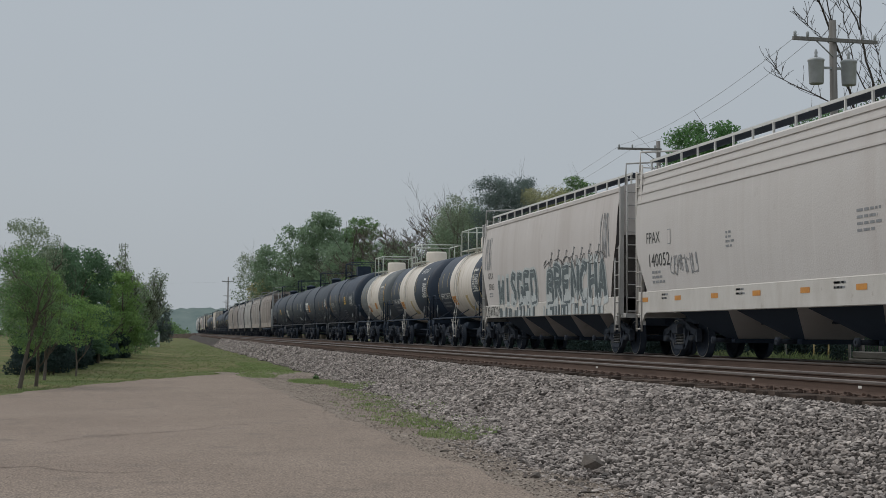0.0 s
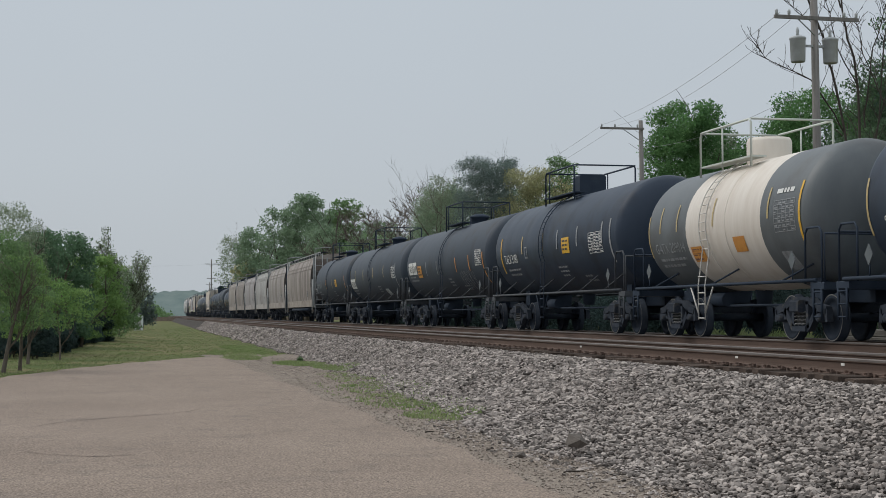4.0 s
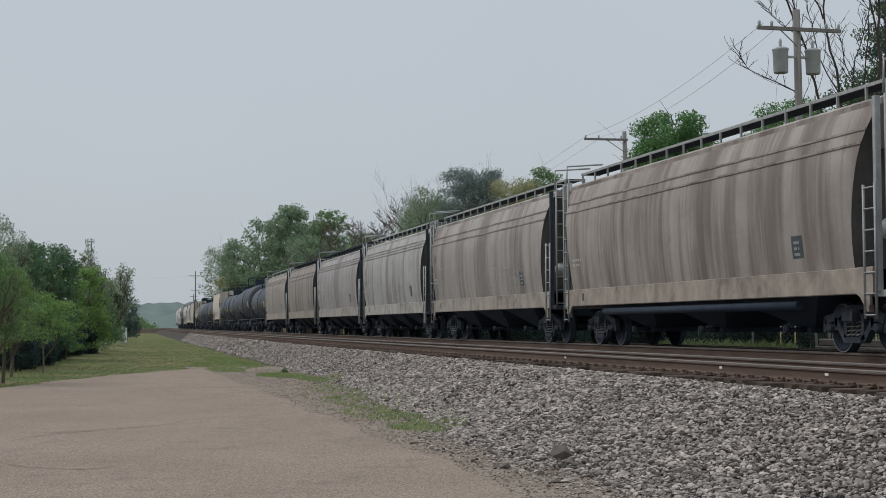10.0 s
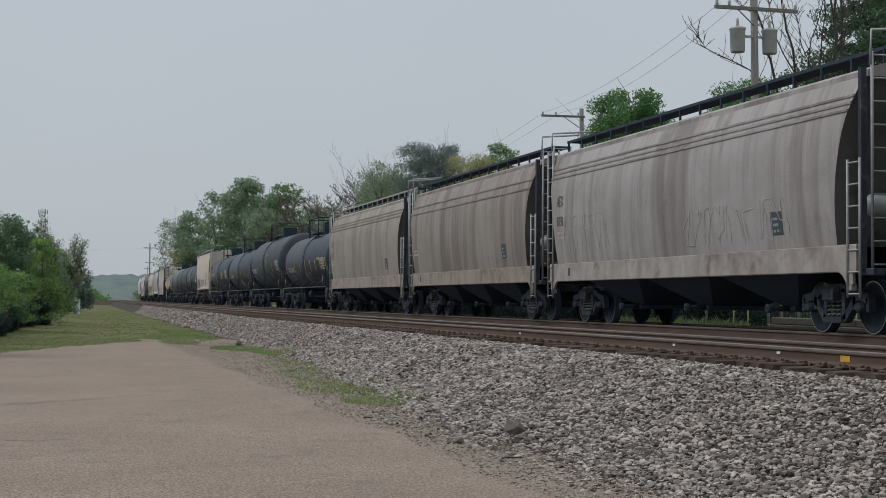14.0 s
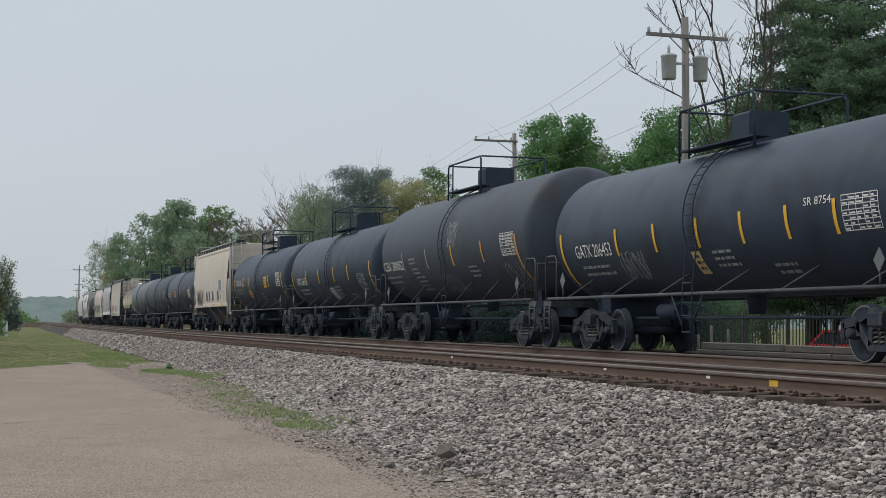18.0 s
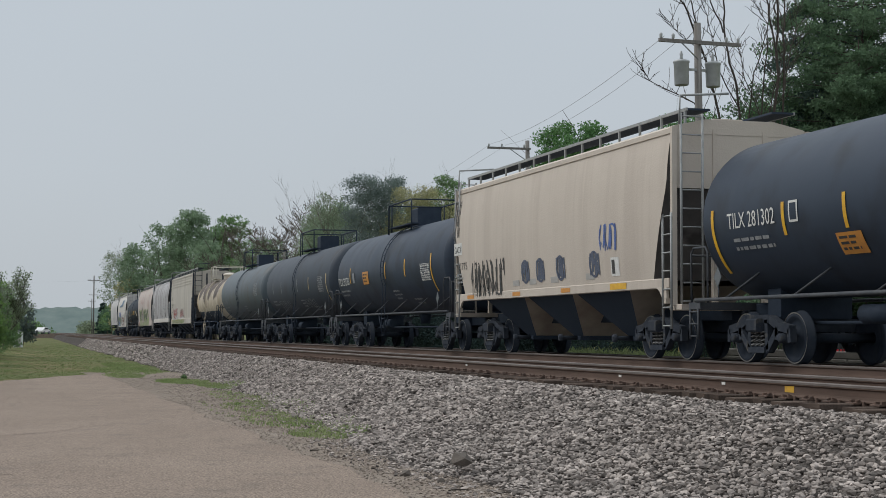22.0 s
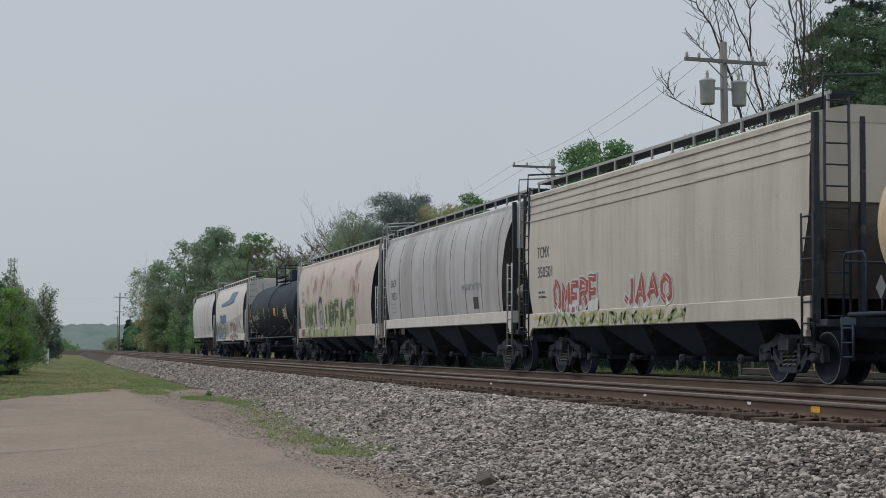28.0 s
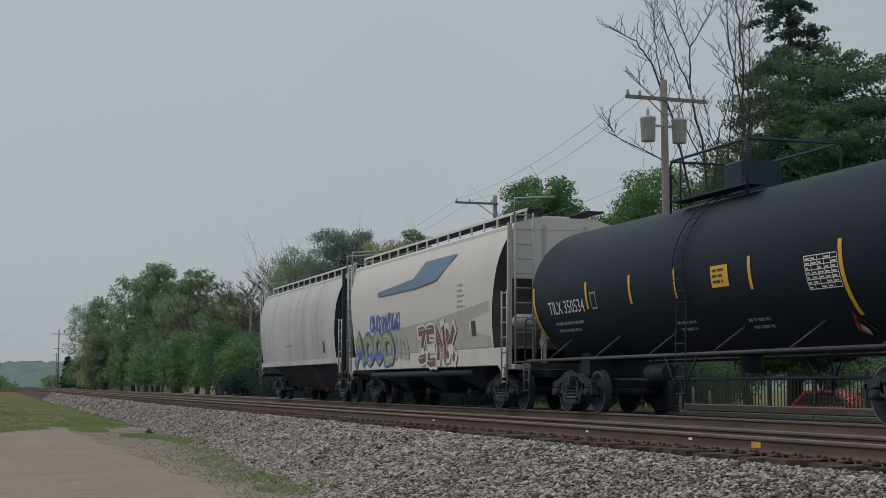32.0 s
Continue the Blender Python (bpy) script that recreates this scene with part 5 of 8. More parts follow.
    dec = Decals(car, side)
    if o["stripes"]:
        m, places, z, h = o["stripes"]
        for u in places:
            dec.panel(u * half_l, z, 0.09, h, m, "vertical reflective stripe", name="reflector", nw=6)
    CARS.append((car, (y_front + y_rear) / 2))
    return car, dec, half_l

# ---- the train, from its head to its tail ----
def data_panel(dec, u, w, material=LETTER_WHITE, du=1.0, dw=0.85, seed=1):
    """A grid of small stencilled boxes, as on tank cars."""
    flats = []
    rows, cols = 7, 5
    for j in range(rows + 1):
        flats.append((*quad_flat(0, 0, du, 0.014, 3, 1), u, w + dw * j / rows))
    for i in range(cols + 1):
        flats.append((*quad_flat(0, 0, 0.014, dw, 1, 6), u + du * i / cols, w))
    r = random.Random(seed)
    for j in range(rows):
        for i in range(cols):
            if r.random() < 0.8:
                flats.append((*quad_flat(0, 0, du / cols * r.uniform(0.4, 0.8), dw * 0.045, 1, 1), u + du * (i + 0.12) / cols, w + dw * (j + 0.3) / rows))
    tagged(dec.put("data_panel", flats, material, "stencilled test data table"), kind="stuff")


# Dark mottled colour standing in for the shade in the cars' end recesses.
END_SHADE = surf("shaded_end_sheet", (0.075, 0.070, 0.070), (0.125, 0.115, 0.110), rough=0.8, scale=1.2, bump=0.1, c3=(0.05, 0.045, 0.044), spot=1.5)
W_CLEAN = hopper_paint("hopper_white", (0.60, 0.555, 0.505), (0.52, 0.465, 0.415), 0.10)
W_TAN = hopper_paint("hopper_tan_white", (0.60, 0.545, 0.495), (0.50, 0.44, 0.39), 0.3)
SILL_WHITE = surf("sill_white", (0.60, 0.575, 0.54), (0.52, 0.49, 0.45), rough=0.6, scale=1.6, stretch=(1, 1.2, 0.6), c3=(0.25, 0.19, 0.15), spot=2.5, spot_lo=0.66, spot_hi=0.8)
TAG_BLUEGREY = surf("spray_blue_grey", (0.25, 0.30, 0.31), (0.34, 0.38, 0.38), rough=0.6, scale=5)
TAG_DARK = surf("spray_dark", (0.030, 0.045, 0.055), (0.06, 0.075, 0.085), rough=0.6, scale=5)
TAG_MID = surf("spray_blue_shadow", (0.075, 0.100, 0.110), (0.13, 0.155, 0.165), rough=0.6, scale=5)
TAG_PALE = surf("spray_pale", (0.52, 0.55, 0.55), (0.42, 0.45, 0.45), rough=0.6, scale=5)
TAG_GREEN = surf("spray_green", (0.22, 0.28, 0.10), (0.36, 0.40, 0.20), rough=0.6, scale=4)
TAG_DEEPGREEN = surf("spray_deep_green", (0.040, 0.060, 0.042), (0.095, 0.125, 0.070), rough=0.6, scale=2)
TAG_FADEGREEN = surf("spray_faded_green", (0.25, 0.30, 0.15), (0.36, 0.39, 0.24), rough=0.6, scale=3)
TAG_GREYISH = surf("spray_greyish", (0.30, 0.28, 0.27), (0.40, 0.36, 0.34), rough=0.6, scale=3, c3=(0.30, 0.13, 0.12), spot=3)
TAG_PINK = surf("spray_pinkish", (0.42, 0.22, 0.20), (0.50, 0.34, 0.30), rough=0.6, scale=4)
TAG_RED = surf("spray_red", (0.26, 0.055, 0.05), (0.36, 0.10, 0.09), rough=0.6, scale=4)
TAG_BLUE = surf("spray_blue", (0.055, 0.10, 0.30), (0.10, 0.17, 0.40), rough=0.6, scale=4)
TAG_SLATE = surf("spray_slate", (0.06, 0.075, 0.12), (0.10, 0.12, 0.17), rough=0.6, scale=4)
TAG_WHITE = surf("spray_white", (0.66, 0.65, 0.62), (0.55, 0.54, 0.52), rough=0.6, scale=4)
TAG_BROWN = surf("spray_brown", (0.145, 0.062, 0.052), (0.20, 0.095, 0.080), rough=0.6, scale=4)
STRIPE_BLUE = surf("stripe_blue", (0.095, 0.165, 0.26), (0.13, 0.205, 0.30), rough=0.6, scale=2)
STRIPE_GREY = surf("faded_grey_band", (0.42, 0.41, 0.395), (0.36, 0.35, 0.335), rough=0.6, scale=1.5)
RIM_BOARD = paint("board_white", (0.62, 0.62, 0.60))

# lead white hopper
car, dec, hl = hopper("covered_hopper", 18.6, 38.1, W_CLEAN, SILL_WHITE, "clean white covered hopper car with black reporting marks", dict(eave=4.62, bays=4, half=1.55, creases=(3.88, 4.12, 4.36), board=RIM_BOARD, cut=2.65, end=W_CLEAN, bay_mat=W_CLEAN, sill=(1.08, 1.62)))
dec.text("FPAX", -8.55, 2.80, 0.40, LETTER_BLACK, span=0.98)
dec.text("140052", -8.46, 2.22, 0.46, LETTER_BLACK, span=1.48)
dec.bars(-8.2, 2.05, 3, LETTER_GREY, 0.9, 0.06, 0.12, 3)
dec.bars(-3.3, 2.75, 4, LETTER_GREY, 0.5, 0.05, 0.1, 4)
dec.bars(2.9, 2.75, 4, LETTER_GREY, 1.0, 0.05, 0.12, 6)
dec.panel(-7.0, 2.72, 0.22, 0.36, LETTER_GREY, "small stencilled box", 0.006)
dec.panel(-6.98, 2.74, 0.18, 0.32, W_CLEAN, "small stencilled box", 0.009)
scribble(dec, -6.9, 1.95, 1.8, 0.5, LETTER_GREY, 5, 5, 0.03)
for k in range(8):
    dec.panel(-hl + 0.75 + 2.35 * k, 1.36, 0.42, 0.11, ORANGE, "orange reflector on the sill", name="reflector", nw=1)
    dec.bars(-hl + 2.2 + 4.7 * (k % 4), 1.50, 2, LETTER_GREY, 0.5, 0.04, 0.09, k)

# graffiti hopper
car, dec, hl = hopper("covered_hopper", 39.0, 56.0, W_TAN, SILL_WHITE, "off-white covered hopper car with blue-grey graffiti along its lower side", dict(eave=4.46, bays=4, half=1.52, board=RIM_BOARD, cut=3.1, taper=0.45, panel=3.2, bay_mat=W_TAN, end=END_SHADE, frame=STRIPE_GREY))
dec.text("GPLX", -7.1, 2.50, 0.32, LETTER_BLACK, span=0.75)
dec.text("75163", -7.05, 2.10, 0.32, LETTER_BLACK, span=0.8)
dec.bars(-7.0, 1.95, 2, LETTER_GREY, 0.6, 0.05, 0.1, 2)
graffiti(dec, -5.6, 1.42, 5.4, 1.20, "WISGED", TAG_MID, TAG_PALE, 3, light=TAG_BLUEGREY, thick=0.40)
graffiti(dec, 0.9, 1.42, 6.3, 1.28, "BRENCHA", TAG_MID, TAG_PALE, 8, light=TAG_BLUEGREY, thick=0.40)
base = random.Random(12)
tagged(dec.put("graffiti", [(*quad_flat(0, 0, base.uniform(0.15, 0.55), base.uniform(0.2, 0.36), 1, 1), -5.5 + 0.42 * k + base.uniform(-0.1, 0.1), 1.12) for k in range(29) if k not in (12, 13, 14)], TAG_MID, "sprayed lettering running over the sill", 0.012), kind="stuff")
tagged(dec.put("graffiti", [(*quad_flat(0, 0, base.uniform(0.06, 0.30), base.uniform(0.10, 0.34), 1, 1), -5.5 + 0.40 * k + base.uniform(-0.1, 0.1), 1.12) for k in range(31) if k not in (12, 13, 14)], TAG_PALE, "pale sprayed lettering running over the sill", 0.016), kind="stuff")
tagged(dec.put("graffiti", [(*stroke_flat([(0, 0), (0.05, 0.16), (0.16, 0.12), (0.18, 0.34), (0.30, 0.30)], 0.045), 1.4 + 0.82 * k, 2.70 + 0.05 * (k % 2)) for k in range(7)], TAG_DARK, "thin dark sprayed curls", 0.012), kind="stuff")
scribble(dec, -7.7, 1.15, 2.2, 0.35, LETTER_BLACK, 9, 5, 0.035)
scribble(dec, -7.6, 2.8, 0.9, 1.2, LETTER_GREY, 12, 3, 0.035)
scribble(dec, 6.6, 2.6, 0.8, 1.3, LETTER_GREY, 13, 3, 0.035)
scribble(dec, 0.6, 2.5, 6.4, 0.35, LETTER_BLACK, 4, 9, 0.03)

# three short banded tank cars
RAIL_WHITE, LADDER_WHITE = paint("railing_white", (0.52, 0.55, 0.50)), paint("ladder_white", (0.60, 0.58, 0.54))
for k, (a, b, name, dark, w0, w1, lad, n0) in enumerate(((55.7, 66.0, "SHPX 214718", TANK_BLACK, 0.215, 0.672, 0.1, -3.6), (66.4, 78.6, "SHPX 214677", TANK_BLACK, 0.351, 0.731, 0.6, -4.4),
                                                         (79.0, 89.8, "GATX 209014", TANK_SLATE, 0.252, 0.688, 0.6, -3.9))):
    lab = "short grey tank car with a white band round the middle" if k == 2 else "short black tank car with a broad white band round the middle"
    car, dec, hl = tank_car("tank_car", a, b, 1.44, 2.50, [(w0, dark), (w1, TANK_WHITE), (1.0, dark)], lab,
                            dict(rail=RAIL_WHITE, ladder=LADDER_WHITE, pipe=FRAME_BLACK, housing="drum", dome=TANK_WHITE, thin=True, ladder_at=lad, seam=False, rail_len=2.9, n_brace=3))
    body = (b - a) / 2 - 0.62
    e0, e1 = -(-body + 2 * body * w1), -(-body + 2 * body * w0)
    dec.text(name, n0, 1.98, 0.34, LETTER_WHITE if k < 2 else LETTER_GREY, span=1.9)
    dec.bars(n0 + 0.1, 1.80, 2, LETTER_GREY, 1.7, 0.06, 0.14, k)
    dec.panel(e0 + 0.15, 1.72, 0.75, 0.34, ORANGE, "faded orange placard")
    dec.bars(e0 + 0.2, 1.96, 3, TAG_BROWN, 0.6, 0.05, 0.1, k)
    if k < 2:
        dec.panel(e1 - 1.35, 1.45, 0.85, 0.60, YELLOW_FADED, "faded yellow instruction panel")
        dec.panel(e1 - 0.95, 1.62, 0.5, 0.42, TANK_WHITE, "white inner patch of the panel", 0.010)
        dec.put("lettering", [([(y, x) for x, y in [(p[1], p[0]) for p in text_flat(name, 0.3, 0.9)[0]]], text_flat(name, 0.3, 0.9)[1], e1 + 0.9, 3.25)], LETTER_WHITE, "stencilled reporting mark", 0.012)
    else:
        dec.panel(e1 - 1.5, 1.85, 0.6, 0.32, ORANGE, "faded orange placard")
    data_panel(dec, hl - 2.35, 2.15, LETTER_WHITE if k < 2 else LETTER_GREY, 0.95, 0.62, k)
    dec.bars(hl - 2.3, 2.92, 1, LETTER_WHITE, 0.8, 0.09, 0.1, k)
    for u in (n0 + 0.4, n0 + 1.5, e0 + 1.6, e1 + 0.35):
        dec.panel(u, 2.45, 0.07, 0.62, YELLOW_FADED, "faded reflective stripe", name="reflector", nw=6)
    dec.panel(-hl + 1.12, 1.9, 0.07, 1.0, YELLOW_FADED, "faded yellow reflective stripe", name="reflector", nw=6)
    dec.panel(hl - 1.22, 1.9, 0.08, 1.2, YELLOW_FADED if k < 2 else YELLOW, "yellow reflective stripe", name="reflector", nw=6)
    dec.panel(hl - 2.4, 1.42, 0.5, 0.36, LETTER_GREY, "faded placard holder")
    for u in (e0 + 1.25, e0 + 2.3):
        part("tank_band", Shape().lathe([(-u - 0.04, 1.44), (-u - 0.03, 1.452), (-u + 0.03, 1.452), (-u + 0.04, 1.44)], "y", 40, (0, 0, 2.5)), TANK_WHITE, car, "raised steel band")


def black_tank(a, b, label, r=1.5, zc=2.68, mat=TANK_FADED, name="", at=(-6.5, -4.8, 2.2), boxed=False, stripes=(), ends=(), panel=None, cards=(), letter=LETTER_WHITE, tone=YELLOW, housing="box", ladder_y=0.0, tags=(), seed=1,
               dome=FRAME_BLACK, stripe_z=2.15, bars=((0.6, 1.9, 3), (2.6, 1.6, 2))):
    """A long tank car. Stripes and marks stand at their distances from the middle, forward counted positive."""
    car, dec, hl = tank_car("tank_car", a, b, r, zc, [(1.0, mat)], label, dict(housing=housing, ladder_at=ladder_y, dome=dome, seam=False, gap=0.30, head=0.45, pipe=PIPE_GREY))
    u0, u1, z = at
    if boxed:
        w = (u1 - u0) / 2
        for k, word in enumerate(name.split()):
            dec.panel(u0 + k * (w + 0.03), z - 0.10, w - 0.03, 0.52, LETTER_WHITE, "white reporting mark panel", 0.006)
            dec.text(word, u0 + k * (w + 0.03) + 0.06, z, 0.40, LETTER_BLACK, lift=0.012, span=w - 0.15)
    elif name:
        dec.text(name, u0, z, 0.40, letter, span=u1 - u0)
    dec.bars(u0 + 0.15, z - 0.24, 2, LETTER_GREY, (u1 - u0) * 0.95, 0.06, 0.15, seed)
    for u in stripes:
        m = tone
        if isinstance(u, tuple):
            u, m = u
        dec.panel(u - 0.05, stripe_z, 0.10, 0.56, m, "reflective stripe", name="reflector", nw=6)
    for u, m in ends:
        dec.panel(u - 0.05, stripe_z - 0.55, 0.11, 1.15, m, "long reflective end stripe", name="reflector", nw=9)
    if panel:
        data_panel(dec, panel[0], panel[2], LETTER_WHITE if panel[4] else LETTER_GREY, panel[1] - panel[0], panel[3] - panel[2], seed)
    for u, z0, du, dz, m in cards:
        dec.panel(u, z0, du, dz, m, "instruction placard", 0.007)
        dec.bars(u + 0.07, z0 + dz * 0.72, 3, LETTER_BLACK if m is not TAG_PALE else LETTER_GREY, du * 0.8, dz * 0.12, dz * 0.26, seed, "small print", 0.012)
    for k, (u, z0, n) in enumerate(bars):
        dec.bars(u, z0, n, LETTER_GREY, 0.95, 0.05, 0.12, seed + k)
    for k, (u, z0, du, dz) in enumerate(tags):
        scribble(dec, u, z0, du, dz, LETTER_GREY, seed + 3 * k, 6, 0.02)
    return dec, hl


d, hl = black_tank(90.3, 104.7, "dull black tank car with pale yellow stripes", 1.52, 2.66, TANK_BLACK, "TAEX 3180", (-5.3, -3.7, 2.2), stripes=(-3.0, -0.6, (1.0, LETTER_GREY), (3.0, LETTER_GREY), (5.3, LETTER_GREY)), ends=((-5.7, YELLOW), (6.0, LETTER_GREY)),
                   panel=(4.1, 5.3, 2.2, 2.75, True), cards=((1.5, 2.3, 0.75, 0.45, YELLOW),), seed=2, ladder_y=0.6, tone=YELLOW_FADED, stripe_z=2.45)
d.panel(-2.7, 2.3, 0.3, 0.36, LETTER_GREY, "stencilled box", 0.006)
d.panel(-2.65, 2.34, 0.2, 0.28, TANK_BLACK, "stencilled box", 0.009)
d, hl = black_tank(105.0, 121.5, "faded black tank car with white boxed number panels and graffiti", 1.5, 2.66, TANK_FADED, "TAEX 2349", (-7.1, -5.3, 2.36), True, stripes=((-3.2, LETTER_GREY), (-1.0, LETTER_GREY), (2.6, ORANGE), (4.9, ORANGE)),
                   ends=((7.15, ORANGE),), panel=(5.93, 6.92, 2.3, 2.85, True), cards=((-5.07, 2.1, 0.85, 0.5, ORANGE),), tags=((3.0, 1.45, 2.2, 0.75),), seed=4, housing="manway")
d, hl = black_tank(121.8, 139.3, "faded black tank car with a white boxed number panel", 1.5, 2.66, TANK_FADED, "TAEX 2387", (-8.0, -6.4, 2.05), True, stripes=(-6.15, -3.38, -0.12, 3.16), ends=((-8.1, YELLOW_FADED), (6.53, LETTER_GREY)), tone=YELLOW_FADED,
                   panel=(5.44, 6.38, 2.25, 2.8, True), cards=((2.3, 1.5, 0.95, 0.3, TAG_PALE),), seed=6, ladder_y=1.1, housing="manway", stripe_z=2.35)
d, hl = black_tank(139.6, 155.5, "faded black tank car with a small yellow placard", 1.5, 2.66, TANK_FADED, "TAEX 2790", (-6.63, -5.0, 2.2), stripes=((-4.6, LETTER_GREY), (-2.34, ORANGE), (0.55, YELLOW_FADED)), ends=((6.3, ORANGE),),
                   letter=LETTER_GREY, cards=((1.98, 2.2, 0.84, 0.42, YELLOW),), seed=8, ladder_y=1.4, housing="manway")

# six stained hoppers
for k, (a, b, clean, grime, amount, mark, num, lab) in enumerate((
        (156.1, 174.4, (0.365, 0.316, 0.272), (0.151, 0.117, 0.098), 0.70, "", "", "brown-stained covered hopper car with rust streaks"),
        (175.2, 192.2, (0.378, 0.337, 0.299), (0.163, 0.130, 0.110), 0.55, "IEF", "", "grimy off-white covered hopper car with streaked sides"),
        (192.7, 208.6, (0.438, 0.419, 0.390), (0.177, 0.149, 0.127), 0.50, "IEF", "7819", "white covered hopper car with broad bands of brown grime"),
        (209.1, 225.9, (0.378, 0.347, 0.329), (0.182, 0.149, 0.135), 0.50, "AEX", "8738", "pinkish-grey stained covered hopper car"),
        (226.4, 242.2, (0.318, 0.276, 0.242), (0.163, 0.130, 0.110), 0.65, "", "", "brown-grey weathered covered hopper car"),
        (242.7, 259.4, (0.347, 0.302, 0.261), (0.189, 0.151, 0.125), 0.50, "AEX", "12972", "beige weathered covered hopper car"))):
    m = hopper_paint("hopper_stained", clean, grime, amount, (0.120, 0.085, 0.066), 0.6)
    pale = surf("sill_stained", tuple(min(c * 1.0, 0.62) for c in clean), tuple(0.35 * p + 0.65 * q for p, q in zip(clean, grime)), rough=0.65, scale=1.8, stretch=(1, 1.2, 0.9), c3=(0.11, 0.08, 0.065), spot=1.6, spot_lo=0.54, spot_hi=0.74)
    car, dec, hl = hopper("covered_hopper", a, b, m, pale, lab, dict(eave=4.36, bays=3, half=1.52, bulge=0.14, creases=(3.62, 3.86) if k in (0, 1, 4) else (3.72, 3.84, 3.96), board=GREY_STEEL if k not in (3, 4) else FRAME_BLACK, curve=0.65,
                                                                  taper=0.40, panel=3.5 if k == 0 else 0.0, end=END_SHADE, frame=GREY_STEEL if k == 0 else TRUCK_IRON, rail=GREY_STEEL, pipe=k in (0,), sill=(1.04, 1.50), bay_mat=None))
    if mark:
        dec.text(mark, -hl + 1.3, 2.95, 0.40, LETTER_BLACK if k > 2 else TAG_DARK, wide=0.65)
    if num:
        dec.text(num, -hl + 1.3, 2.45, 0.36, LETTER_BLACK if k > 2 else TAG_DARK, wide=0.65)
    dec.bars(-hl + 1.3, 2.25, 2, STRIPE_GREY, 0.8, 0.06, 0.13, k)
    dec.panel(hl - 3.4, 1.75, 0.45, 0.42, TAG_DARK, "dark consolidated stencil panel")
    dec.bars(hl - 3.32, 2.02, 3, LETTER_GREY, 0.3, 0.05, 0.11, k)
    if k in (1, 2, 3):
        scribble(dec, -hl + 1.6, 1.7, 3.2, 1.0, STRIPE_GREY, 20 + k, 4, 0.02, "faint sprayed tag")
        scribble(dec, 1.0, 1.65, 4.5, 0.8, STRIPE_GREY, 40 + k, 5, 0.02, "faint sprayed tag")
    dec.panel(-hl + 1.9, 1.18, 0.16, 0.2, LETTER_BLACK, "small dark stencil", nw=1)

d, hl = black_tank(260.0, 275.6, "glossy black tank car with bright yellow stripes", 1.46, 2.58, TANK_BLACK, "GATX 206453", (-5.95, -3.95, 2.05), stripes=(-3.6, -1.7, 0.21, 1.95, 3.56, 5.08), ends=((-6.75, YELLOW), (6.69, YELLOW)),
                   panel=(5.3, 6.32, 2.05, 2.6, True), cards=((-0.25, 1.55, 0.36, 0.42, YELLOW_FADED),), tags=((-3.7, 1.5, 1.2, 0.6),), seed=11, stripe_z=2.02)
d.text("SR 8754", 4.15, 2.52, 0.19, LETTER_WHITE, span=0.85)
d, hl = black_tank(276.0, 291.2, "large dark tank car with white lettering and small tags", 1.60, 2.86, TANK_FADED, "TCBX 280052", (-7.0, -4.5, 2.25), stripes=((-4.4, LETTER_GREY), (-1.79, LETTER_GREY), 0.79, (3.5, ORANGE)), ends=((6.25, ORANGE),),
                   panel=(5.1, 6.15, 2.3, 2.85, True), tags=((-1.2, 1.5, 1.7, 0.5), (4.8, 1.4, 1.3, 0.75), (0.4, 2.7, 0.9, 0.75)), seed=13, stripe_z=2.2, bars=((-3.7, 2.5, 2), (-3.6, 2.2, 2), (-3.5, 1.95, 4), (2.0, 2.1, 3)))
d, hl = black_tank(291.6, 307.2, "black tank car with yellow stripes and white lettering", 1.50, 2.66, TANK_BLACK, "GATX 206455", (-6.02, -4.22, 2.12), stripes=(-4.1, -1.7, 0.99, 3.38), ends=((-7.0, YELLOW), (6.70, YELLOW)), panel=(4.7, 5.8, 1.75, 2.3, False),
                   cards=((-0.37, 1.5, 0.7, 0.42, TAG_PALE),), tags=((0.3, 1.5, 0.7, 0.4),), seed=15, stripe_z=2.1)
d, hl = black_tank(307.6, 323.6, "black tank car with yellow stripes and an orange placard", 1.50, 2.66, TANK_BLACK, "TILX 281302", (-6.3, -4.55, 2.42), stripes=(-4.25, -2.29, 3.2), ends=((-6.9, YELLOW), (6.6, YELLOW)), cards=((-2.70, 1.8, 0.76, 0.34, ORANGE), (2.0, 2.2, 0.7, 0.5, YELLOW)),
                   panel=(5.2, 6.2, 2.2, 2.8, True), seed=17, stripe_z=2.2)
d.panel(-4.05, 2.4, 0.3, 0.36, LETTER_WHITE, "stencilled box", 0.006)
d.panel(-4.01, 2.44, 0.22, 0.28, TANK_BLACK, "stencilled box", 0.009)

# beige hopper
W_BEIGE = hopper_paint("hopper_beige", (0.58, 0.50, 0.41), (0.48, 0.405, 0.33), 0.30)
car, dec, hl = hopper("covered_hopper", 323.9, 339.2, W_BEIGE, W_BEIGE, "beige covered hopper car with small blue and black tags", dict(eave=4.58, bays=3, half=1.52, bulge=0.10, cut=3.45, taper=0.42, panel=3.4, board=GREY_STEEL, end=END_SHADE, frame=W_BEIGE, rail=GREY_STEEL,
                                                            bay_mat=surf("bay_tan", (0.46, 0.40, 0.33), (0.34, 0.28, 0.23), rough=0.75, scale=1.5), sill=(1.42, 1.62)))
dec.panel(-7.28, 2.72, 0.72, 0.34, LETTER_WHITE, "white reporting mark panel")
dec.text("GACX", -7.23, 2.78, 0.27, LETTER_BLACK, lift=0.012, span=0.62)
dec.text("121775", -7.14, 2.30, 0.28, LETTER_BLACK, span=0.98)
dec.bars(-7.1, 2.15, 3, LETTER_GREY, 0.7, 0.05, 0.11, 3)
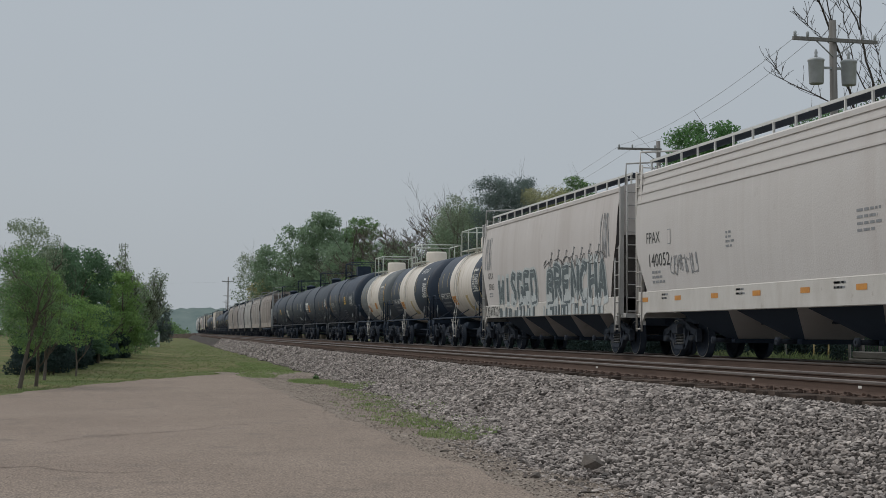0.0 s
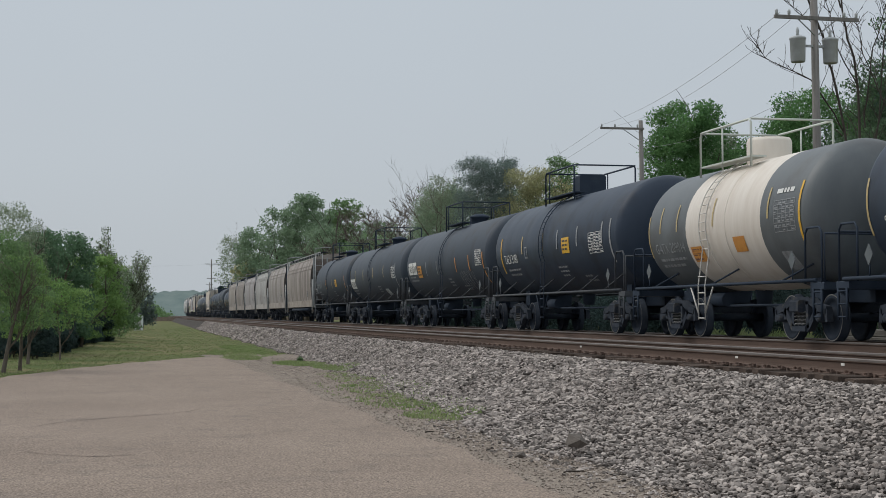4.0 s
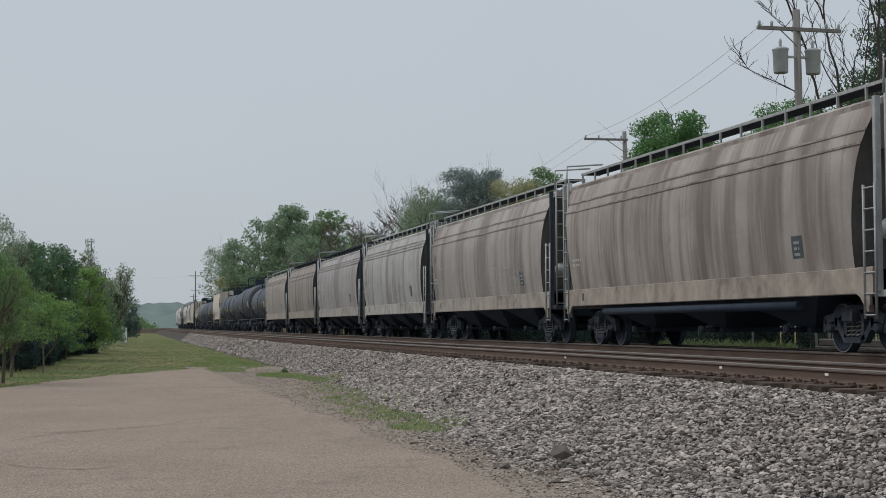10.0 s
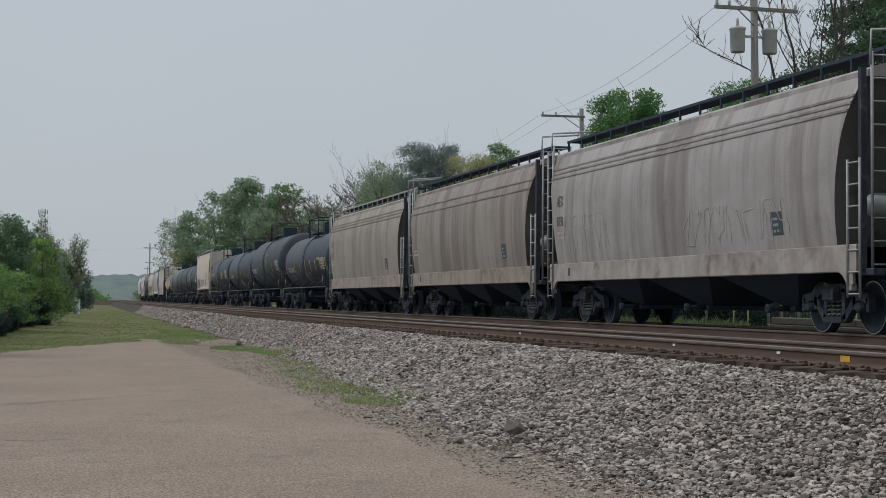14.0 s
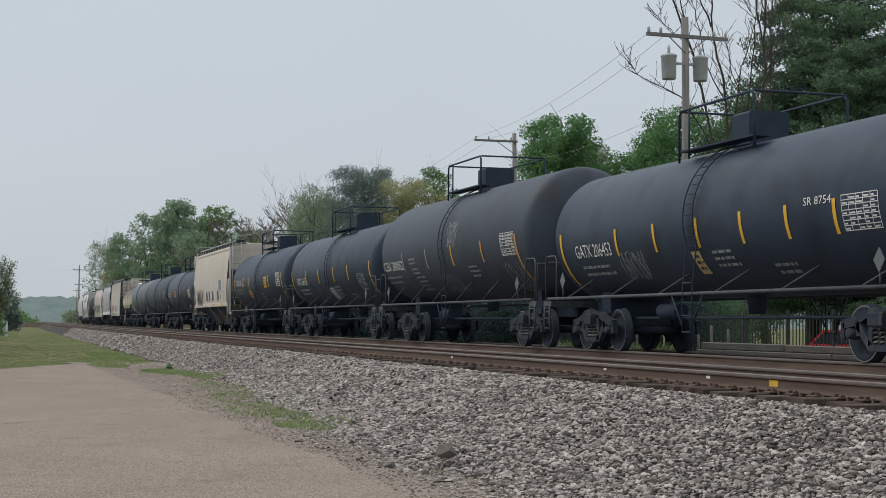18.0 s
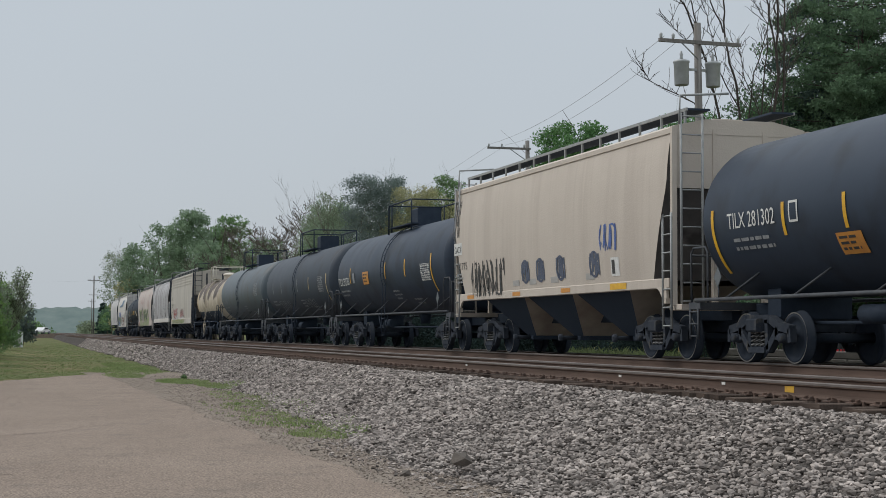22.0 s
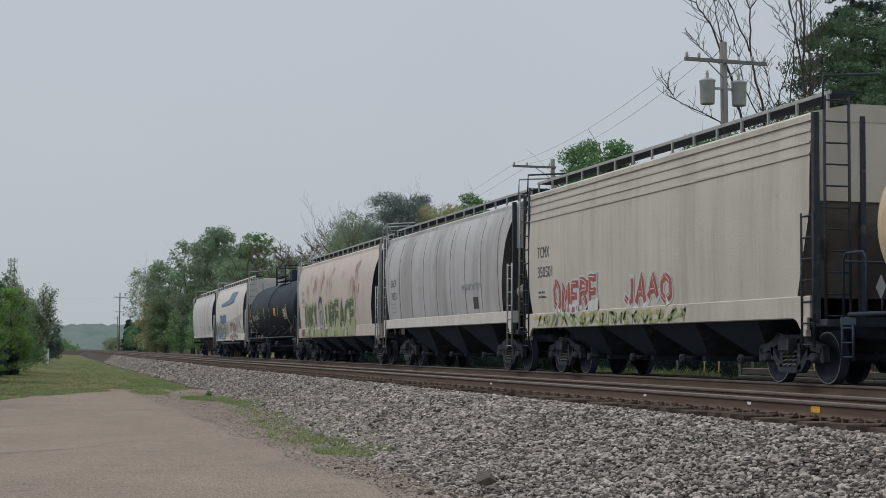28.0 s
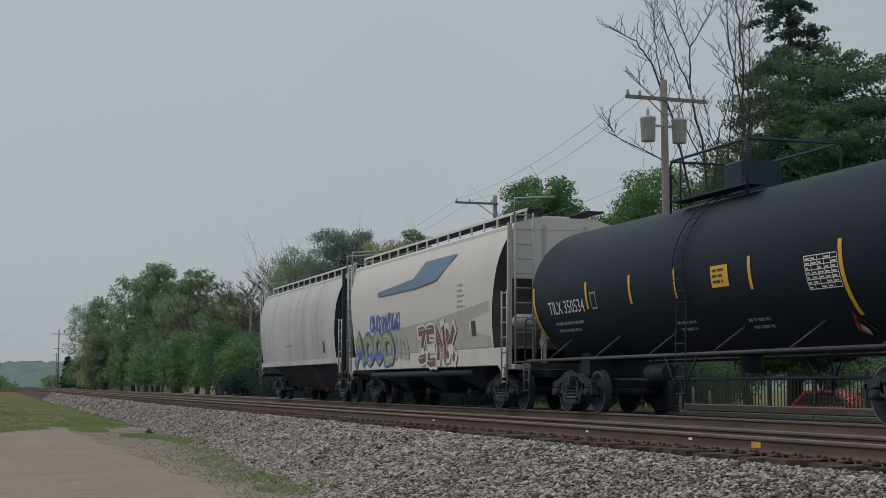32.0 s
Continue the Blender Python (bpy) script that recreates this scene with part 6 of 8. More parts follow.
scribble(dec, -5.75, 1.50, 2.85, 1.0, LETTER_BLACK, 31, 8, 0.055, "black sprayed tag")
scribble(dec, -7.4, 3.2, 0.6, 1.1, LETTER_BLACK, 35, 3, 0.035)
for k, u in enumerate((-1.24, -0.15, 1.24, 3.35)):
    ring = [(0.27 * math.cos(a), 0.27 * math.sin(a)) for a in spread(0, TAU, 20)]
    dec.put("graffiti", [(*stroke_flat(ring, 0.06), u, 2.05)], TAG_SLATE, "round blue sprayed tag", 0.008)
    scribble(dec, u - 0.26, 1.80, 0.5, 0.5, TAG_SLATE, 50 + k, 3, 0.075, "blue sprayed tag")
    dec.panel(u - 1.0 + 0.15 * k, 1.72, 0.5, 0.14, STRIPE_GREY, "faded stencil")
scribble(dec, 3.7, 2.30, 0.9, 0.6, TAG_BLUE, 60, 3, 0.05, "blue sprayed tag")
dec.panel(4.3, 1.75, 0.45, 0.4, LETTER_WHITE, "white stencil panel")
dec.panel(4.36, 1.80, 0.16, 0.3, LETTER_BLACK, "dark mark on the stencil panel", 0.01)
for u in (-6.2, -2.3, 1.2):
    dec.panel(u, 1.47, 0.6, 0.10, ORANGE, "orange reflector on the sill", name="reflector", nw=1)
dec.panel(4.2, 1.46, 0.9, 0.13, YELLOW, "bright yellow reflector on the sill", name="reflector", nw=1)

d, hl = black_tank(339.5, 355.7, "black tank car with yellow stripes and an orange placard", 1.52, 2.68, TANK_BLACK, "TILX 292701", (-7.2, -5.45, 2.3), stripes=(-5.2, 0.17, 2.80), ends=((-7.55, YELLOW), (5.95, YELLOW)), cards=((-3.16, 2.25, 0.86, 0.45, ORANGE),),
                   panel=(4.73, 5.74, 2.15, 2.65, True), seed=19, stripe_z=2.35)
d.panel(-4.8, 2.35, 0.3, 0.36, LETTER_GREY, "stencilled box", 0.006)
d, hl = black_tank(356.0, 372.4, "dull black tank car with faint worn stripes", 1.52, 2.70, TANK_FADED, "", (-6.5, -5.0, 2.2), stripes=((-5.6, LETTER_GREY), (-3.4, LETTER_GREY), (0.6, LETTER_GREY), (3.2, YELLOW_FADED)), ends=((6.9, YELLOW_FADED),), seed=21,
                   panel=(5.2, 6.2, 2.2, 2.8, False), tags=((-5.0, 1.6, 2.6, 0.4), (1.2, 1.6, 2.2, 0.4)), stripe_z=2.3)
d, hl = black_tank(372.8, 389.0, "weathered blue-grey tank car with streaked paint", 1.52, 2.70, TANK_GREY, "UTLX 21456", (-6.9, -5.1, 2.15), stripes=(), seed=23, letter=LETTER_GREY, ladder_y=0.7, dome=TANK_BLACK, panel=(5.0, 6.1, 2.4, 3.0, False))
rust_run = surf("rust_run", (0.155, 0.110, 0.085), (0.115, 0.105, 0.10), rough=0.7, scale=3, stretch=(1, 3, 0.4))
r3 = random.Random(9)
for c0, n, tone in ((-1.0, 9, TANK_BLACK), (-5.2, 5, TANK_BLACK), (3.0, 7, rust_run), (4.6, 5, rust_run), (6.6, 8, rust_run)):
    flats = [(*quad_flat(0, 0, r3.uniform(0.012, 0.05), r3.uniform(0.25, 1.0), 1, 7), c0 + r3.gauss(0, 0.28), r3.uniform(1.9, 2.9)) for _ in range(n)]
    tagged(d.put("stain", flats, tone, "thin dirty runs down the tank side", 0.006), kind="stuff")

# stained cream tank
car, dec, hl = tank_car("tank_car", 389.8, 402.6, 1.42, 2.54, [(0.9, TANK_CREAM), (1.0, surf("tank_end_tan", (0.55, 0.43, 0.27), (0.42, 0.31, 0.19), rough=0.6, scale=1.2))], "cream tank car with dark brown spills down its sides",
                        dict(rail=paint("railing_cream", (0.55, 0.52, 0.45)), ladder=TANK_CREAM, housing="manway", dome=TANK_WHITE, thin=True, rail_len=2.4, ladder_at=0.3, pipe=FRAME_BLACK, n_brace=3))
r2 = random.Random(5)
runs = []
for u0, u1 in ((-4.9, -0.6), (-0.1, 2.7), (3.0, 5.1)):
    u = u0
    while u < u1:
        du = r2.uniform(0.03, 0.09)
        ends = min((u - u0) / 0.35, (u1 - u) / 0.35, 1.0)
        z0 = 2.85 - 0.40 * math.sin(u * 1.9 + 0.6) * math.sin(u * 0.7) - r2.uniform(0, 0.32) * r2.random() + 0.5 * (1 - ends)
        runs.append((*quad_flat(0, 0, du + 0.006, 3.95 - z0, 1, 14), u, z0))
        u += du
tagged(dec.put("stain", runs, TAR_STAIN, "dark brown spill running down from the tank top", 0.005), kind="stuff")
for u in (-2.9, -0.35, 2.75, 5.0):
    dec.panel(u, 1.5, 0.10, 2.2, TANK_WHITE, "pale tank band", 0.012, "tank_band", 10)
dec.text("GATX", -4.9, 1.75, 0.25, LETTER_BLACK)

dec.panel(-hl + 1.2, 1.135, 2 * hl - 2.4, 0.72, FRAME_BLACK, "black band along the lower belly", 0.004, "belly_coat", 6)

# tail hoppers
W_CREAM = hopper_paint("hopper_cream", (0.52, 0.47, 0.395), (0.36, 0.32, 0.275), 0.40)
car, dec, hl = hopper("covered_hopper", 403.0, 418.9, W_CREAM, W_CREAM, "cream covered hopper car with red graffiti", dict(eave=4.56, bays=4, bulge=0.05, creases=(3.9, 4.1, 4.3), cut=2.9, taper=0.36, panel=3.1, board=GREY_STEEL, end=END_SHADE, frame=TRUCK_IRON, rail=TRUCK_IRON,
        bay_mat=TRUCK_IRON, sill=(1.12, 1.50)))
dec.text("TCMX", -6.55, 2.90, 0.40, LETTER_BLACK, span=0.9)
dec.text("350501", -6.55, 2.40, 0.40, LETTER_BLACK, span=1.1)
dec.bars(-6.5, 2.0, 2, LETTER_BLACK, 0.7, 0.05, 0.12, 3)
graffiti(dec, -5.4, 1.45, 3.1, 0.85, "OMERE", TAG_RED, TAG_PALE, 15, light=TAG_WHITE)
graffiti(dec, -0.75, 1.50, 2.6, 0.75, "JAAO", TAG_RED, TAG_PALE, 16, light=TAG_WHITE)
scribble(dec, -6.6, 1.16, 9.0, 0.28, TAG_GREEN, 46, 14, 0.07, "green sprayed edge")
for u in (-6.9, -3.4, 0.2):
    dec.panel(u, 1.34, 1.3, 0.08, YELLOW_FADED, "yellow reflector on the sill", name="reflector", nw=1)
W_GREY = hopper_paint("hopper_grey", (0.46, 0.44, 0.43), (0.27, 0.25, 0.24), 0.45, blotch=0.6)
car, dec, hl = hopper("covered_hopper", 419.3, 435.2, W_GREY, SILL_WHITE, "light grey ribbed covered hopper car with a rusty sill", dict(eave=4.52, bays=3, bulge=0.12, ribs=9, rib_mat=surf("rusty_seam", (0.14, 0.115, 0.10), (0.24, 0.21, 0.19), rough=0.8, scale=2, c3=(0.20, 0.09, 0.06), spot=1.2), rib=0.017, inset=0.25, curve=0.9, board=GREY_STEEL, panel=3.3, end=END_SHADE, frame=TRUCK_IRON, rail=GREY_STEEL, sill=(1.30, 1.62),
        bay_mat=TRUCK_IRON))
dec.text("GACX", -6.22, 2.75, 0.36, LETTER_BLACK, span=0.8)
dec.text("7633", -6.18, 2.30, 0.36, LETTER_BLACK, span=0.75)
dec.bars(-6.15, 2.12, 3, LETTER_GREY, 0.9, 0.05, 0.14, 4)
dec.panel(4.04, 1.75, 0.5, 0.34, LETTER_BLACK, "dark stencil panel")
scribble(dec, 2.9, 2.3, 2.0, 0.2, LETTER_GREY, 4, 5, 0.03)
W_PINK = hopper_paint("hopper_pinkish", (0.55, 0.465, 0.41), (0.43, 0.35, 0.31), 0.35, rust=(0.30, 0.12, 0.10), blotch=0.3)
car, dec, hl = hopper("covered_hopper", 435.5, 453.7, W_PINK, W_PINK, "pinkish-white covered hopper car with large green graffiti", dict(eave=4.45, bays=4, bulge=0.12, curve=1.25, inset=0.12, board=GREY_STEEL, end=TRUCK_IRON, frame=STRIPE_GREY, rail=GREY_STEEL, sill=(1.08, 1.52)))
dec.text("TILX", -7.15, 3.05, 0.26, LETTER_BLACK)
dec.text("56924", -7.1, 2.68, 0.28, LETTER_BLACK)
dec.bars(-7.0, 2.48, 1, TAG_BROWN, 0.7, 0.06, 0.13, 4)
graffiti(dec, -6.7, 1.40, 3.3, 1.25, "INKY", TAG_DEEPGREEN, TAG_FADEGREEN, 25, light=TAG_FADEGREEN, thick=0.52)
mask = [(0.62 * math.cos(a) * (1 - 0.22 * math.sin(a)), 0.68 * math.sin(a)) for a in spread(0, TAU, 22)[:-1]]
dec.put("graffiti", [(*fan_flat(mask), -2.4, 1.95)], TAG_GREYISH, "mottled pale sprayed mask-like shape", 0.020)
dec.put("graffiti", [(*stroke_flat([(-0.40, 0.35), (-0.36, 0.62), (-0.16, 0.84), (0.10, 0.80), (0.20, 0.60)], 0.22), -2.4, 1.95)], TAG_DARK, "dark sprayed hood shape", 0.024)
dec.put("graffiti", [(*stroke_flat([(0.22 * math.cos(a) + 0.12, 0.30 * math.sin(a)) for a in spread(0, TAU, 16)], 0.05), -2.4, 1.92), (*stroke_flat([(-0.35, -0.42), (0.0, -0.52), (0.35, -0.38)], 0.08), -2.4, 1.95),
                     (*stroke_flat([(-0.30, 0.25), (-0.22, -0.05), (-0.34, -0.3)], 0.06), -2.4, 1.95)], TAG_SLATE, "dark sprayed rings and lines", 0.024)
graffiti(dec, -1.4, 1.40, 6.2, 1.25, "UREACE", TAG_DEEPGREEN, TAG_FADEGREEN, 28, light=TAG_FADEGREEN, thick=0.52)
drip = random.Random(4)
tagged(dec.put("graffiti", [(*quad_flat(0, 0, drip.uniform(0.30, 0.55), drip.uniform(0.22, 0.41), 1, 1), -6.7 + 0.38 * k + drip.uniform(-0.12, 0.12), 1.11) for k in range(30)], TAG_FADEGREEN, "faded green paint drips on the sill", 0.012), kind="stuff")
smears = []
for k in range(22):
    cu, cw = drip.uniform(-6.6, 5.5), drip.uniform(2.75, 3.75)
    for q in range(drip.randint(2, 7)):
        smears.append((*stroke_flat([(0, 0), (drip.uniform(-0.05, 0.05), 0.12), (drip.uniform(-0.07, 0.07), drip.uniform(0.2, 0.42))], drip.uniform(0.02, 0.06)), cu + drip.gauss(0, 0.20), cw + drip.gauss(0, 0.14)))
tagged(dec.put("graffiti", smears, TAG_PINK, "clusters of reddish paint smears on the side", 0.012), kind="stuff")
scribble(dec, -7.6, 1.12, 0.9, 0.36, TAG_RED, 45, 4, 0.05)
splash = [(*stroke_flat([(0, 0), (drip.uniform(-0.05, 0.05), 0.15), (drip.uniform(-0.08, 0.08), drip.uniform(0.25, 0.6))], drip.uniform(0.02, 0.05)), drip.gauss(4.5, 0.35), drip.uniform(1.9, 2.9)) for k in range(34)]
tagged(dec.put("graffiti", splash, TAG_PINK, "pinkish-red paint splash on the side", 0.008), kind="stuff")
d, hl = black_tank(454.1, 471.0, "glossy black tank car with yellow stripes and yellow placard", 1.53, 2.68, TANK_NAVY, "TILX 350534", (-6.75, -4.7, 2.18), stripes=(-4.5, -2.28, -0.27, 2.62), ends=((-7.6, YELLOW), (5.45, YELLOW)), cards=((1.22, 2.32, 0.64, 0.38, YELLOW),),
                   panel=(4.4, 5.35, 2.1, 2.62, True), seed=29, stripe_z=2.22, bars=((-0.7, 1.75, 2), (2.0, 1.7, 2)))
d.panel(-4.3, 2.2, 0.3, 0.36, LETTER_GREY, "stencilled box", 0.006)
d.panel(-4.26, 2.24, 0.22, 0.28, TANK_NAVY, "stencilled box", 0.009)
d.put("placard", [([(0, -0.26), (0.24, 0), (0, 0.26), (-0.24, 0)], [(0, 1, 2, 3)], 5.25, 1.48)], RED, "red diamond hazard placard", 0.02)
d.put("placard", [([(0, -0.09), (0.09, 0), (0, 0.09), (-0.09, 0)], [(0, 1, 2, 3)], 5.25, 1.48)], LETTER_WHITE, "white centre of the hazard placard", 0.03)
car, dec, hl = hopper("covered_hopper", 471.6, 488.2, W_CLEAN, SILL_WHITE, "white covered hopper car with blue stripe and colourful graffiti", dict(eave=4.52, bays=3, bulge=0.14, curve=0.9, panel=3.2, board=RIM_BOARD, end=END_SHADE, frame=STRIPE_GREY, rail=GREY_STEEL, pipe=True,
                                                                   sill=(1.08, 1.52)))
dec.put("stripe", [([(-4.3, 0), (-0.4, 0.18), (0.5, 0.62), (3.5, 0.62), (1.9, -0.02), (-0.2, -0.12), (-4.3, -0.14)], [(0, 1, 5, 6), (1, 2, 3, 4), (1, 4, 5)], 0.5, 3.50)], STRIPE_BLUE, "blue arrow stripe", 0.035)
dec.put("stripe", [([(-6.9, -0.1), (2.0, 0.2), (6.85, 0.5), (6.85, -0.65), (-6.9, -0.65)], [(0, 1, 4), (1, 2, 3, 4)], 0.0, 2.20)], STRIPE_GREY, "faded grey lower band", 0.012)
graffiti(dec, -6.85, 1.16, 4.8, 1.15, "AOOD", TAG_GREEN, TAG_BLUE, 33, light=TAG_PALE, lift=0.03)
scribble(dec, -4.8, 2.25, 3.4, 0.55, TAG_BLUE, 34, 9, 0.08, "blue sprayed splash")
graffiti(dec, 0.5, 1.12, 3.6, 1.15, "ZENK", TAG_BROWN, TAG_WHITE, 35, light=TAG_PALE, lift=0.03)
scribble(dec, -hl + 5.9, 1.3, 1.8, 0.8, STRIPE_GREY, 36, 4, 0.06)
dec.panel(hl - 2.9, 1.85, 0.35, 0.4, LETTER_BLACK, "dark stencil panel")
dec.bars(hl - 4.0, 3.2, 6, LETTER_GREY, 0.7, 0.05, 0.14, 4)
W_LAST = hopper_paint("hopper_last", (0.53, 0.505, 0.485), (0.36, 0.335, 0.315), 0.40, blotch=0.3)
car, dec, hl = hopper("covered_hopper", 488.6, 504.6, W_LAST, W_LAST, "plain grey-white covered hopper car at the train's tail", dict(eave=4.45, bays=3, bulge=0.16, curve=0.7, board=RIM_BOARD, end=TRUCK_IRON, frame=TRUCK_IRON, rail=GREY_STEEL, sill=(1.36, 1.56),
                                                                   bay_mat=surf("bay_rust", (0.22, 0.16, 0.125), (0.30, 0.24, 0.20), rough=0.8, scale=1.5)))
dec.bars(-hl + 0.9, 2.6, 3, LETTER_GREY, 0.5, 0.08, 0.3, 4)
dec.bars(-1.6, 2.1, 1, LETTER_GREY, 1.4, 0.08, 0.3, 5)
dec.panel(hl - 3.0, 1.75, 0.3, 0.42, LETTER_BLACK, "dark stencil panel")

# ---- trees ----
def leaf_cloud(centres, radii, n, size, seed, flat=0.75, shell=0.55):
    """Small leaves round many centres: thick at the outside, with gaps between the clumps."""
    r = np.random.default_rng(seed)
    k = r.choice(len(centres), n, p=np.array(radii) ** 2 / np.sum(np.array(radii) ** 2))
    d = r.normal(0, 1, (n, 3))
    d /= np.linalg.norm(d, axis=1)[:, None]
    rad = np.array(radii)[k] * (shell + (1 - shell) * r.uniform(0, 1, n) ** 0.5) * r.uniform(0.7, 1.03, n)
    c = np.array(centres)[k] + d * rad[:, None] * [1, 1, flat]
    a = r.normal(0, 1, (n, 3))
    a /= np.linalg.norm(a, axis=1)[:, None]
    b = np.cross(a, r.normal(0, 1, (n, 3)))
    b /= np.linalg.norm(b, axis=1)[:, None]
    s = size * r.uniform(0.55, 1.35, n)[:, None]
    v = np.stack([c - a * s, c - b * s * 0.75 + a * s * 0.3, c + a * s + b * s * 0.45], 1).reshape(-1, 3)
    return v, 3 * np.arange(n)[:, None] + [0, 1, 2]


def limbs(seed, height, spreadr, start=0.35, levels=3, count=5, trunk=0.2, up=0.55, stems=1):
    """A branching skeleton: list of (points, radii), and the twig ends."""
    r = random.Random(seed)
    out, tips = [], []

    def grow(p, d, length, rad, level):
        pts, rads = [p], [rad]
        n = 4
        for i in range(n):
            d = (d + Vector((r.uniform(-0.22, 0.22), r.uniform(-0.22, 0.22), r.uniform(-0.05, 0.16)))).normalized()
            p = p + d * length / n
            pts.append(p)
            rads.append(rad * (1 - 0.62 * (i + 1) / n))
        out.append((pts, rads))
        if level >= levels:
            tips.append(pts[-1])
            tips.append(pts[2])
            return
        for j in range(count):
            q = pts[1 + (j % n)] if level else pts[max(1, int(n * (start + (1 - start) * (j + 0.7) / count)))]
            a = TAU * (j / count + r.uniform(-0.1, 0.1))
            side = Vector((math.cos(a), math.sin(a), 0)) * spreadr
            nd = (d * up + side * r.uniform(0.6, 1.0) + Vector((0, 0, 0.25 * up))).normalized()
            grow(q, nd, length * r.uniform(0.45, 0.65), max(rads[1 + (j % n)] * 0.6, 0.008), level + 1)

    for k in range(stems):
        lean = Vector((r.uniform(-0.25, 0.25), r.uniform(-0.25, 0.25), 1)).normalized() if stems > 1 else Vector((r.uniform(-0.05, 0.05), r.uniform(-0.05, 0.05), 1)).normalized()
        grow(Vector((0.12 * k, 0.05 * k, 0)), lean, height * (0.62 if levels > 1 else 0.9), trunk, 0)
    return out, tips


def tree(x, y, z, height, width, mat, label, seed, dense=1.0, base=0.25, levels=2, clump=0.17, flat=0.8, trunk=None, bark=BARK, name="tree", group="trees", count=5, centre=0.45, fine=1.0, fill=1.0, dome=2.0):
    """A broadleaf tree: tapered trunk and limbs, and a crown of many leaf clumps with small leaves."""
    t = thing(name, label, "tree", at=pose(x, y, z), group=group)
    r = np.random.default_rng(seed)
    sk, tips = limbs(seed, height, 0.55, levels=levels, count=count, trunk=trunk or height * 0.02)
    s = Shape()
    for pts, rads in sk:
        s.tube(pts, rads, 6 if rads[0] > 0.05 else 4, cap=False)
    part("trunk", s, bark, t)
    width *= 1.22
    cs, rs = [], []
    for k in range(int(2.3 * fill / clump ** 2)):
        a, h = r.uniform(0, TAU), r.uniform(0, 1)
        rad = width * clump * r.uniform(0.65, 1.2)
        rr = max(width / 2 - rad, 0.1) * math.sqrt(max(1 - abs((h - centre) / (0.60 if h > centre else 0.85)) ** dome, 0.02)) * r.uniform(0, 1) ** 0.42 * r.uniform(0.88, 1.1)
        lo, hi = base * height + rad * flat * 0.8, height - rad * flat * r.uniform(0.75, 1.05)
        cs.append((rr * math.cos(a), rr * math.sin(a), lo + (hi - lo) * h))
        rs.append(rad)
    fine = fine if dense > 0.5 else fine * 0.72
    size = max(0.045, 0.00096 * math.hypot(x, y)) * fine
    n = int(dense * 2.7 * width * height * (1 - base) * 0.78 / (0.62 * size * size))
    v, f = leaf_cloud(cs, rs, n, size, seed, flat, 0.3)
    part("crown", fast_mesh("crown", v, f), mat, t)
    return t


def bare_tree(x, y, z, height, label, seed, count=4, levels=4, stems=1, spreadr=0.55, trunk=0.13, bark=BARK_DARK, buds=None, up=0.9, thick=1.0):
    t = thing("bare_tree", label, "tree", at=pose(x, y, z), group="bare trees")
    sk, tips = limbs(seed, height, spreadr, levels=levels, count=count, trunk=trunk, up=up, stems=stems, start=0.2)
    for group in range(stems):
        s = Shape()
        for pts, rads in sk[group * len(sk) // stems:(group + 1) * len(sk) // stems]:
            s.tube(pts, [max(q, 0.012 * thick) for q in rads], 5 if rads[0] > 0.06 else 3, cap=False)
        part("limb", s, bark, t)
    if buds:
        v, f = leaf_cloud([tuple(p) for p in tips], [height * 0.05] * len(tips), int(len(tips) * 6), 0.07 * thick, seed)
        tagged(part("bud_spray", fast_mesh("bud_spray", v, f), buds, t), kind="stuff")
    return t


def conifer(x, y, z, height, width, label, seed, mat=NEEDLE, layers=22, name="spruce", open_=False, leaf_size=0.09, dense=60, low=0.12):
    """A conifer: straight stem, whorls of drooping boughs carrying needle sprays."""
    t = thing(name, label, "tree", at=pose(x, y, z), group="conifers")
    r = random.Random(seed)
    s = Shape().tube([(0, 0, 0), (0.1, 0, height * 0.5), (0, 0, height)], [height * 0.018, height * 0.011, 0.02], 7, cap=False)
    cs, rs = [], []
    for k in range(layers):
        h = low + (0.98 - low) * k / layers
        reach = width / 2 * ((1 - h) ** 0.62 if not open_ else (0.35 + 0.65 * math.sin(math.pi * min(0.25 + 0.72 * h, 1)))) + 0.15
        for j in range(6):
            a = TAU * (j / 6 + 0.37 * k) + r.uniform(-0.4, 0.4)
            hj = h + r.uniform(-0.02, 0.02)
            q = reach * r.uniform(0.4, 1.2)
            droop = -0.28 * q if not open_ else 0.10 * q
            end = Vector((q * math.cos(a), q * math.sin(a), height * hj + droop))
            mid = Vector((0.5 * q * math.cos(a), 0.5 * q * math.sin(a), height * hj + droop * 0.2))
            s.tube([(0, 0, height * h), mid, end], [0.035, 0.025, 0.008], 4, cap=False)
            for i in range(5):
                p = mid.lerp(end, i / 4) if i > 0 else Vector((0.28 * q * math.cos(a), 0.28 * q * math.sin(a), height * h))
                cs.append((p.x, p.y, p.z - (0.05 if not open_ else -0.05)))
                rs.append(max(0.24, 0.20 * q + 0.12) * r.uniform(0.7, 1.2))
    part("trunk", s, BARK_DARK, t)
    n = int(len(cs) * dense)
    v, f = leaf_cloud(cs, rs, n, leaf_size, seed, 0.5, 0.15)
    part("needles", fast_mesh("needles", v, f), mat, t)
    return t


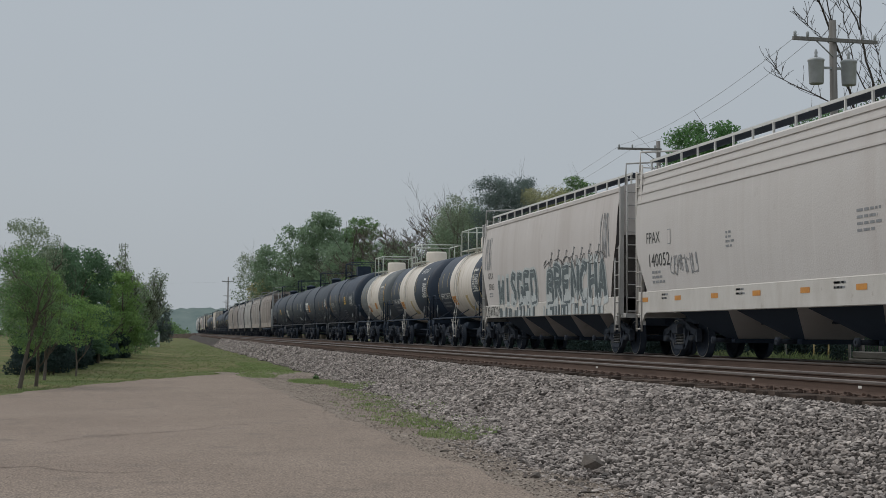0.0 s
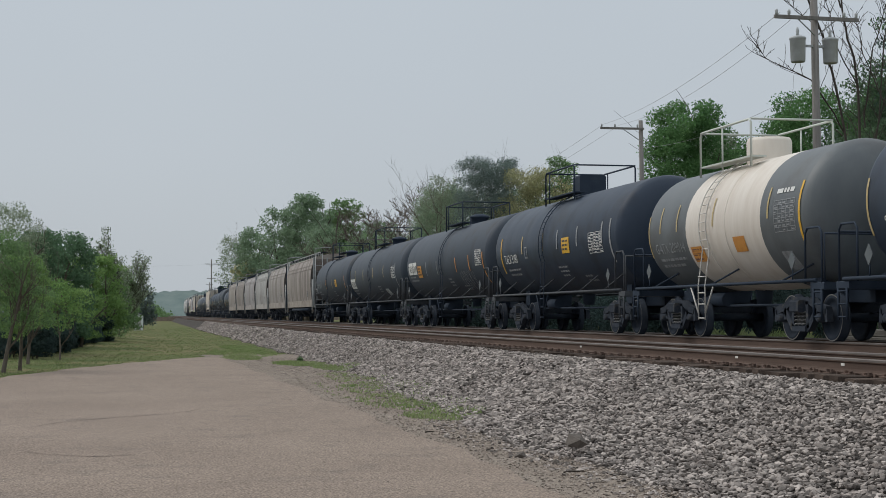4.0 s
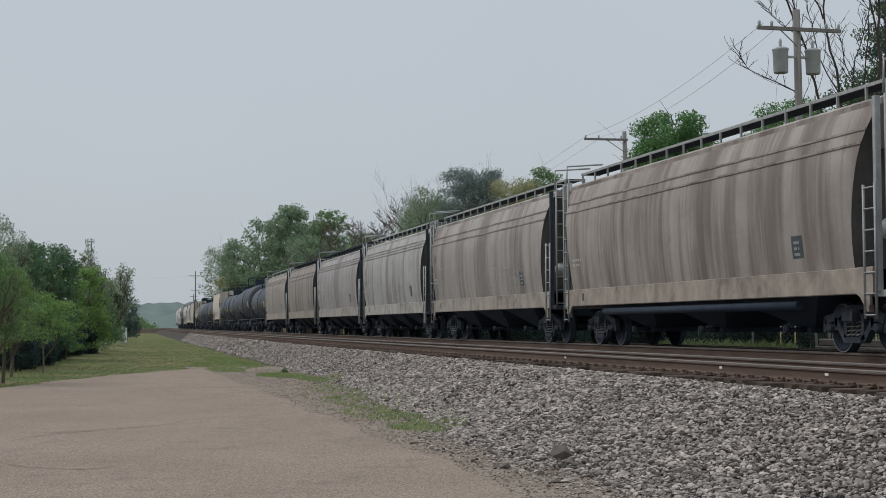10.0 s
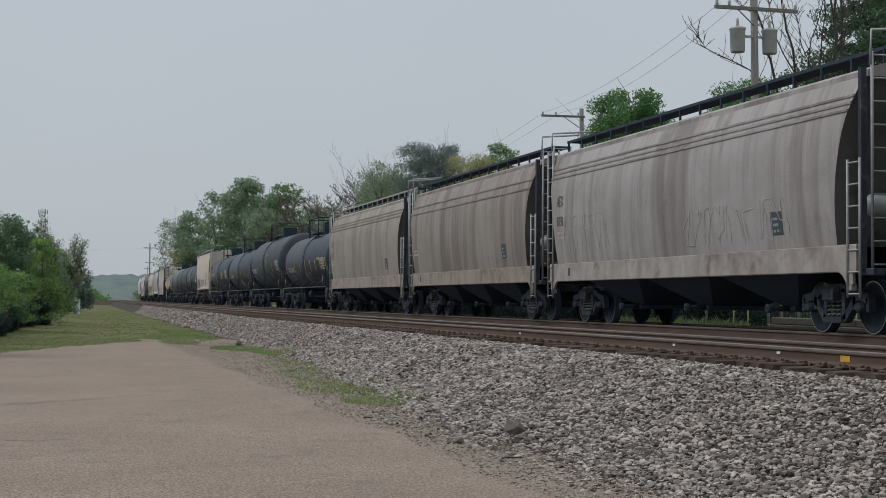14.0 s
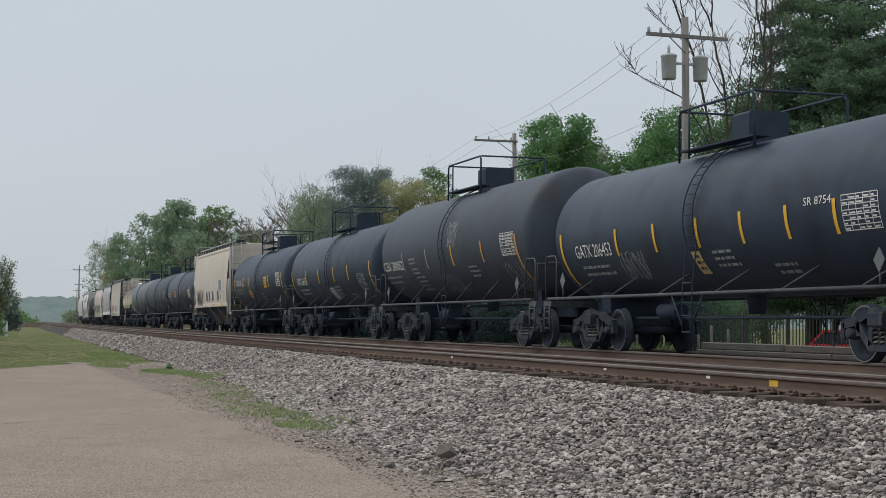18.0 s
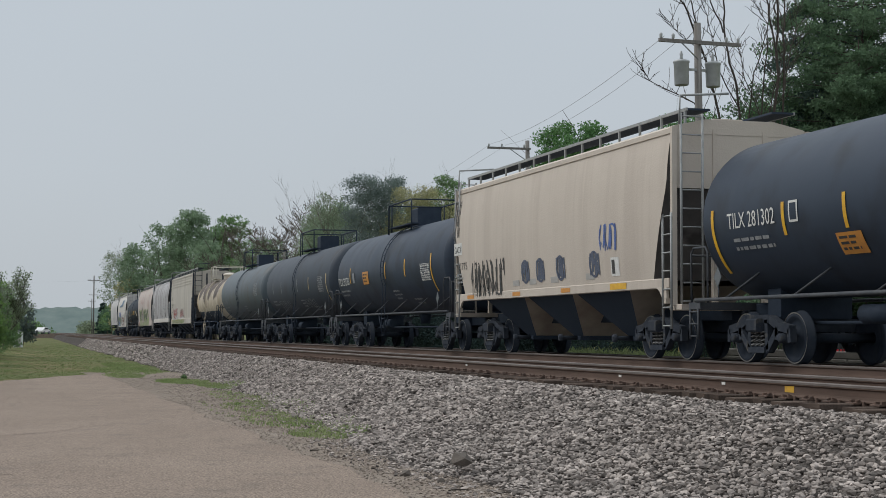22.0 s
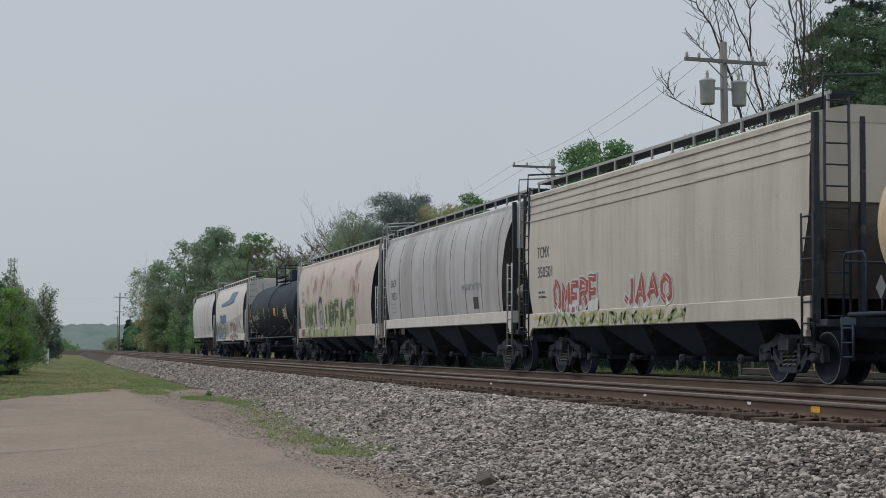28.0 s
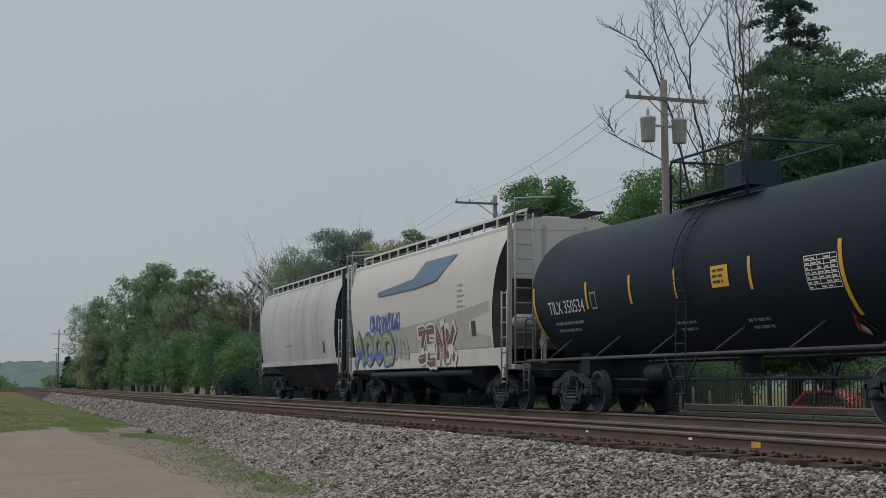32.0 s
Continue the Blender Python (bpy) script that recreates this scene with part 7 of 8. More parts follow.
# near trees on the lawn
lawn_trees = dict(group="trees on the lawn", clump=0.14, dome=3.0)
young = dict(group="trees on the lawn", clump=0.15, flat=0.42, fill=0.62, levels=3, fine=1.15)
tree(-2.95, 44.4, 0, 4.0, 2.1, LEAF_GREEN, "young green tree with a thin trunk on the lawn", 11, 0.42, trunk=0.07, base=0.27, **young)
tree(-2.6, 46.0, 0, 3.4, 1.8, LEAF_BRIGHT, "young bright green tree with a thin trunk on the lawn", 12, 0.40, trunk=0.06, base=0.24, **young)
tree(-2.68, 51.9, 0, 3.7, 2.1, LEAF_GREEN, "young green tree with a thin trunk on the lawn", 13, 0.42, trunk=0.06, base=0.28, **young)
tree(-1.82, 56.4, 0, 2.9, 2.4, LEAF_BRIGHT, "small bright green tree with tiered boughs on the lawn", 14, 0.42, trunk=0.05, base=0.36, **young)
tree(-3.75, 62.0, 0.1, 6.0, 2.6, LEAF_GREY, "pale grey-green tree with a loose crown behind the lawn", 15, 0.38, base=0.2, levels=3, **lawn_trees)
tree(-3.0, 64.0, 0.1, 5.1, 2.2, LEAF_DARK, "dark green tree behind the lawn", 24, 0.9, base=0.1, **lawn_trees)
tree(-2.1, 72.0, 0.05, 5.4, 2.8, LEAF_DARK, "dense green tree behind the hedge", 16, 0.9, base=0.08, **lawn_trees)
tree(-1.45, 75.0, 0.05, 4.5, 2.2, LEAF_BRIGHT, "bright green tree behind the hedge", 25, 0.8, base=0.08, flat=0.5, group="trees on the lawn", clump=0.15, dome=3.0)
tree(-0.75, 88.0, 0.1, 4.9, 3.2, LEAF_BRIGHT, "dense bright green tree behind the hedge", 17, 0.9, base=0.03, flat=0.5, group="trees on the lawn", clump=0.15, dome=3.0)
tree(-0.2, 97.0, 0.1, 4.5, 3.0, LEAF_GREEN, "dense green tree behind the hedge", 26, 0.9, base=0.03, **lawn_trees)
tree(-3.6, 82.0, 0.1, 6.0, 3.6, LEAF_DARK, "tall green tree behind the hedge", 18, 0.8, base=0.12, **lawn_trees)
bare_tree(-0.1, 93.0, 0.1, 5.9, "thin half-bare tree behind the hedge", 19, levels=4, count=4, trunk=0.07, buds=LEAF_GREY, spreadr=0.65)
bare_tree(0.35, 100.0, 0.1, 5.4, "thin half-bare tree behind the hedge", 27, levels=4, count=4, trunk=0.06, buds=LEAF_GREY, spreadr=0.65)
tree(0.85, 122.0, 0.1, 4.3, 2.6, LEAF_GREEN, "green tree at the lawn's far edge", 20, 0.8, base=0.02, **lawn_trees)
tree(3.1, 165.0, 0.2, 4.5, 2.8, LEAF_PURPLE, "dull dark distant tree beside the line", 21, base=0.05, **lawn_trees)
tree(1.2, 152.0, 0.2, 4.6, 3.0, LEAF_GREY, "grey-green distant tree beside the line", 22, base=0.05, **lawn_trees)
tree(-7, 120.0, 0.2, 7.0, 6.0, LEAF_GREEN, "green distant tree beyond the lawn", 23, 0.7, base=0.05, **lawn_trees)


def hedge(x, y, z, lx, ly, h, seed, label, mat=LEAF_SHADE, n=7000):
    t = thing("hedge", label, "hedge", at=pose(x, y, z), group="hedges")
    r = np.random.default_rng(seed)
    cs = [(r.uniform(-lx / 2, lx / 2), r.uniform(-ly / 2, ly / 2), h * r.uniform(0.12, 0.80)) for _ in range(60)]
    s = Shape()
    for c in cs[::3]:
        s.tube([(c[0] * 0.8, c[1] * 0.8, -0.05), (c[0], c[1], c[2])], [0.03, 0.012], 4, cap=False)
    part("stems", s, BARK_DARK, t)
    v, f = leaf_cloud(cs, list(h * r.uniform(0.16, 0.34, len(cs))), n * 3, 0.06, seed, 0.8, 0.4)
    part("foliage", fast_mesh("foliage", v, f), mat, t)
    return t


for k in range(5):
    y = 61.5 + 7.2 * k
    hedge(-3.45 + 0.0755 * (y - 59), y, 0.03, 1.7, 7.4, 1.45 + 0.22 * math.sin(k * 2.0 + 0.6), 31 + k, "tall dark blue-green hedge along the edge of the lawn", n=6500)


def stem_tree(x, y, z, stems, label, seed):
    """A bare tree with several long stems, each a bent line of (across, up), with short knobby twigs."""
    t = thing("bare_tree", label, "tree", at=pose(x, y, z), group="bare trees")
    r = random.Random(seed)
    for line, rad in stems:
        s = Shape()
        pts = [Vector((a, 0.5 * math.sin(a * 1.7 + b * 0.3), b)) for a, b in line]
        fine = []
        for p, q in zip(pts, pts[1:]):
            for i in range(5):
                fine.append(p.lerp(q, i / 5) + Vector((r.uniform(-0.05, 0.05), r.uniform(-0.05, 0.05), 0)))
        fine.append(pts[-1])
        m = len(fine)
        s.tube(fine, [max(rad * 0.8 * (1 - 0.88 * i / m), 0.010) for i in range(m)], 6, cap=False)
        for i in range(2, m - 1):
            if fine[i].z < 7.5:
                continue
            for side in (-1, 1):
                if r.random() < 0.22:
                    continue
                d = (fine[i + 1] - fine[i]).normalized()
                ln = r.uniform(0.3, 1.3) * (1.35 - 0.75 * i / m)
                e = (d * 0.75 + Vector((side * r.uniform(0.5, 1.0), r.uniform(-0.6, 0.6), 0.15))).normalized()
                p, tw = fine[i], [fine[i]]
                for j in range(4):
                    e = (e + Vector((r.uniform(-0.25, 0.25), r.uniform(-0.25, 0.25), r.uniform(-0.05, 0.22)))).normalized()
                    p = p + e * ln / 4
                    tw.append(p)
                    if r.random() < 0.8:
                        g = (e + Vector((r.uniform(-0.9, 0.9), r.uniform(-0.9, 0.9), r.uniform(0, 0.5)))).normalized()
                        s.tube([p, p + g * r.uniform(0.08, 0.32)], [0.007, 0.010], 3, cap=False)
                s.tube(tw, [0.014, 0.012, 0.010, 0.009, 0.009], 4, cap=False)
        part("limb", s, BARK_DARK, t)
    return t


# trees beyond the tracks
stem_tree(27.6, 52.5, 0.0, [([(0, 0.25), (-0.5, 5), (-1.45, 10.6), (-2.9, 13.6), (-3.7, 14.5), (-4.55, 15.1)], 0.085), ([(-2.3, 12.4), (-2.75, 14.2), (-2.7, 15.4), (-2.9, 16.2)], 0.035),
                            ([(-0.1, 0.25), (-0.3, 6), (-0.5, 10.7), (-1.0, 12.6), (-1.1, 14.6), (-1.6, 15.9), (-1.8, 17.5)], 0.08), ([(-1.05, 13.0), (-1.9, 14.9), (-2.7, 16.4)], 0.04),
                            ([(-1.1, 14.6), (-0.5, 16.0), (-0.35, 17.4)], 0.032), ([(0.2, 0.25), (0.4, 6), (0.7, 11.2), (0.8, 14.1), (0.7, 16.7), (0.9, 18.6)], 0.10),
                            ([(0.7, 12.2), (0.2, 14.4), (0, 16.7), (-0.1, 18.2)], 0.05), ([(0.3, 0.25), (0.8, 6), (1.0, 11.4), (1.3, 14.0), (1.6, 15.4), (1.7, 17.0)], 0.07),
                            ([(-0.9, 8.2), (-2.7, 10.1), (-4.2, 11.0), (-4.55, 11.7)], 0.04), ([(-0.2, 8.5), (-0.1, 11.0), (0.3, 13.2), (-0.4, 14.6)], 0.04), ([(0.5, 9.0), (-0.3, 11.2), (-0.6, 12.6)], 0.035), ([(0.1, 0.25), (0.1, 7), (0.3, 11.6), (0.5, 15.0), (0.3, 17.2)], 0.05),
                            ([(0.9, 10.5), (1.5, 12.4), (2.0, 13.2), (2.2, 14.4)], 0.03), ([(-0.4, 10.0), (-1.3, 11.6), (-1.7, 13.6), (-2.2, 15.0)], 0.035), ([(-0.2, 0.25), (0.0, 7.5), (0.6, 10.6), (1.1, 12.4), (0.9, 14.2)], 0.045),
                            ([(-2.0, 12.0), (-3.2, 12.6), (-3.9, 13.4)], 0.028), ([(0.75, 13.4), (1.1, 15.6), (1.25, 17.4)], 0.03)],
          "tall bare tree with dark knobby stems behind the utility pole", 41)
conifer(36.2, 62.0, 0.3, 22.6, 8.6, "tall dark spruce behind the tracks", 42, NEEDLE, 34, dense=80, leaf_size=0.085)
conifer(35.6, 58.0, 0.3, 16.2, 10.4, "broad dark pine with layered boughs behind the tracks", 43, NEEDLE_LIGHT, 30, "pine", True, dense=115, leaf_size=0.085)
conifer(40.6, 57.0, 0.3, 16.8, 10.0, "broad dark pine with layered boughs behind the tracks", 44, NEEDLE_LIGHT, 28, "pine", True, dense=115, leaf_size=0.085)
conifer(33.6, 55.0, 0.3, 13.2, 6.8, "lower dark pine behind the tracks", 45, NEEDLE_LIGHT, 20, "pine", True, dense=110, leaf_size=0.082)
conifer(44.5, 55.0, 0.3, 18.5, 8.0, "dark pine with spreading upper boughs behind the tracks", 47, NEEDLE_LIGHT, 16, "pine", True, dense=85, leaf_size=0.082)
tree(38.75, 100.0, 0.3, 16.2, 7.6, LEAF_MAPLE, "dense round green maple behind the tracks", 46, 1.5, base=0.1, clump=0.13, fill=1.1)
tree(42.9, 105.0, 0.3, 14.8, 5.6, LEAF_GREY, "loose green tree behind the tracks", 147, 0.6, base=0.1, levels=3)
tree(44.6, 103.0, 0.3, 14.0, 4.6, LEAF_MAPLE, "green tree behind the tracks", 152, 0.9, base=0.08, clump=0.14)
tree(48.0, 100.0, 0.3, 17.4, 9.0, LEAF_MAPLE, "dense green tree behind the tracks", 48, 1.5, base=0.08, clump=0.13, fill=1.1)
tree(52.5, 96.0, 0.3, 17.6, 8.5, LEAF_MAPLE, "dense green tree behind the tracks", 49, 1.5, base=0.08, clump=0.13, fill=1.1)
tree(43.0, 82.0, 0.3, 10.5, 9.0, LEAF_GREEN, "green undergrowth tree behind the tracks", 50, 0.8, base=0.02)
tree(35.5, 90.0, 0.3, 8.5, 6.5, LEAF_GREEN, "low green tree behind the tracks", 150, 0.8, base=0.02)
wood = dict(clump=0.13, fill=1.1, fine=0.82, dome=3.4)
tree(31.3, 130.0, 0.3, 15.2, 6.6, LEAF_PURPLE, "dark purplish tree with an open crown", 51, 0.5, base=0.1, levels=4, count=4, **wood)
tree(33.6, 134.0, 0.3, 15.6, 5.6, LEAF_PURPLE, "dark purplish tree with an open crown", 153, 0.45, base=0.1, levels=4, count=4, **wood)
tree(34.6, 128.0, 0.3, 14.0, 6.0, LEAF_OLIVE, "olive-yellow tree in young leaf", 52, 0.5, base=0.08, levels=3, **wood)
tree(36.6, 129.0, 0.3, 14.0, 6.0, LEAF_OLIVE, "olive-yellow tree in young leaf", 154, 0.5, base=0.08, levels=3, **wood)
tree(38.7, 131.0, 0.3, 15.4, 4.6, LEAF_GREEN, "green tree in young leaf behind the tracks", 53, 0.6, base=0.08, levels=3, **wood)
tree(28.9, 136.0, 0.3, 14.2, 5.4, LEAF_GREY, "thin grey tree just coming into leaf", 54, 0.30, base=0.15, levels=4, count=4, **wood)
tree(29.6, 140.0, 0.3, 11.4, 5.6, LEAF_HAZED, "green tree in young leaf behind the tracks", 155, 0.9, base=0.05, **wood)
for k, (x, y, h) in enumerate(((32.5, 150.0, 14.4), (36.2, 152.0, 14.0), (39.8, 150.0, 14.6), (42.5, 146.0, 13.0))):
    tree(x, y, 0.3, h, 7.0, (LEAF_HAZED, LEAF_GREY)[k % 2], "haze-paled green tree deep in the wood behind the tracks", 310 + k, 0.6, base=0.05, **wood)
tree(34.0, 118.0, 0.3, 9.0, 9.0, LEAF_GREEN, "low green tree behind the tracks", 151, 0.8, base=0.02)
for k, (x, y, h) in enumerate(((31.0, 170.0, 15.8), (34.4, 176.0, 16.4), (28.4, 172.0, 14.2), (33.0, 166.0, 14.8))):
    bare_tree(x, y, 0.3, h, "bare grey tree with a fine spreading crown", 55 + k, count=4, levels=5, spreadr=1.05, trunk=0.2, thick=1.9, bark=BARK, up=0.6)
tree(29.5, 178.0, 0.3, 11.0, 7.0, LEAF_HAZED, "haze-paled green tree in leaf below the bare trees", 156, 0.8, base=0.05, **wood)
tree(34.0, 182.0, 0.3, 11.4, 7.0, LEAF_HAZED, "haze-paled green tree in leaf below the bare trees", 157, 0.8, base=0.05, **wood)
# Distant crowns: haze is put into the leaf colour.
tree(25.9, 238.0, 0.3, 18.2, 8.0, LEAF_HAZED, "tall haze-paled green tree with dense foliage", 60, 0.85, base=0.2, **wood)
tree(28.8, 233.0, 0.3, 19.8, 8.0, LEAF_HAZED, "tall haze-paled green tree with dense foliage", 58, 0.85, base=0.05, **wood)
tree(32.2, 241.0, 0.3, 18.0, 8.0, LEAF_HAZED, "tall haze-paled green tree with dense foliage", 158, 0.85, base=0.05, **wood)
tree(35.4, 238.0, 0.3, 19.4, 7.6, LEAF_GREEN, "tall green tree with dense foliage", 59, 0.85, base=0.05, **wood)
tree(39.0, 230.0, 0.3, 15.6, 8.0, LEAF_HAZED, "tall haze-paled green tree behind the tracks", 61, 0.8, base=0.05, **wood)
tree(24.2, 268.0, 0.3, 16.6, 8.0, LEAF_HAZED, "tall haze-paled green tree with dense foliage", 63, 0.85, base=0.05, **wood)
tree(23.0, 300.0, 0.3, 17.0, 7.0, LEAF_GREY, "pale open tree in young leaf in the distance", 62, 0.34, base=0.35, levels=4, count=4, **wood)
tree(23.0, 270.0, 0.3, 10.5, 7.0, LEAF_OLIVE, "pale olive tree in young leaf beside the line", 64, 0.8, base=0.05, **wood)
for k in range(3, 13):
    y = 142 + 20.0 * k + (9 if k == 10 else 0)
    tree(29.0 + bend(y) + 1.6 * math.sin(k * 2.7), y, 0.3, 12.4 + 0.012 * (y - 150) + 1.4 * math.sin(k * 1.9), 9.0, (LEAF_HAZED, LEAF_GREY, LEAF_HAZED, LEAF_GREEN)[k % 4], "tall leafy tree behind the row beside the railway", 300 + k, 0.8, base=0.05,
         levels=1, group="tall trees beside the line")
for k in range(30):
    y = 108 + 10.0 * k
    if k == 24:
        continue
    tree(22.6 + bend(y) + 0.9 * math.sin(k * 1.7), y, 0.3, 6.6 + 0.9 * math.sin(k * 2.3) + 0.004 * (y - 108), 5.6, (LEAF_GREEN, LEAF_DARK, LEAF_GREEN, LEAF_DARK)[k % 4], "leafy tree in the row beside the railway", 100 + k, 0.8, base=0.17, levels=1,
         group="row of trees beside the line")
for k in range(9):
    y = 60 + 7 * k
    tree(31 + 3.0 * math.sin(k * 2.1), y, 0.3, 3.6 + 1.2 * math.sin(k * 1.3), 5.0, (LEAF_DARK, LEAF_SHADE)[k % 2], "dark leafy bush behind the tracks", 140 + k, 0.5, base=0.02, clump=0.22, levels=1, name="bush", group="bushes behind the tracks")
for k in (0, 2, 5):
    tree(23.0 + 0.4 * math.sin(k * 2.1), 27 + 3.6 * k, 0.26, 2.6 + 0.5 * math.sin(k * 1.7), 3.2, LEAF_DARK, "dark bush behind the fence", 180 + k, 0.45, base=0.02, clump=0.22, levels=1, name="bush", group="bushes behind the fence")
# Dark row beyond the train: deep shade is put into the leaf colour.
for k in range(14):
    y = 45 + 5.2 * k
    tree(20.6 + 0.6 * math.sin(k * 2.3) + bend(y), y, 0.26, 3.0 + 0.4 * math.sin(k * 1.7), 4.8, LEAF_SHADE, "low bush with dark shade colouring along the far side of the track", 400 + k, 0.9, base=0.02, clump=0.22, levels=1, name="bush",
         group="bushes along the far side")
conifer(28.4, 420, 0.3, 9.5, 4.0, "dark spruce in the distance", 160, NEEDLE, 14, leaf_size=0.3, dense=20)
conifer(26.2, 330, 0.3, 10.0, 3.6, "dark spruce in the distance", 161, NEEDLE, 14, leaf_size=0.25, dense=20)


# ---- poles and wires ----
def utility_pole(x, y, z, height, arm, arm_z, label, arm_dir, lean=0.0, one_sided=False, pots=False):
    p = thing("utility_pole", label, "utility pole", at=pose(x, y, z, 0, lean, 0), group="utility poles")
    part("pole", Shape().tube([(0, 0, 0), (0, 0, height)], [0.17, 0.12], 12), POLE_WOOD, p)
    a = radians(arm_dir)
    d = Vector((math.cos(a), math.sin(a), 0))
    n = Vector((-math.sin(a), math.cos(a), 0))
    x0, x1 = (-arm, 0.12) if one_sided else (-arm / 2, arm / 2)
    off = n * -0.16
    q = [d * x0 + off, d * x1 + off]
    bar = Shape()
    v = [p0 + n * s * 0.05 + Vector((0, 0, arm_z + t)) for p0 in q for s, t in ((-1, -0.06), (1, -0.06), (1, 0.06), (-1, 0.06))]
    bar.add(v, [(0, 1, 2, 3), (7, 6, 5, 4)] + [(i, 4 + i, 4 + (i + 1) % 4, (i + 1) % 4) for i in range(4)])
    part("crossarm", bar, POLE_WOOD, p, "wooden crossarm")
    for u in ((x0 + 0.08, x0 + 0.9, x1 - 0.4) if one_sided else (x0 + 0.08, x0 + 0.55, x1 - 0.55, x1 - 0.08)):
        c = d * u + off
        part("insulator", Shape().lathe([(arm_z + 0.06, 0.02), (arm_z + 0.10, 0.055), (arm_z + 0.16, 0.05), (arm_z + 0.20, 0.06), (arm_z + 0.25, 0.03), (arm_z + 0.26, 0)], "z", 10, tuple(c)), TRANSFORMER, p, "grey porcelain insulator")
    part("arm_brace", Shape().tube([d * x0 * 0.45 + off + Vector((0, 0, arm_z - 0.05)), off * 0.5 + Vector((0, 0, arm_z - (0.75 if one_sided else 0.6)))], 0.025, 5), GREY_STEEL, p)
    if not one_sided:
        part("arm_brace", Shape().tube([d * x1 * 0.45 + off + Vector((0, 0, arm_z - 0.05)), off * 0.5 + Vector((0, 0, arm_z - 0.6))], 0.025, 5), GREY_STEEL, p)
    if pots:
        for u in (-0.68, 0.56):
            c = d * u + off * 0.3
            zt = arm_z - 0.62
            pot = part("transformer", Shape().lathe([(zt - 0.88, 0.0), (zt - 0.88, 0.22), (zt - 0.84, 0.245), (zt - 0.12, 0.265), (zt - 0.10, 0.285), (zt - 0.05, 0.285), (zt, 0.19), (zt + 0.02, 0)], "z", 20, tuple(c)), TRANSFORMER, p,
                       "grey pole-mounted transformer can")
            part("bushing", Shape().lathe([(zt, 0.03), (zt + 0.05, 0.06), (zt + 0.12, 0.045), (zt + 0.18, 0.06), (zt + 0.30, 0.03), (zt + 0.31, 0)], "z", 10, tuple(c)), TRANSFORMER, pot)
            part("hanger", Shape().box(min(c.x, 0) , max(c.x, 0), -0.03 + c.y * 0.5, 0.03 + c.y * 0.5, zt - 0.35, zt - 0.27), GREY_STEEL, pot)
    return p


def wire(a, b, sag, label="thin overhead power wire"):
    a, b = Vector(a), Vector(b)
    pts = [a.lerp(b, i / 12) + Vector((0, 0, -sag * 4 * (i / 12) * (1 - i / 12))) for i in range(13)]
    return thing("power_line", label, "wire", group="overhead wires", shape=Shape().tube(pts, 0.0075, 4, cap=False), material=WIRE)


utility_pole(23.3, 48.2, 0.3, 11.95, 3.2, 11.25, "weathered wooden utility pole with a crossarm and two grey transformers", 5, -0.6, pots=True)
utility_pole(30.1, 85.0, 0.3, 12.5, 2.6, 12.0, "weathered wooden utility pole with a one-sided crossarm", 5, -0.8, one_sided=True)
wire((21.85, 48.0, 11.7), (27.6, 84.8, 12.5), 0.5)
wire((22.4, 48.0, 11.6), (28.6, 84.8, 12.5), 0.6)
wire((23.3, 48.0, 9.4), (30.0, 84.8, 11.2), 0.5)
wire((27.6, 84.8, 12.5), (38.0, 200.0, 12.8), 1.0)
wire((28.6, 84.8, 12.5), (39.0, 200.0, 12.8), 1.0)
utility_pole(20.5, 332.0, 0.3, 13.0, 2.6, 12.0, "distant utility pole beside the railway", 5)
utility_pole(26.5, 430.0, 0.3, 12.0, 2.4, 11.2, "distant utility pole beside the railway", 5)
utility_pole(31.5, 520.0, 0.3, 12.0, 2.4, 11.2, "distant utility pole beside the railway", 5)
wire((-60, 345, 12.6), (20.5, 332, 12.2), 0.8)
wire((20.5, 332, 12.2), (60, 338, 12.6), 0.8)
utility_pole(27.5, 150.0, 0.3, 9.2, 3.2, 8.6, "utility pole with a long arm in front of the trees", 5, one_sided=True)
utility_pole(29.5, 190.0, 0.3, 9.6, 2.6, 9.0, "utility pole in front of the trees", 5)
utility_pole(-4.9, 44.5, 0.0, 5.9, 1.2, 5.65, "thin pole with a short arm at the lawn", 5)

# cell tower
mast = thing("cell_tower", "distant grey lattice cell tower with antennas", "tower", at=pose(-1.9, 430, 0.2))
s = Shape()
for a in (0, TAU / 3, 2 * TAU / 3):
    s.tube([(0.9 * math.cos(a), 0.9 * math.sin(a), 0), (0.5 * math.cos(a), 0.5 * math.sin(a), 25.5)], 0.09, 4)
for k in range(16):
    z0, z1 = 25.5 * k / 16, 25.5 * (k + 1) / 16
    q = 0.9 - 0.4 * z0 / 25.5
    for a in (0, TAU / 3, 2 * TAU / 3):
        s.tube([(q * math.cos(a), q * math.sin(a), z0), (q * math.cos(a + TAU / 3), q * math.sin(a + TAU / 3), z1)], 0.04, 3)
part("lattice", s, GREY_STEEL, mast)
for z in (22.0, 24.6):
    for k in range(6):
        a = TAU * k / 6
        part("antenna", Shape().box(1.15 * math.cos(a) - 0.1, 1.15 * math.cos(a) + 0.1, 1.15 * math.sin(a) - 0.08, 1.15 * math.sin(a) + 0.08, z - 0.65, z + 0.65), TRANSFORMER, mast)
    part("antenna_ring", Shape().tube([(1.15 * math.cos(TAU * k / 12), 1.15 * math.sin(TAU * k / 12), z) for k in range(13)], 0.06, 4), GREY_STEEL, mast)

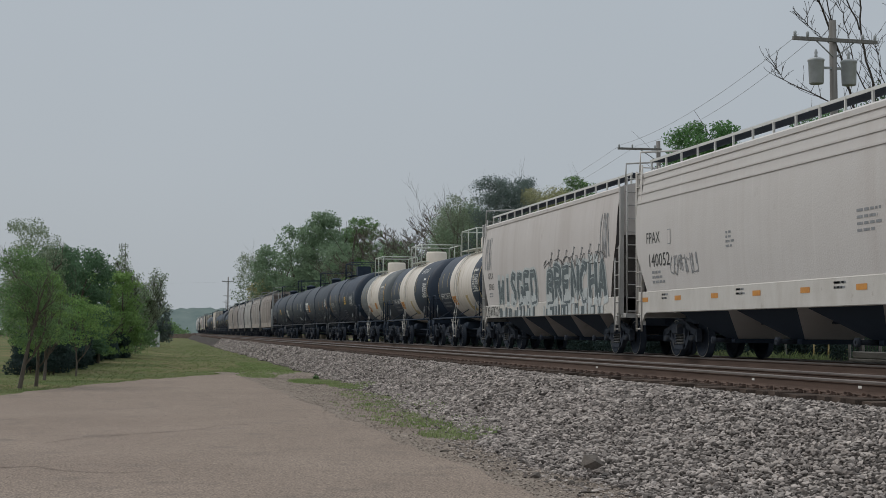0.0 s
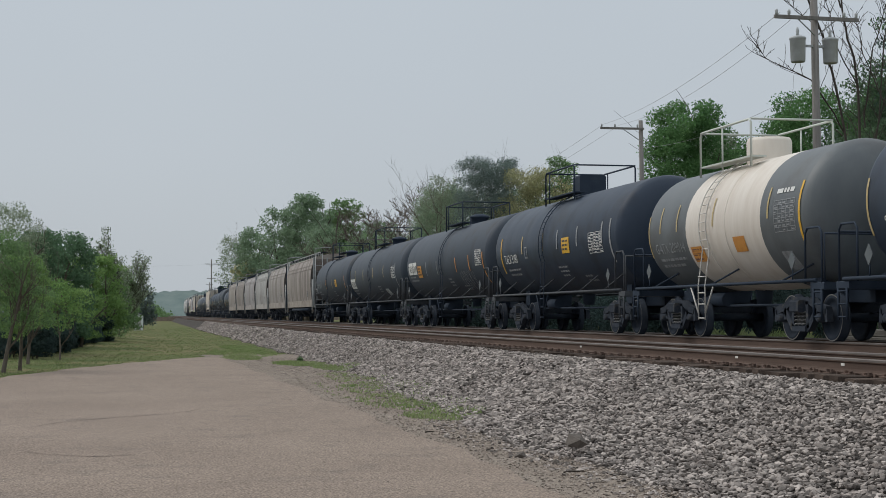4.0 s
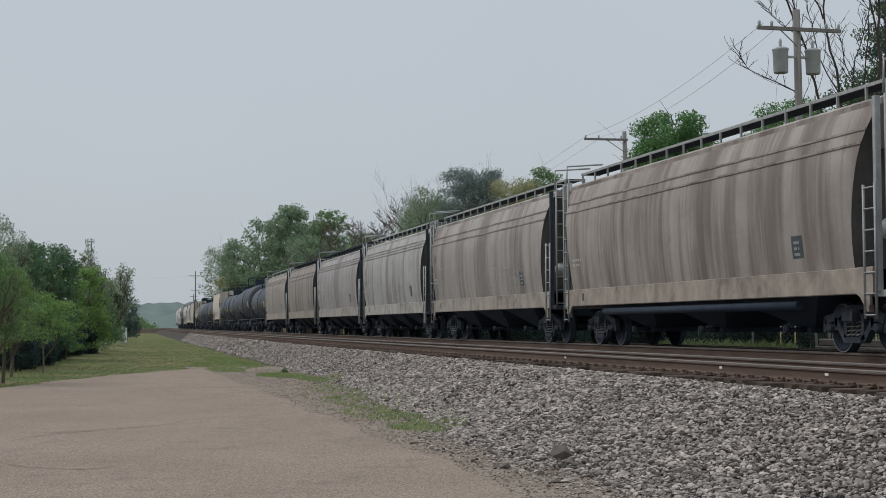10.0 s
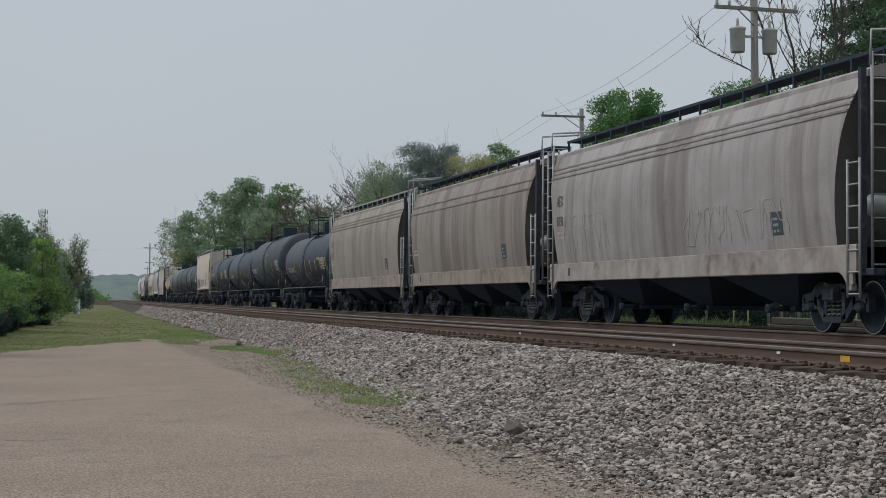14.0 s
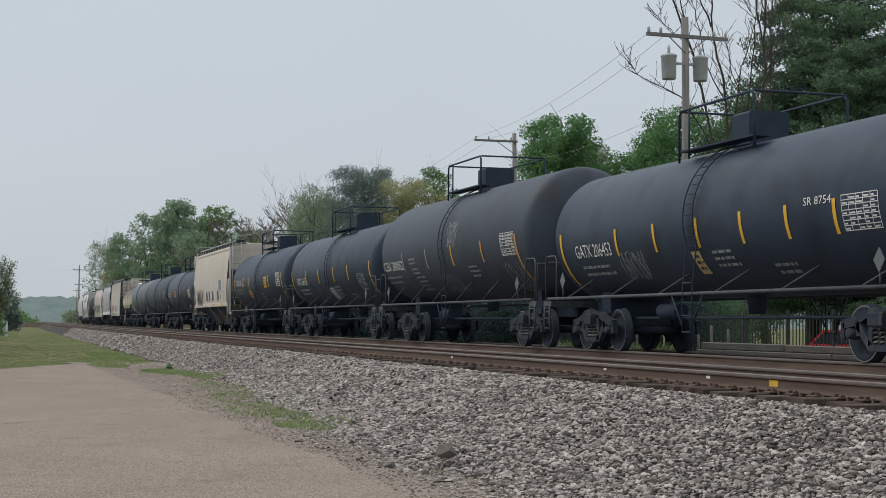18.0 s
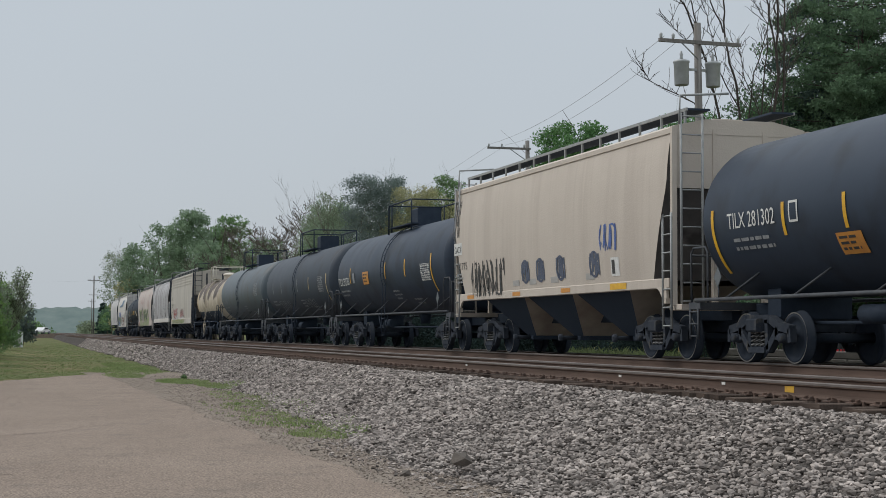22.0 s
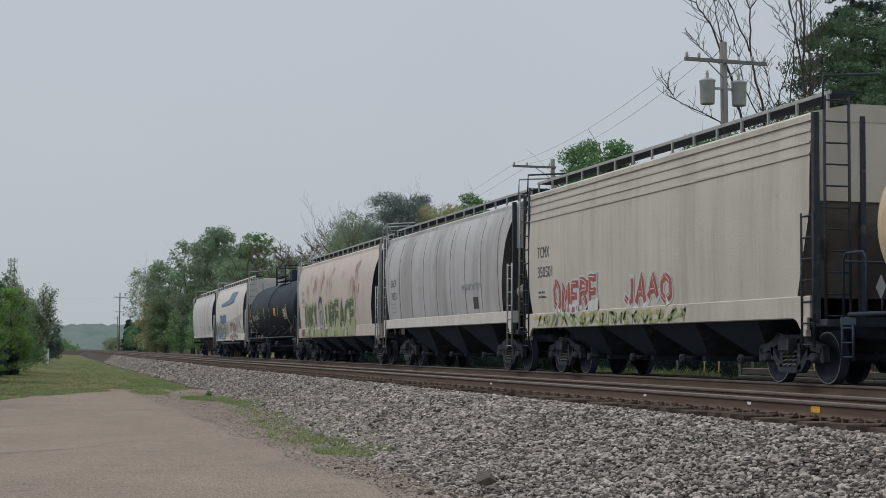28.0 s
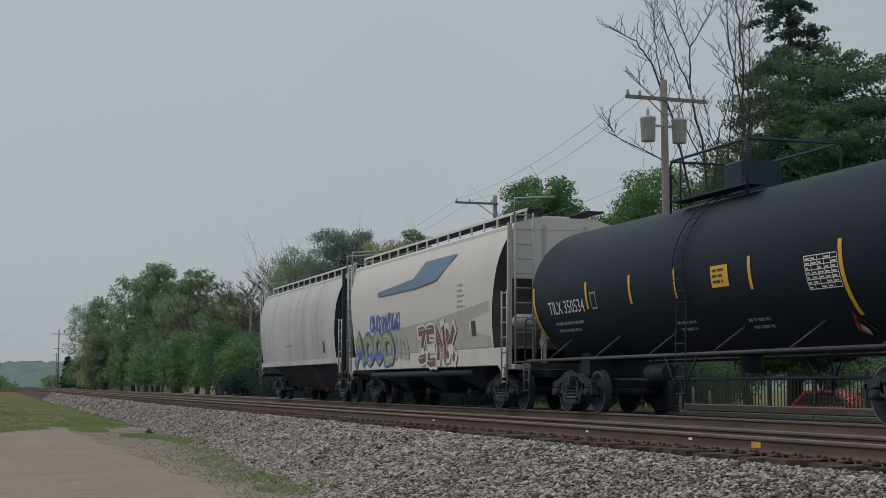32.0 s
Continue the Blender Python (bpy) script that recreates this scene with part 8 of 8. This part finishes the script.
# ---- things along the far side ----
FENCE_MAT = surf("fence_black", (0.022, 0.023, 0.025), (0.035, 0.035, 0.036), rough=0.6, scale=6)
fence = thing("fence", "black iron fence of thin upright pickets beyond the track", "fence")
picket_me = Shape().box(-0.012, 0.012, -0.012, 0.012, 0, 1.75).mesh("picket")
for k in range(110):
    part("picket", picket_me, FENCE_MAT, fence, at=pose(21.4, 26 + 0.178 * k, 0.26))
for z in (0.5, 1.9):
    part("fence_rail", Shape().box(21.38, 21.42, 25.9, 45.6, z - 0.02, z + 0.02), FENCE_MAT, fence)
for k in range(9):
    part("fence_post", Shape().box(21.36, 21.44, 26 + 2.4 * k, 26.08 + 2.4 * k, 0.2, 2.08), FENCE_MAT, fence)
BEAM = surf("grey_timber", (0.165, 0.155, 0.14), (0.105, 0.098, 0.088), rough=0.9, scale=2, stretch=(6, 0.6, 6), bump=0.3)
for k, (y0, y1, z0, z1) in enumerate(((24.0, 31.4, 0.80, 0.99), (31.45, 38.3, 0.80, 0.99), (24.0, 33.6, 0.995, 1.17), (33.65, 38.1, 0.995, 1.18))):
    thing("timber_beam", "long grey timber beam edging the bank beside the track", "timber", group="timber beams beside the track",
          shape=Shape().slab(18.80 + 0.02 * (k > 1), 19.06, y0, y1, z0, z1, 0.02), material=BEAM)
for k, (y0, y1) in enumerate(((24.0, 31.2), (31.25, 38.3))):
    thing("timber_beam", "long grey timber beam edging the bank beside the track", "timber", group="timber beams beside the track", shape=Shape().slab(18.78, 19.06, y0, y1, 0.10, 0.795, 0.02), material=BEAM)
for x, y in ((19.3, 40.6), (19.6, 42.2)):
    thing("marker_post", "thin faded yellow marker post standing in the weeds", "post", group="marker posts", shape=Shape().tube([(x, y, 0.2), (x + 0.03, y, 1.5), (x + 0.03, y, 1.52)], [0.024, 0.022, 0.012], 7), material=YELLOW_FADED)
for x, y, h in ((19.5, 39.6, 1.55), (19.7, 39.2, 1.6), (19.6, 38.0, 1.5), (19.4, 43.6, 1.45)):
    thing("wooden_post", "weathered pale wooden post standing in the weeds beyond the track", "post", group="wooden posts", shape=Shape().tube([(x, y, 0.2), (x - 0.02, y + 0.03, h), (x - 0.02, y + 0.03, h + 0.03)], [0.042, 0.038, 0.026], 8), material=POLE_WOOD)
CAR_RED = surf("car_red", (0.45, 0.03, 0.04), (0.38, 0.03, 0.04), rough=0.3, scale=2, bump=0)
GLASS_DARK = surf("car_glass", (0.02, 0.025, 0.03), (0.03, 0.035, 0.04), rough=0.1, scale=2, bump=0)


def parked_car(x, y, z, turn, mat, label):
    c = thing("parked_car", label, "car", at=pose(x, y, z, 0, 0, turn), group="cars beyond the track")
    ring = [(-2.2, 0.35), (2.2, 0.35), (2.25, 0.62), (2.1, 0.86), (1.2, 0.94), (0.55, 1.40), (-0.9, 1.44), (-1.6, 0.98), (-2.15, 0.92), (-2.28, 0.65)]
    s = Shape()
    v = [(a, -0.86, b) for a, b in ring] + [(a, 0.86, b) for a, b in ring]
    k = len(ring)
    s.add(v, [(i, (i + 1) % k, k + (i + 1) % k, k + i) for i in range(k)] + [tuple(reversed(range(k))), tuple(range(k, 2 * k))])
    part("body", s, mat, c)
    for sy in (-1, 1):
        part("side_window", Shape().add([(q, sy * 0.866, w) for q, w in ((-1.35, 0.98), (1.0, 0.98), (0.48, 1.34), (-0.85, 1.37))], [(0, 1, 2, 3)]), GLASS_DARK, c)
        for q in (-1.4, 1.4):
            wh = part("wheel", Shape().lathe([(-0.1, 0.0), (-0.1, 0.31), (-0.06, 0.33), (0.06, 0.33), (0.1, 0.31), (0.1, 0.0)], "y", 18, (q, sy * 0.80, 0.33)), FRAME_BLACK, c)
    part("windscreen", Shape().add([(1.19, -0.75, 0.965), (1.19, 0.75, 0.965), (0.59, 0.68, 1.40), (0.59, -0.68, 1.40)], [(0, 1, 2, 3)]), GLASS_DARK, c)
    part("headlight", Shape().box(2.2, 2.27, -0.8, -0.5, 0.62, 0.78), LETTER_WHITE, c)
    part("headlight", Shape().box(2.2, 2.27, 0.5, 0.8, 0.62, 0.78), LETTER_WHITE, c)
    return c


parked_car(26.0, 42.0, 0.12, 100, CAR_RED, "red parked car beyond the fence")
thing("crossing_road", "road over the railway at a level crossing in the distance", "road", kind="structure", shape=Shape().slab(-36.0, 50, 346.8, 353.2, 0.0, 1.03, 0.02), material=ASPHALT)
white_car = parked_car(13.8, 350, 1.03, 66, paint("car_white", (0.74, 0.75, 0.76)), "white car driving slowly over the distant crossing")
thing("side_road", "pale side road beyond the railway", "road", kind="structure", shape=Shape().box(24.0, 28.6, 22, 60, 0.0, 0.122), material=ASPHALT)
SHED = paint("shed_white", (0.62, 0.66, 0.66))
shed = thing("shed", "small pale equipment shed beside the line in the distance", "shed", at=pose(2.25, 140, 0.2))
part("wall", Shape().box(-0.4, 0.4, -0.5, 0.5, 0, 1.3), SHED, shed)
part("roof", Shape().extrude([(-0.47, 1.3), (0.47, 1.3), (0, 1.5)], -0.56, 0.56), GREY_STEEL, shed)
part("door", Shape().box(-0.22, 0.22, -0.52, -0.5, 0.02, 1.15), STRIPE_GREY, shed)
for k in range(14):
    y = 360 + 26 * k
    tree(9 + bend(y) - 7 + 6 * math.sin(k * 2.4) + (26 if k % 2 else 0), y, 0, 4.5 + 2.0 * math.sin(k * 1.9), 8.5, (LEAF_GREEN, LEAF_GREY)[k % 2], "distant bush beside the railway", 200 + k, 0.6, base=0.02, clump=0.22, levels=1, name="bush",
         group="distant bushes")

# far wooded ridge, with blue-green haze mixed into its base colour
HAZE_WOOD = surf("hazed_distant_woods", (0.125, 0.165, 0.16), (0.17, 0.21, 0.20), rough=1.0, scale=0.05, bump=0.0, fine=2, c3=(0.20, 0.23, 0.215), spot=0.02, spot_lo=0.5, spot_hi=0.7, spec=0.0)
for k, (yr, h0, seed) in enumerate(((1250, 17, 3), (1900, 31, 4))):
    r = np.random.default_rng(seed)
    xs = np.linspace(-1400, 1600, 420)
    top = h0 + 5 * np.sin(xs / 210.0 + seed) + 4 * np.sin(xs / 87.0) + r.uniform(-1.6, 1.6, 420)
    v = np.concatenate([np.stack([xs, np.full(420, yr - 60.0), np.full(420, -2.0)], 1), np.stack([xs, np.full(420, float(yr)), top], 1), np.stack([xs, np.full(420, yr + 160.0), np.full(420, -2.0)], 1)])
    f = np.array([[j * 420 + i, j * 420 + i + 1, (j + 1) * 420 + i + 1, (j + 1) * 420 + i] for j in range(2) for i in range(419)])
    thing("backdrop", "distant wooded ridge with blue-green haze in its colour", "hills", kind="structure", shape=fast_mesh("backdrop", v, f, True), material=HAZE_WOOD)


# ---- movement ----
def motions():
    times = [0.5 * k for k in range(65)]
    for car, mid in CARS:
        rows = []
        for t in times:
            y = mid - travel(t)
            slope = bend(y + 0.5) - bend(y - 0.5)
            rows.append((t, Matrix.Translation((TRAIN_X + bend(y), y, RAIL_Z)) @ Matrix.Rotation(-math.atan(slope), 4, "Z")))
        walk(car, rows)
    walk(white_car, [(t, pose(x, 350, 1.03, 0, 0, 66)) for t, x in ((0, -27.0), (12, -6.6), (20, 7.0), (24, 13.8), (26, 17.2), (27.5, 25.0), (29, 35.5), (32, 41.0))])


# ---- stones rolled off the slope onto the shoulder ----
rolled_y = 9.5 + 44 * rng.uniform(0, 1, 3200) ** 1.3
rolled_x = np.array([toe_line(y) for y in rolled_y]) + 0.18 - 0.80 * rng.uniform(0, 1, 3200) ** 2.6
rubble("rolled_stones", np.stack([rolled_x, rolled_y, np.full(3200, 0.010)], 1), rng.uniform(0.014, 0.040, 3200), STONE, "loose ballast stones rolled onto the gravel shoulder", "ballast", "far")

motions()
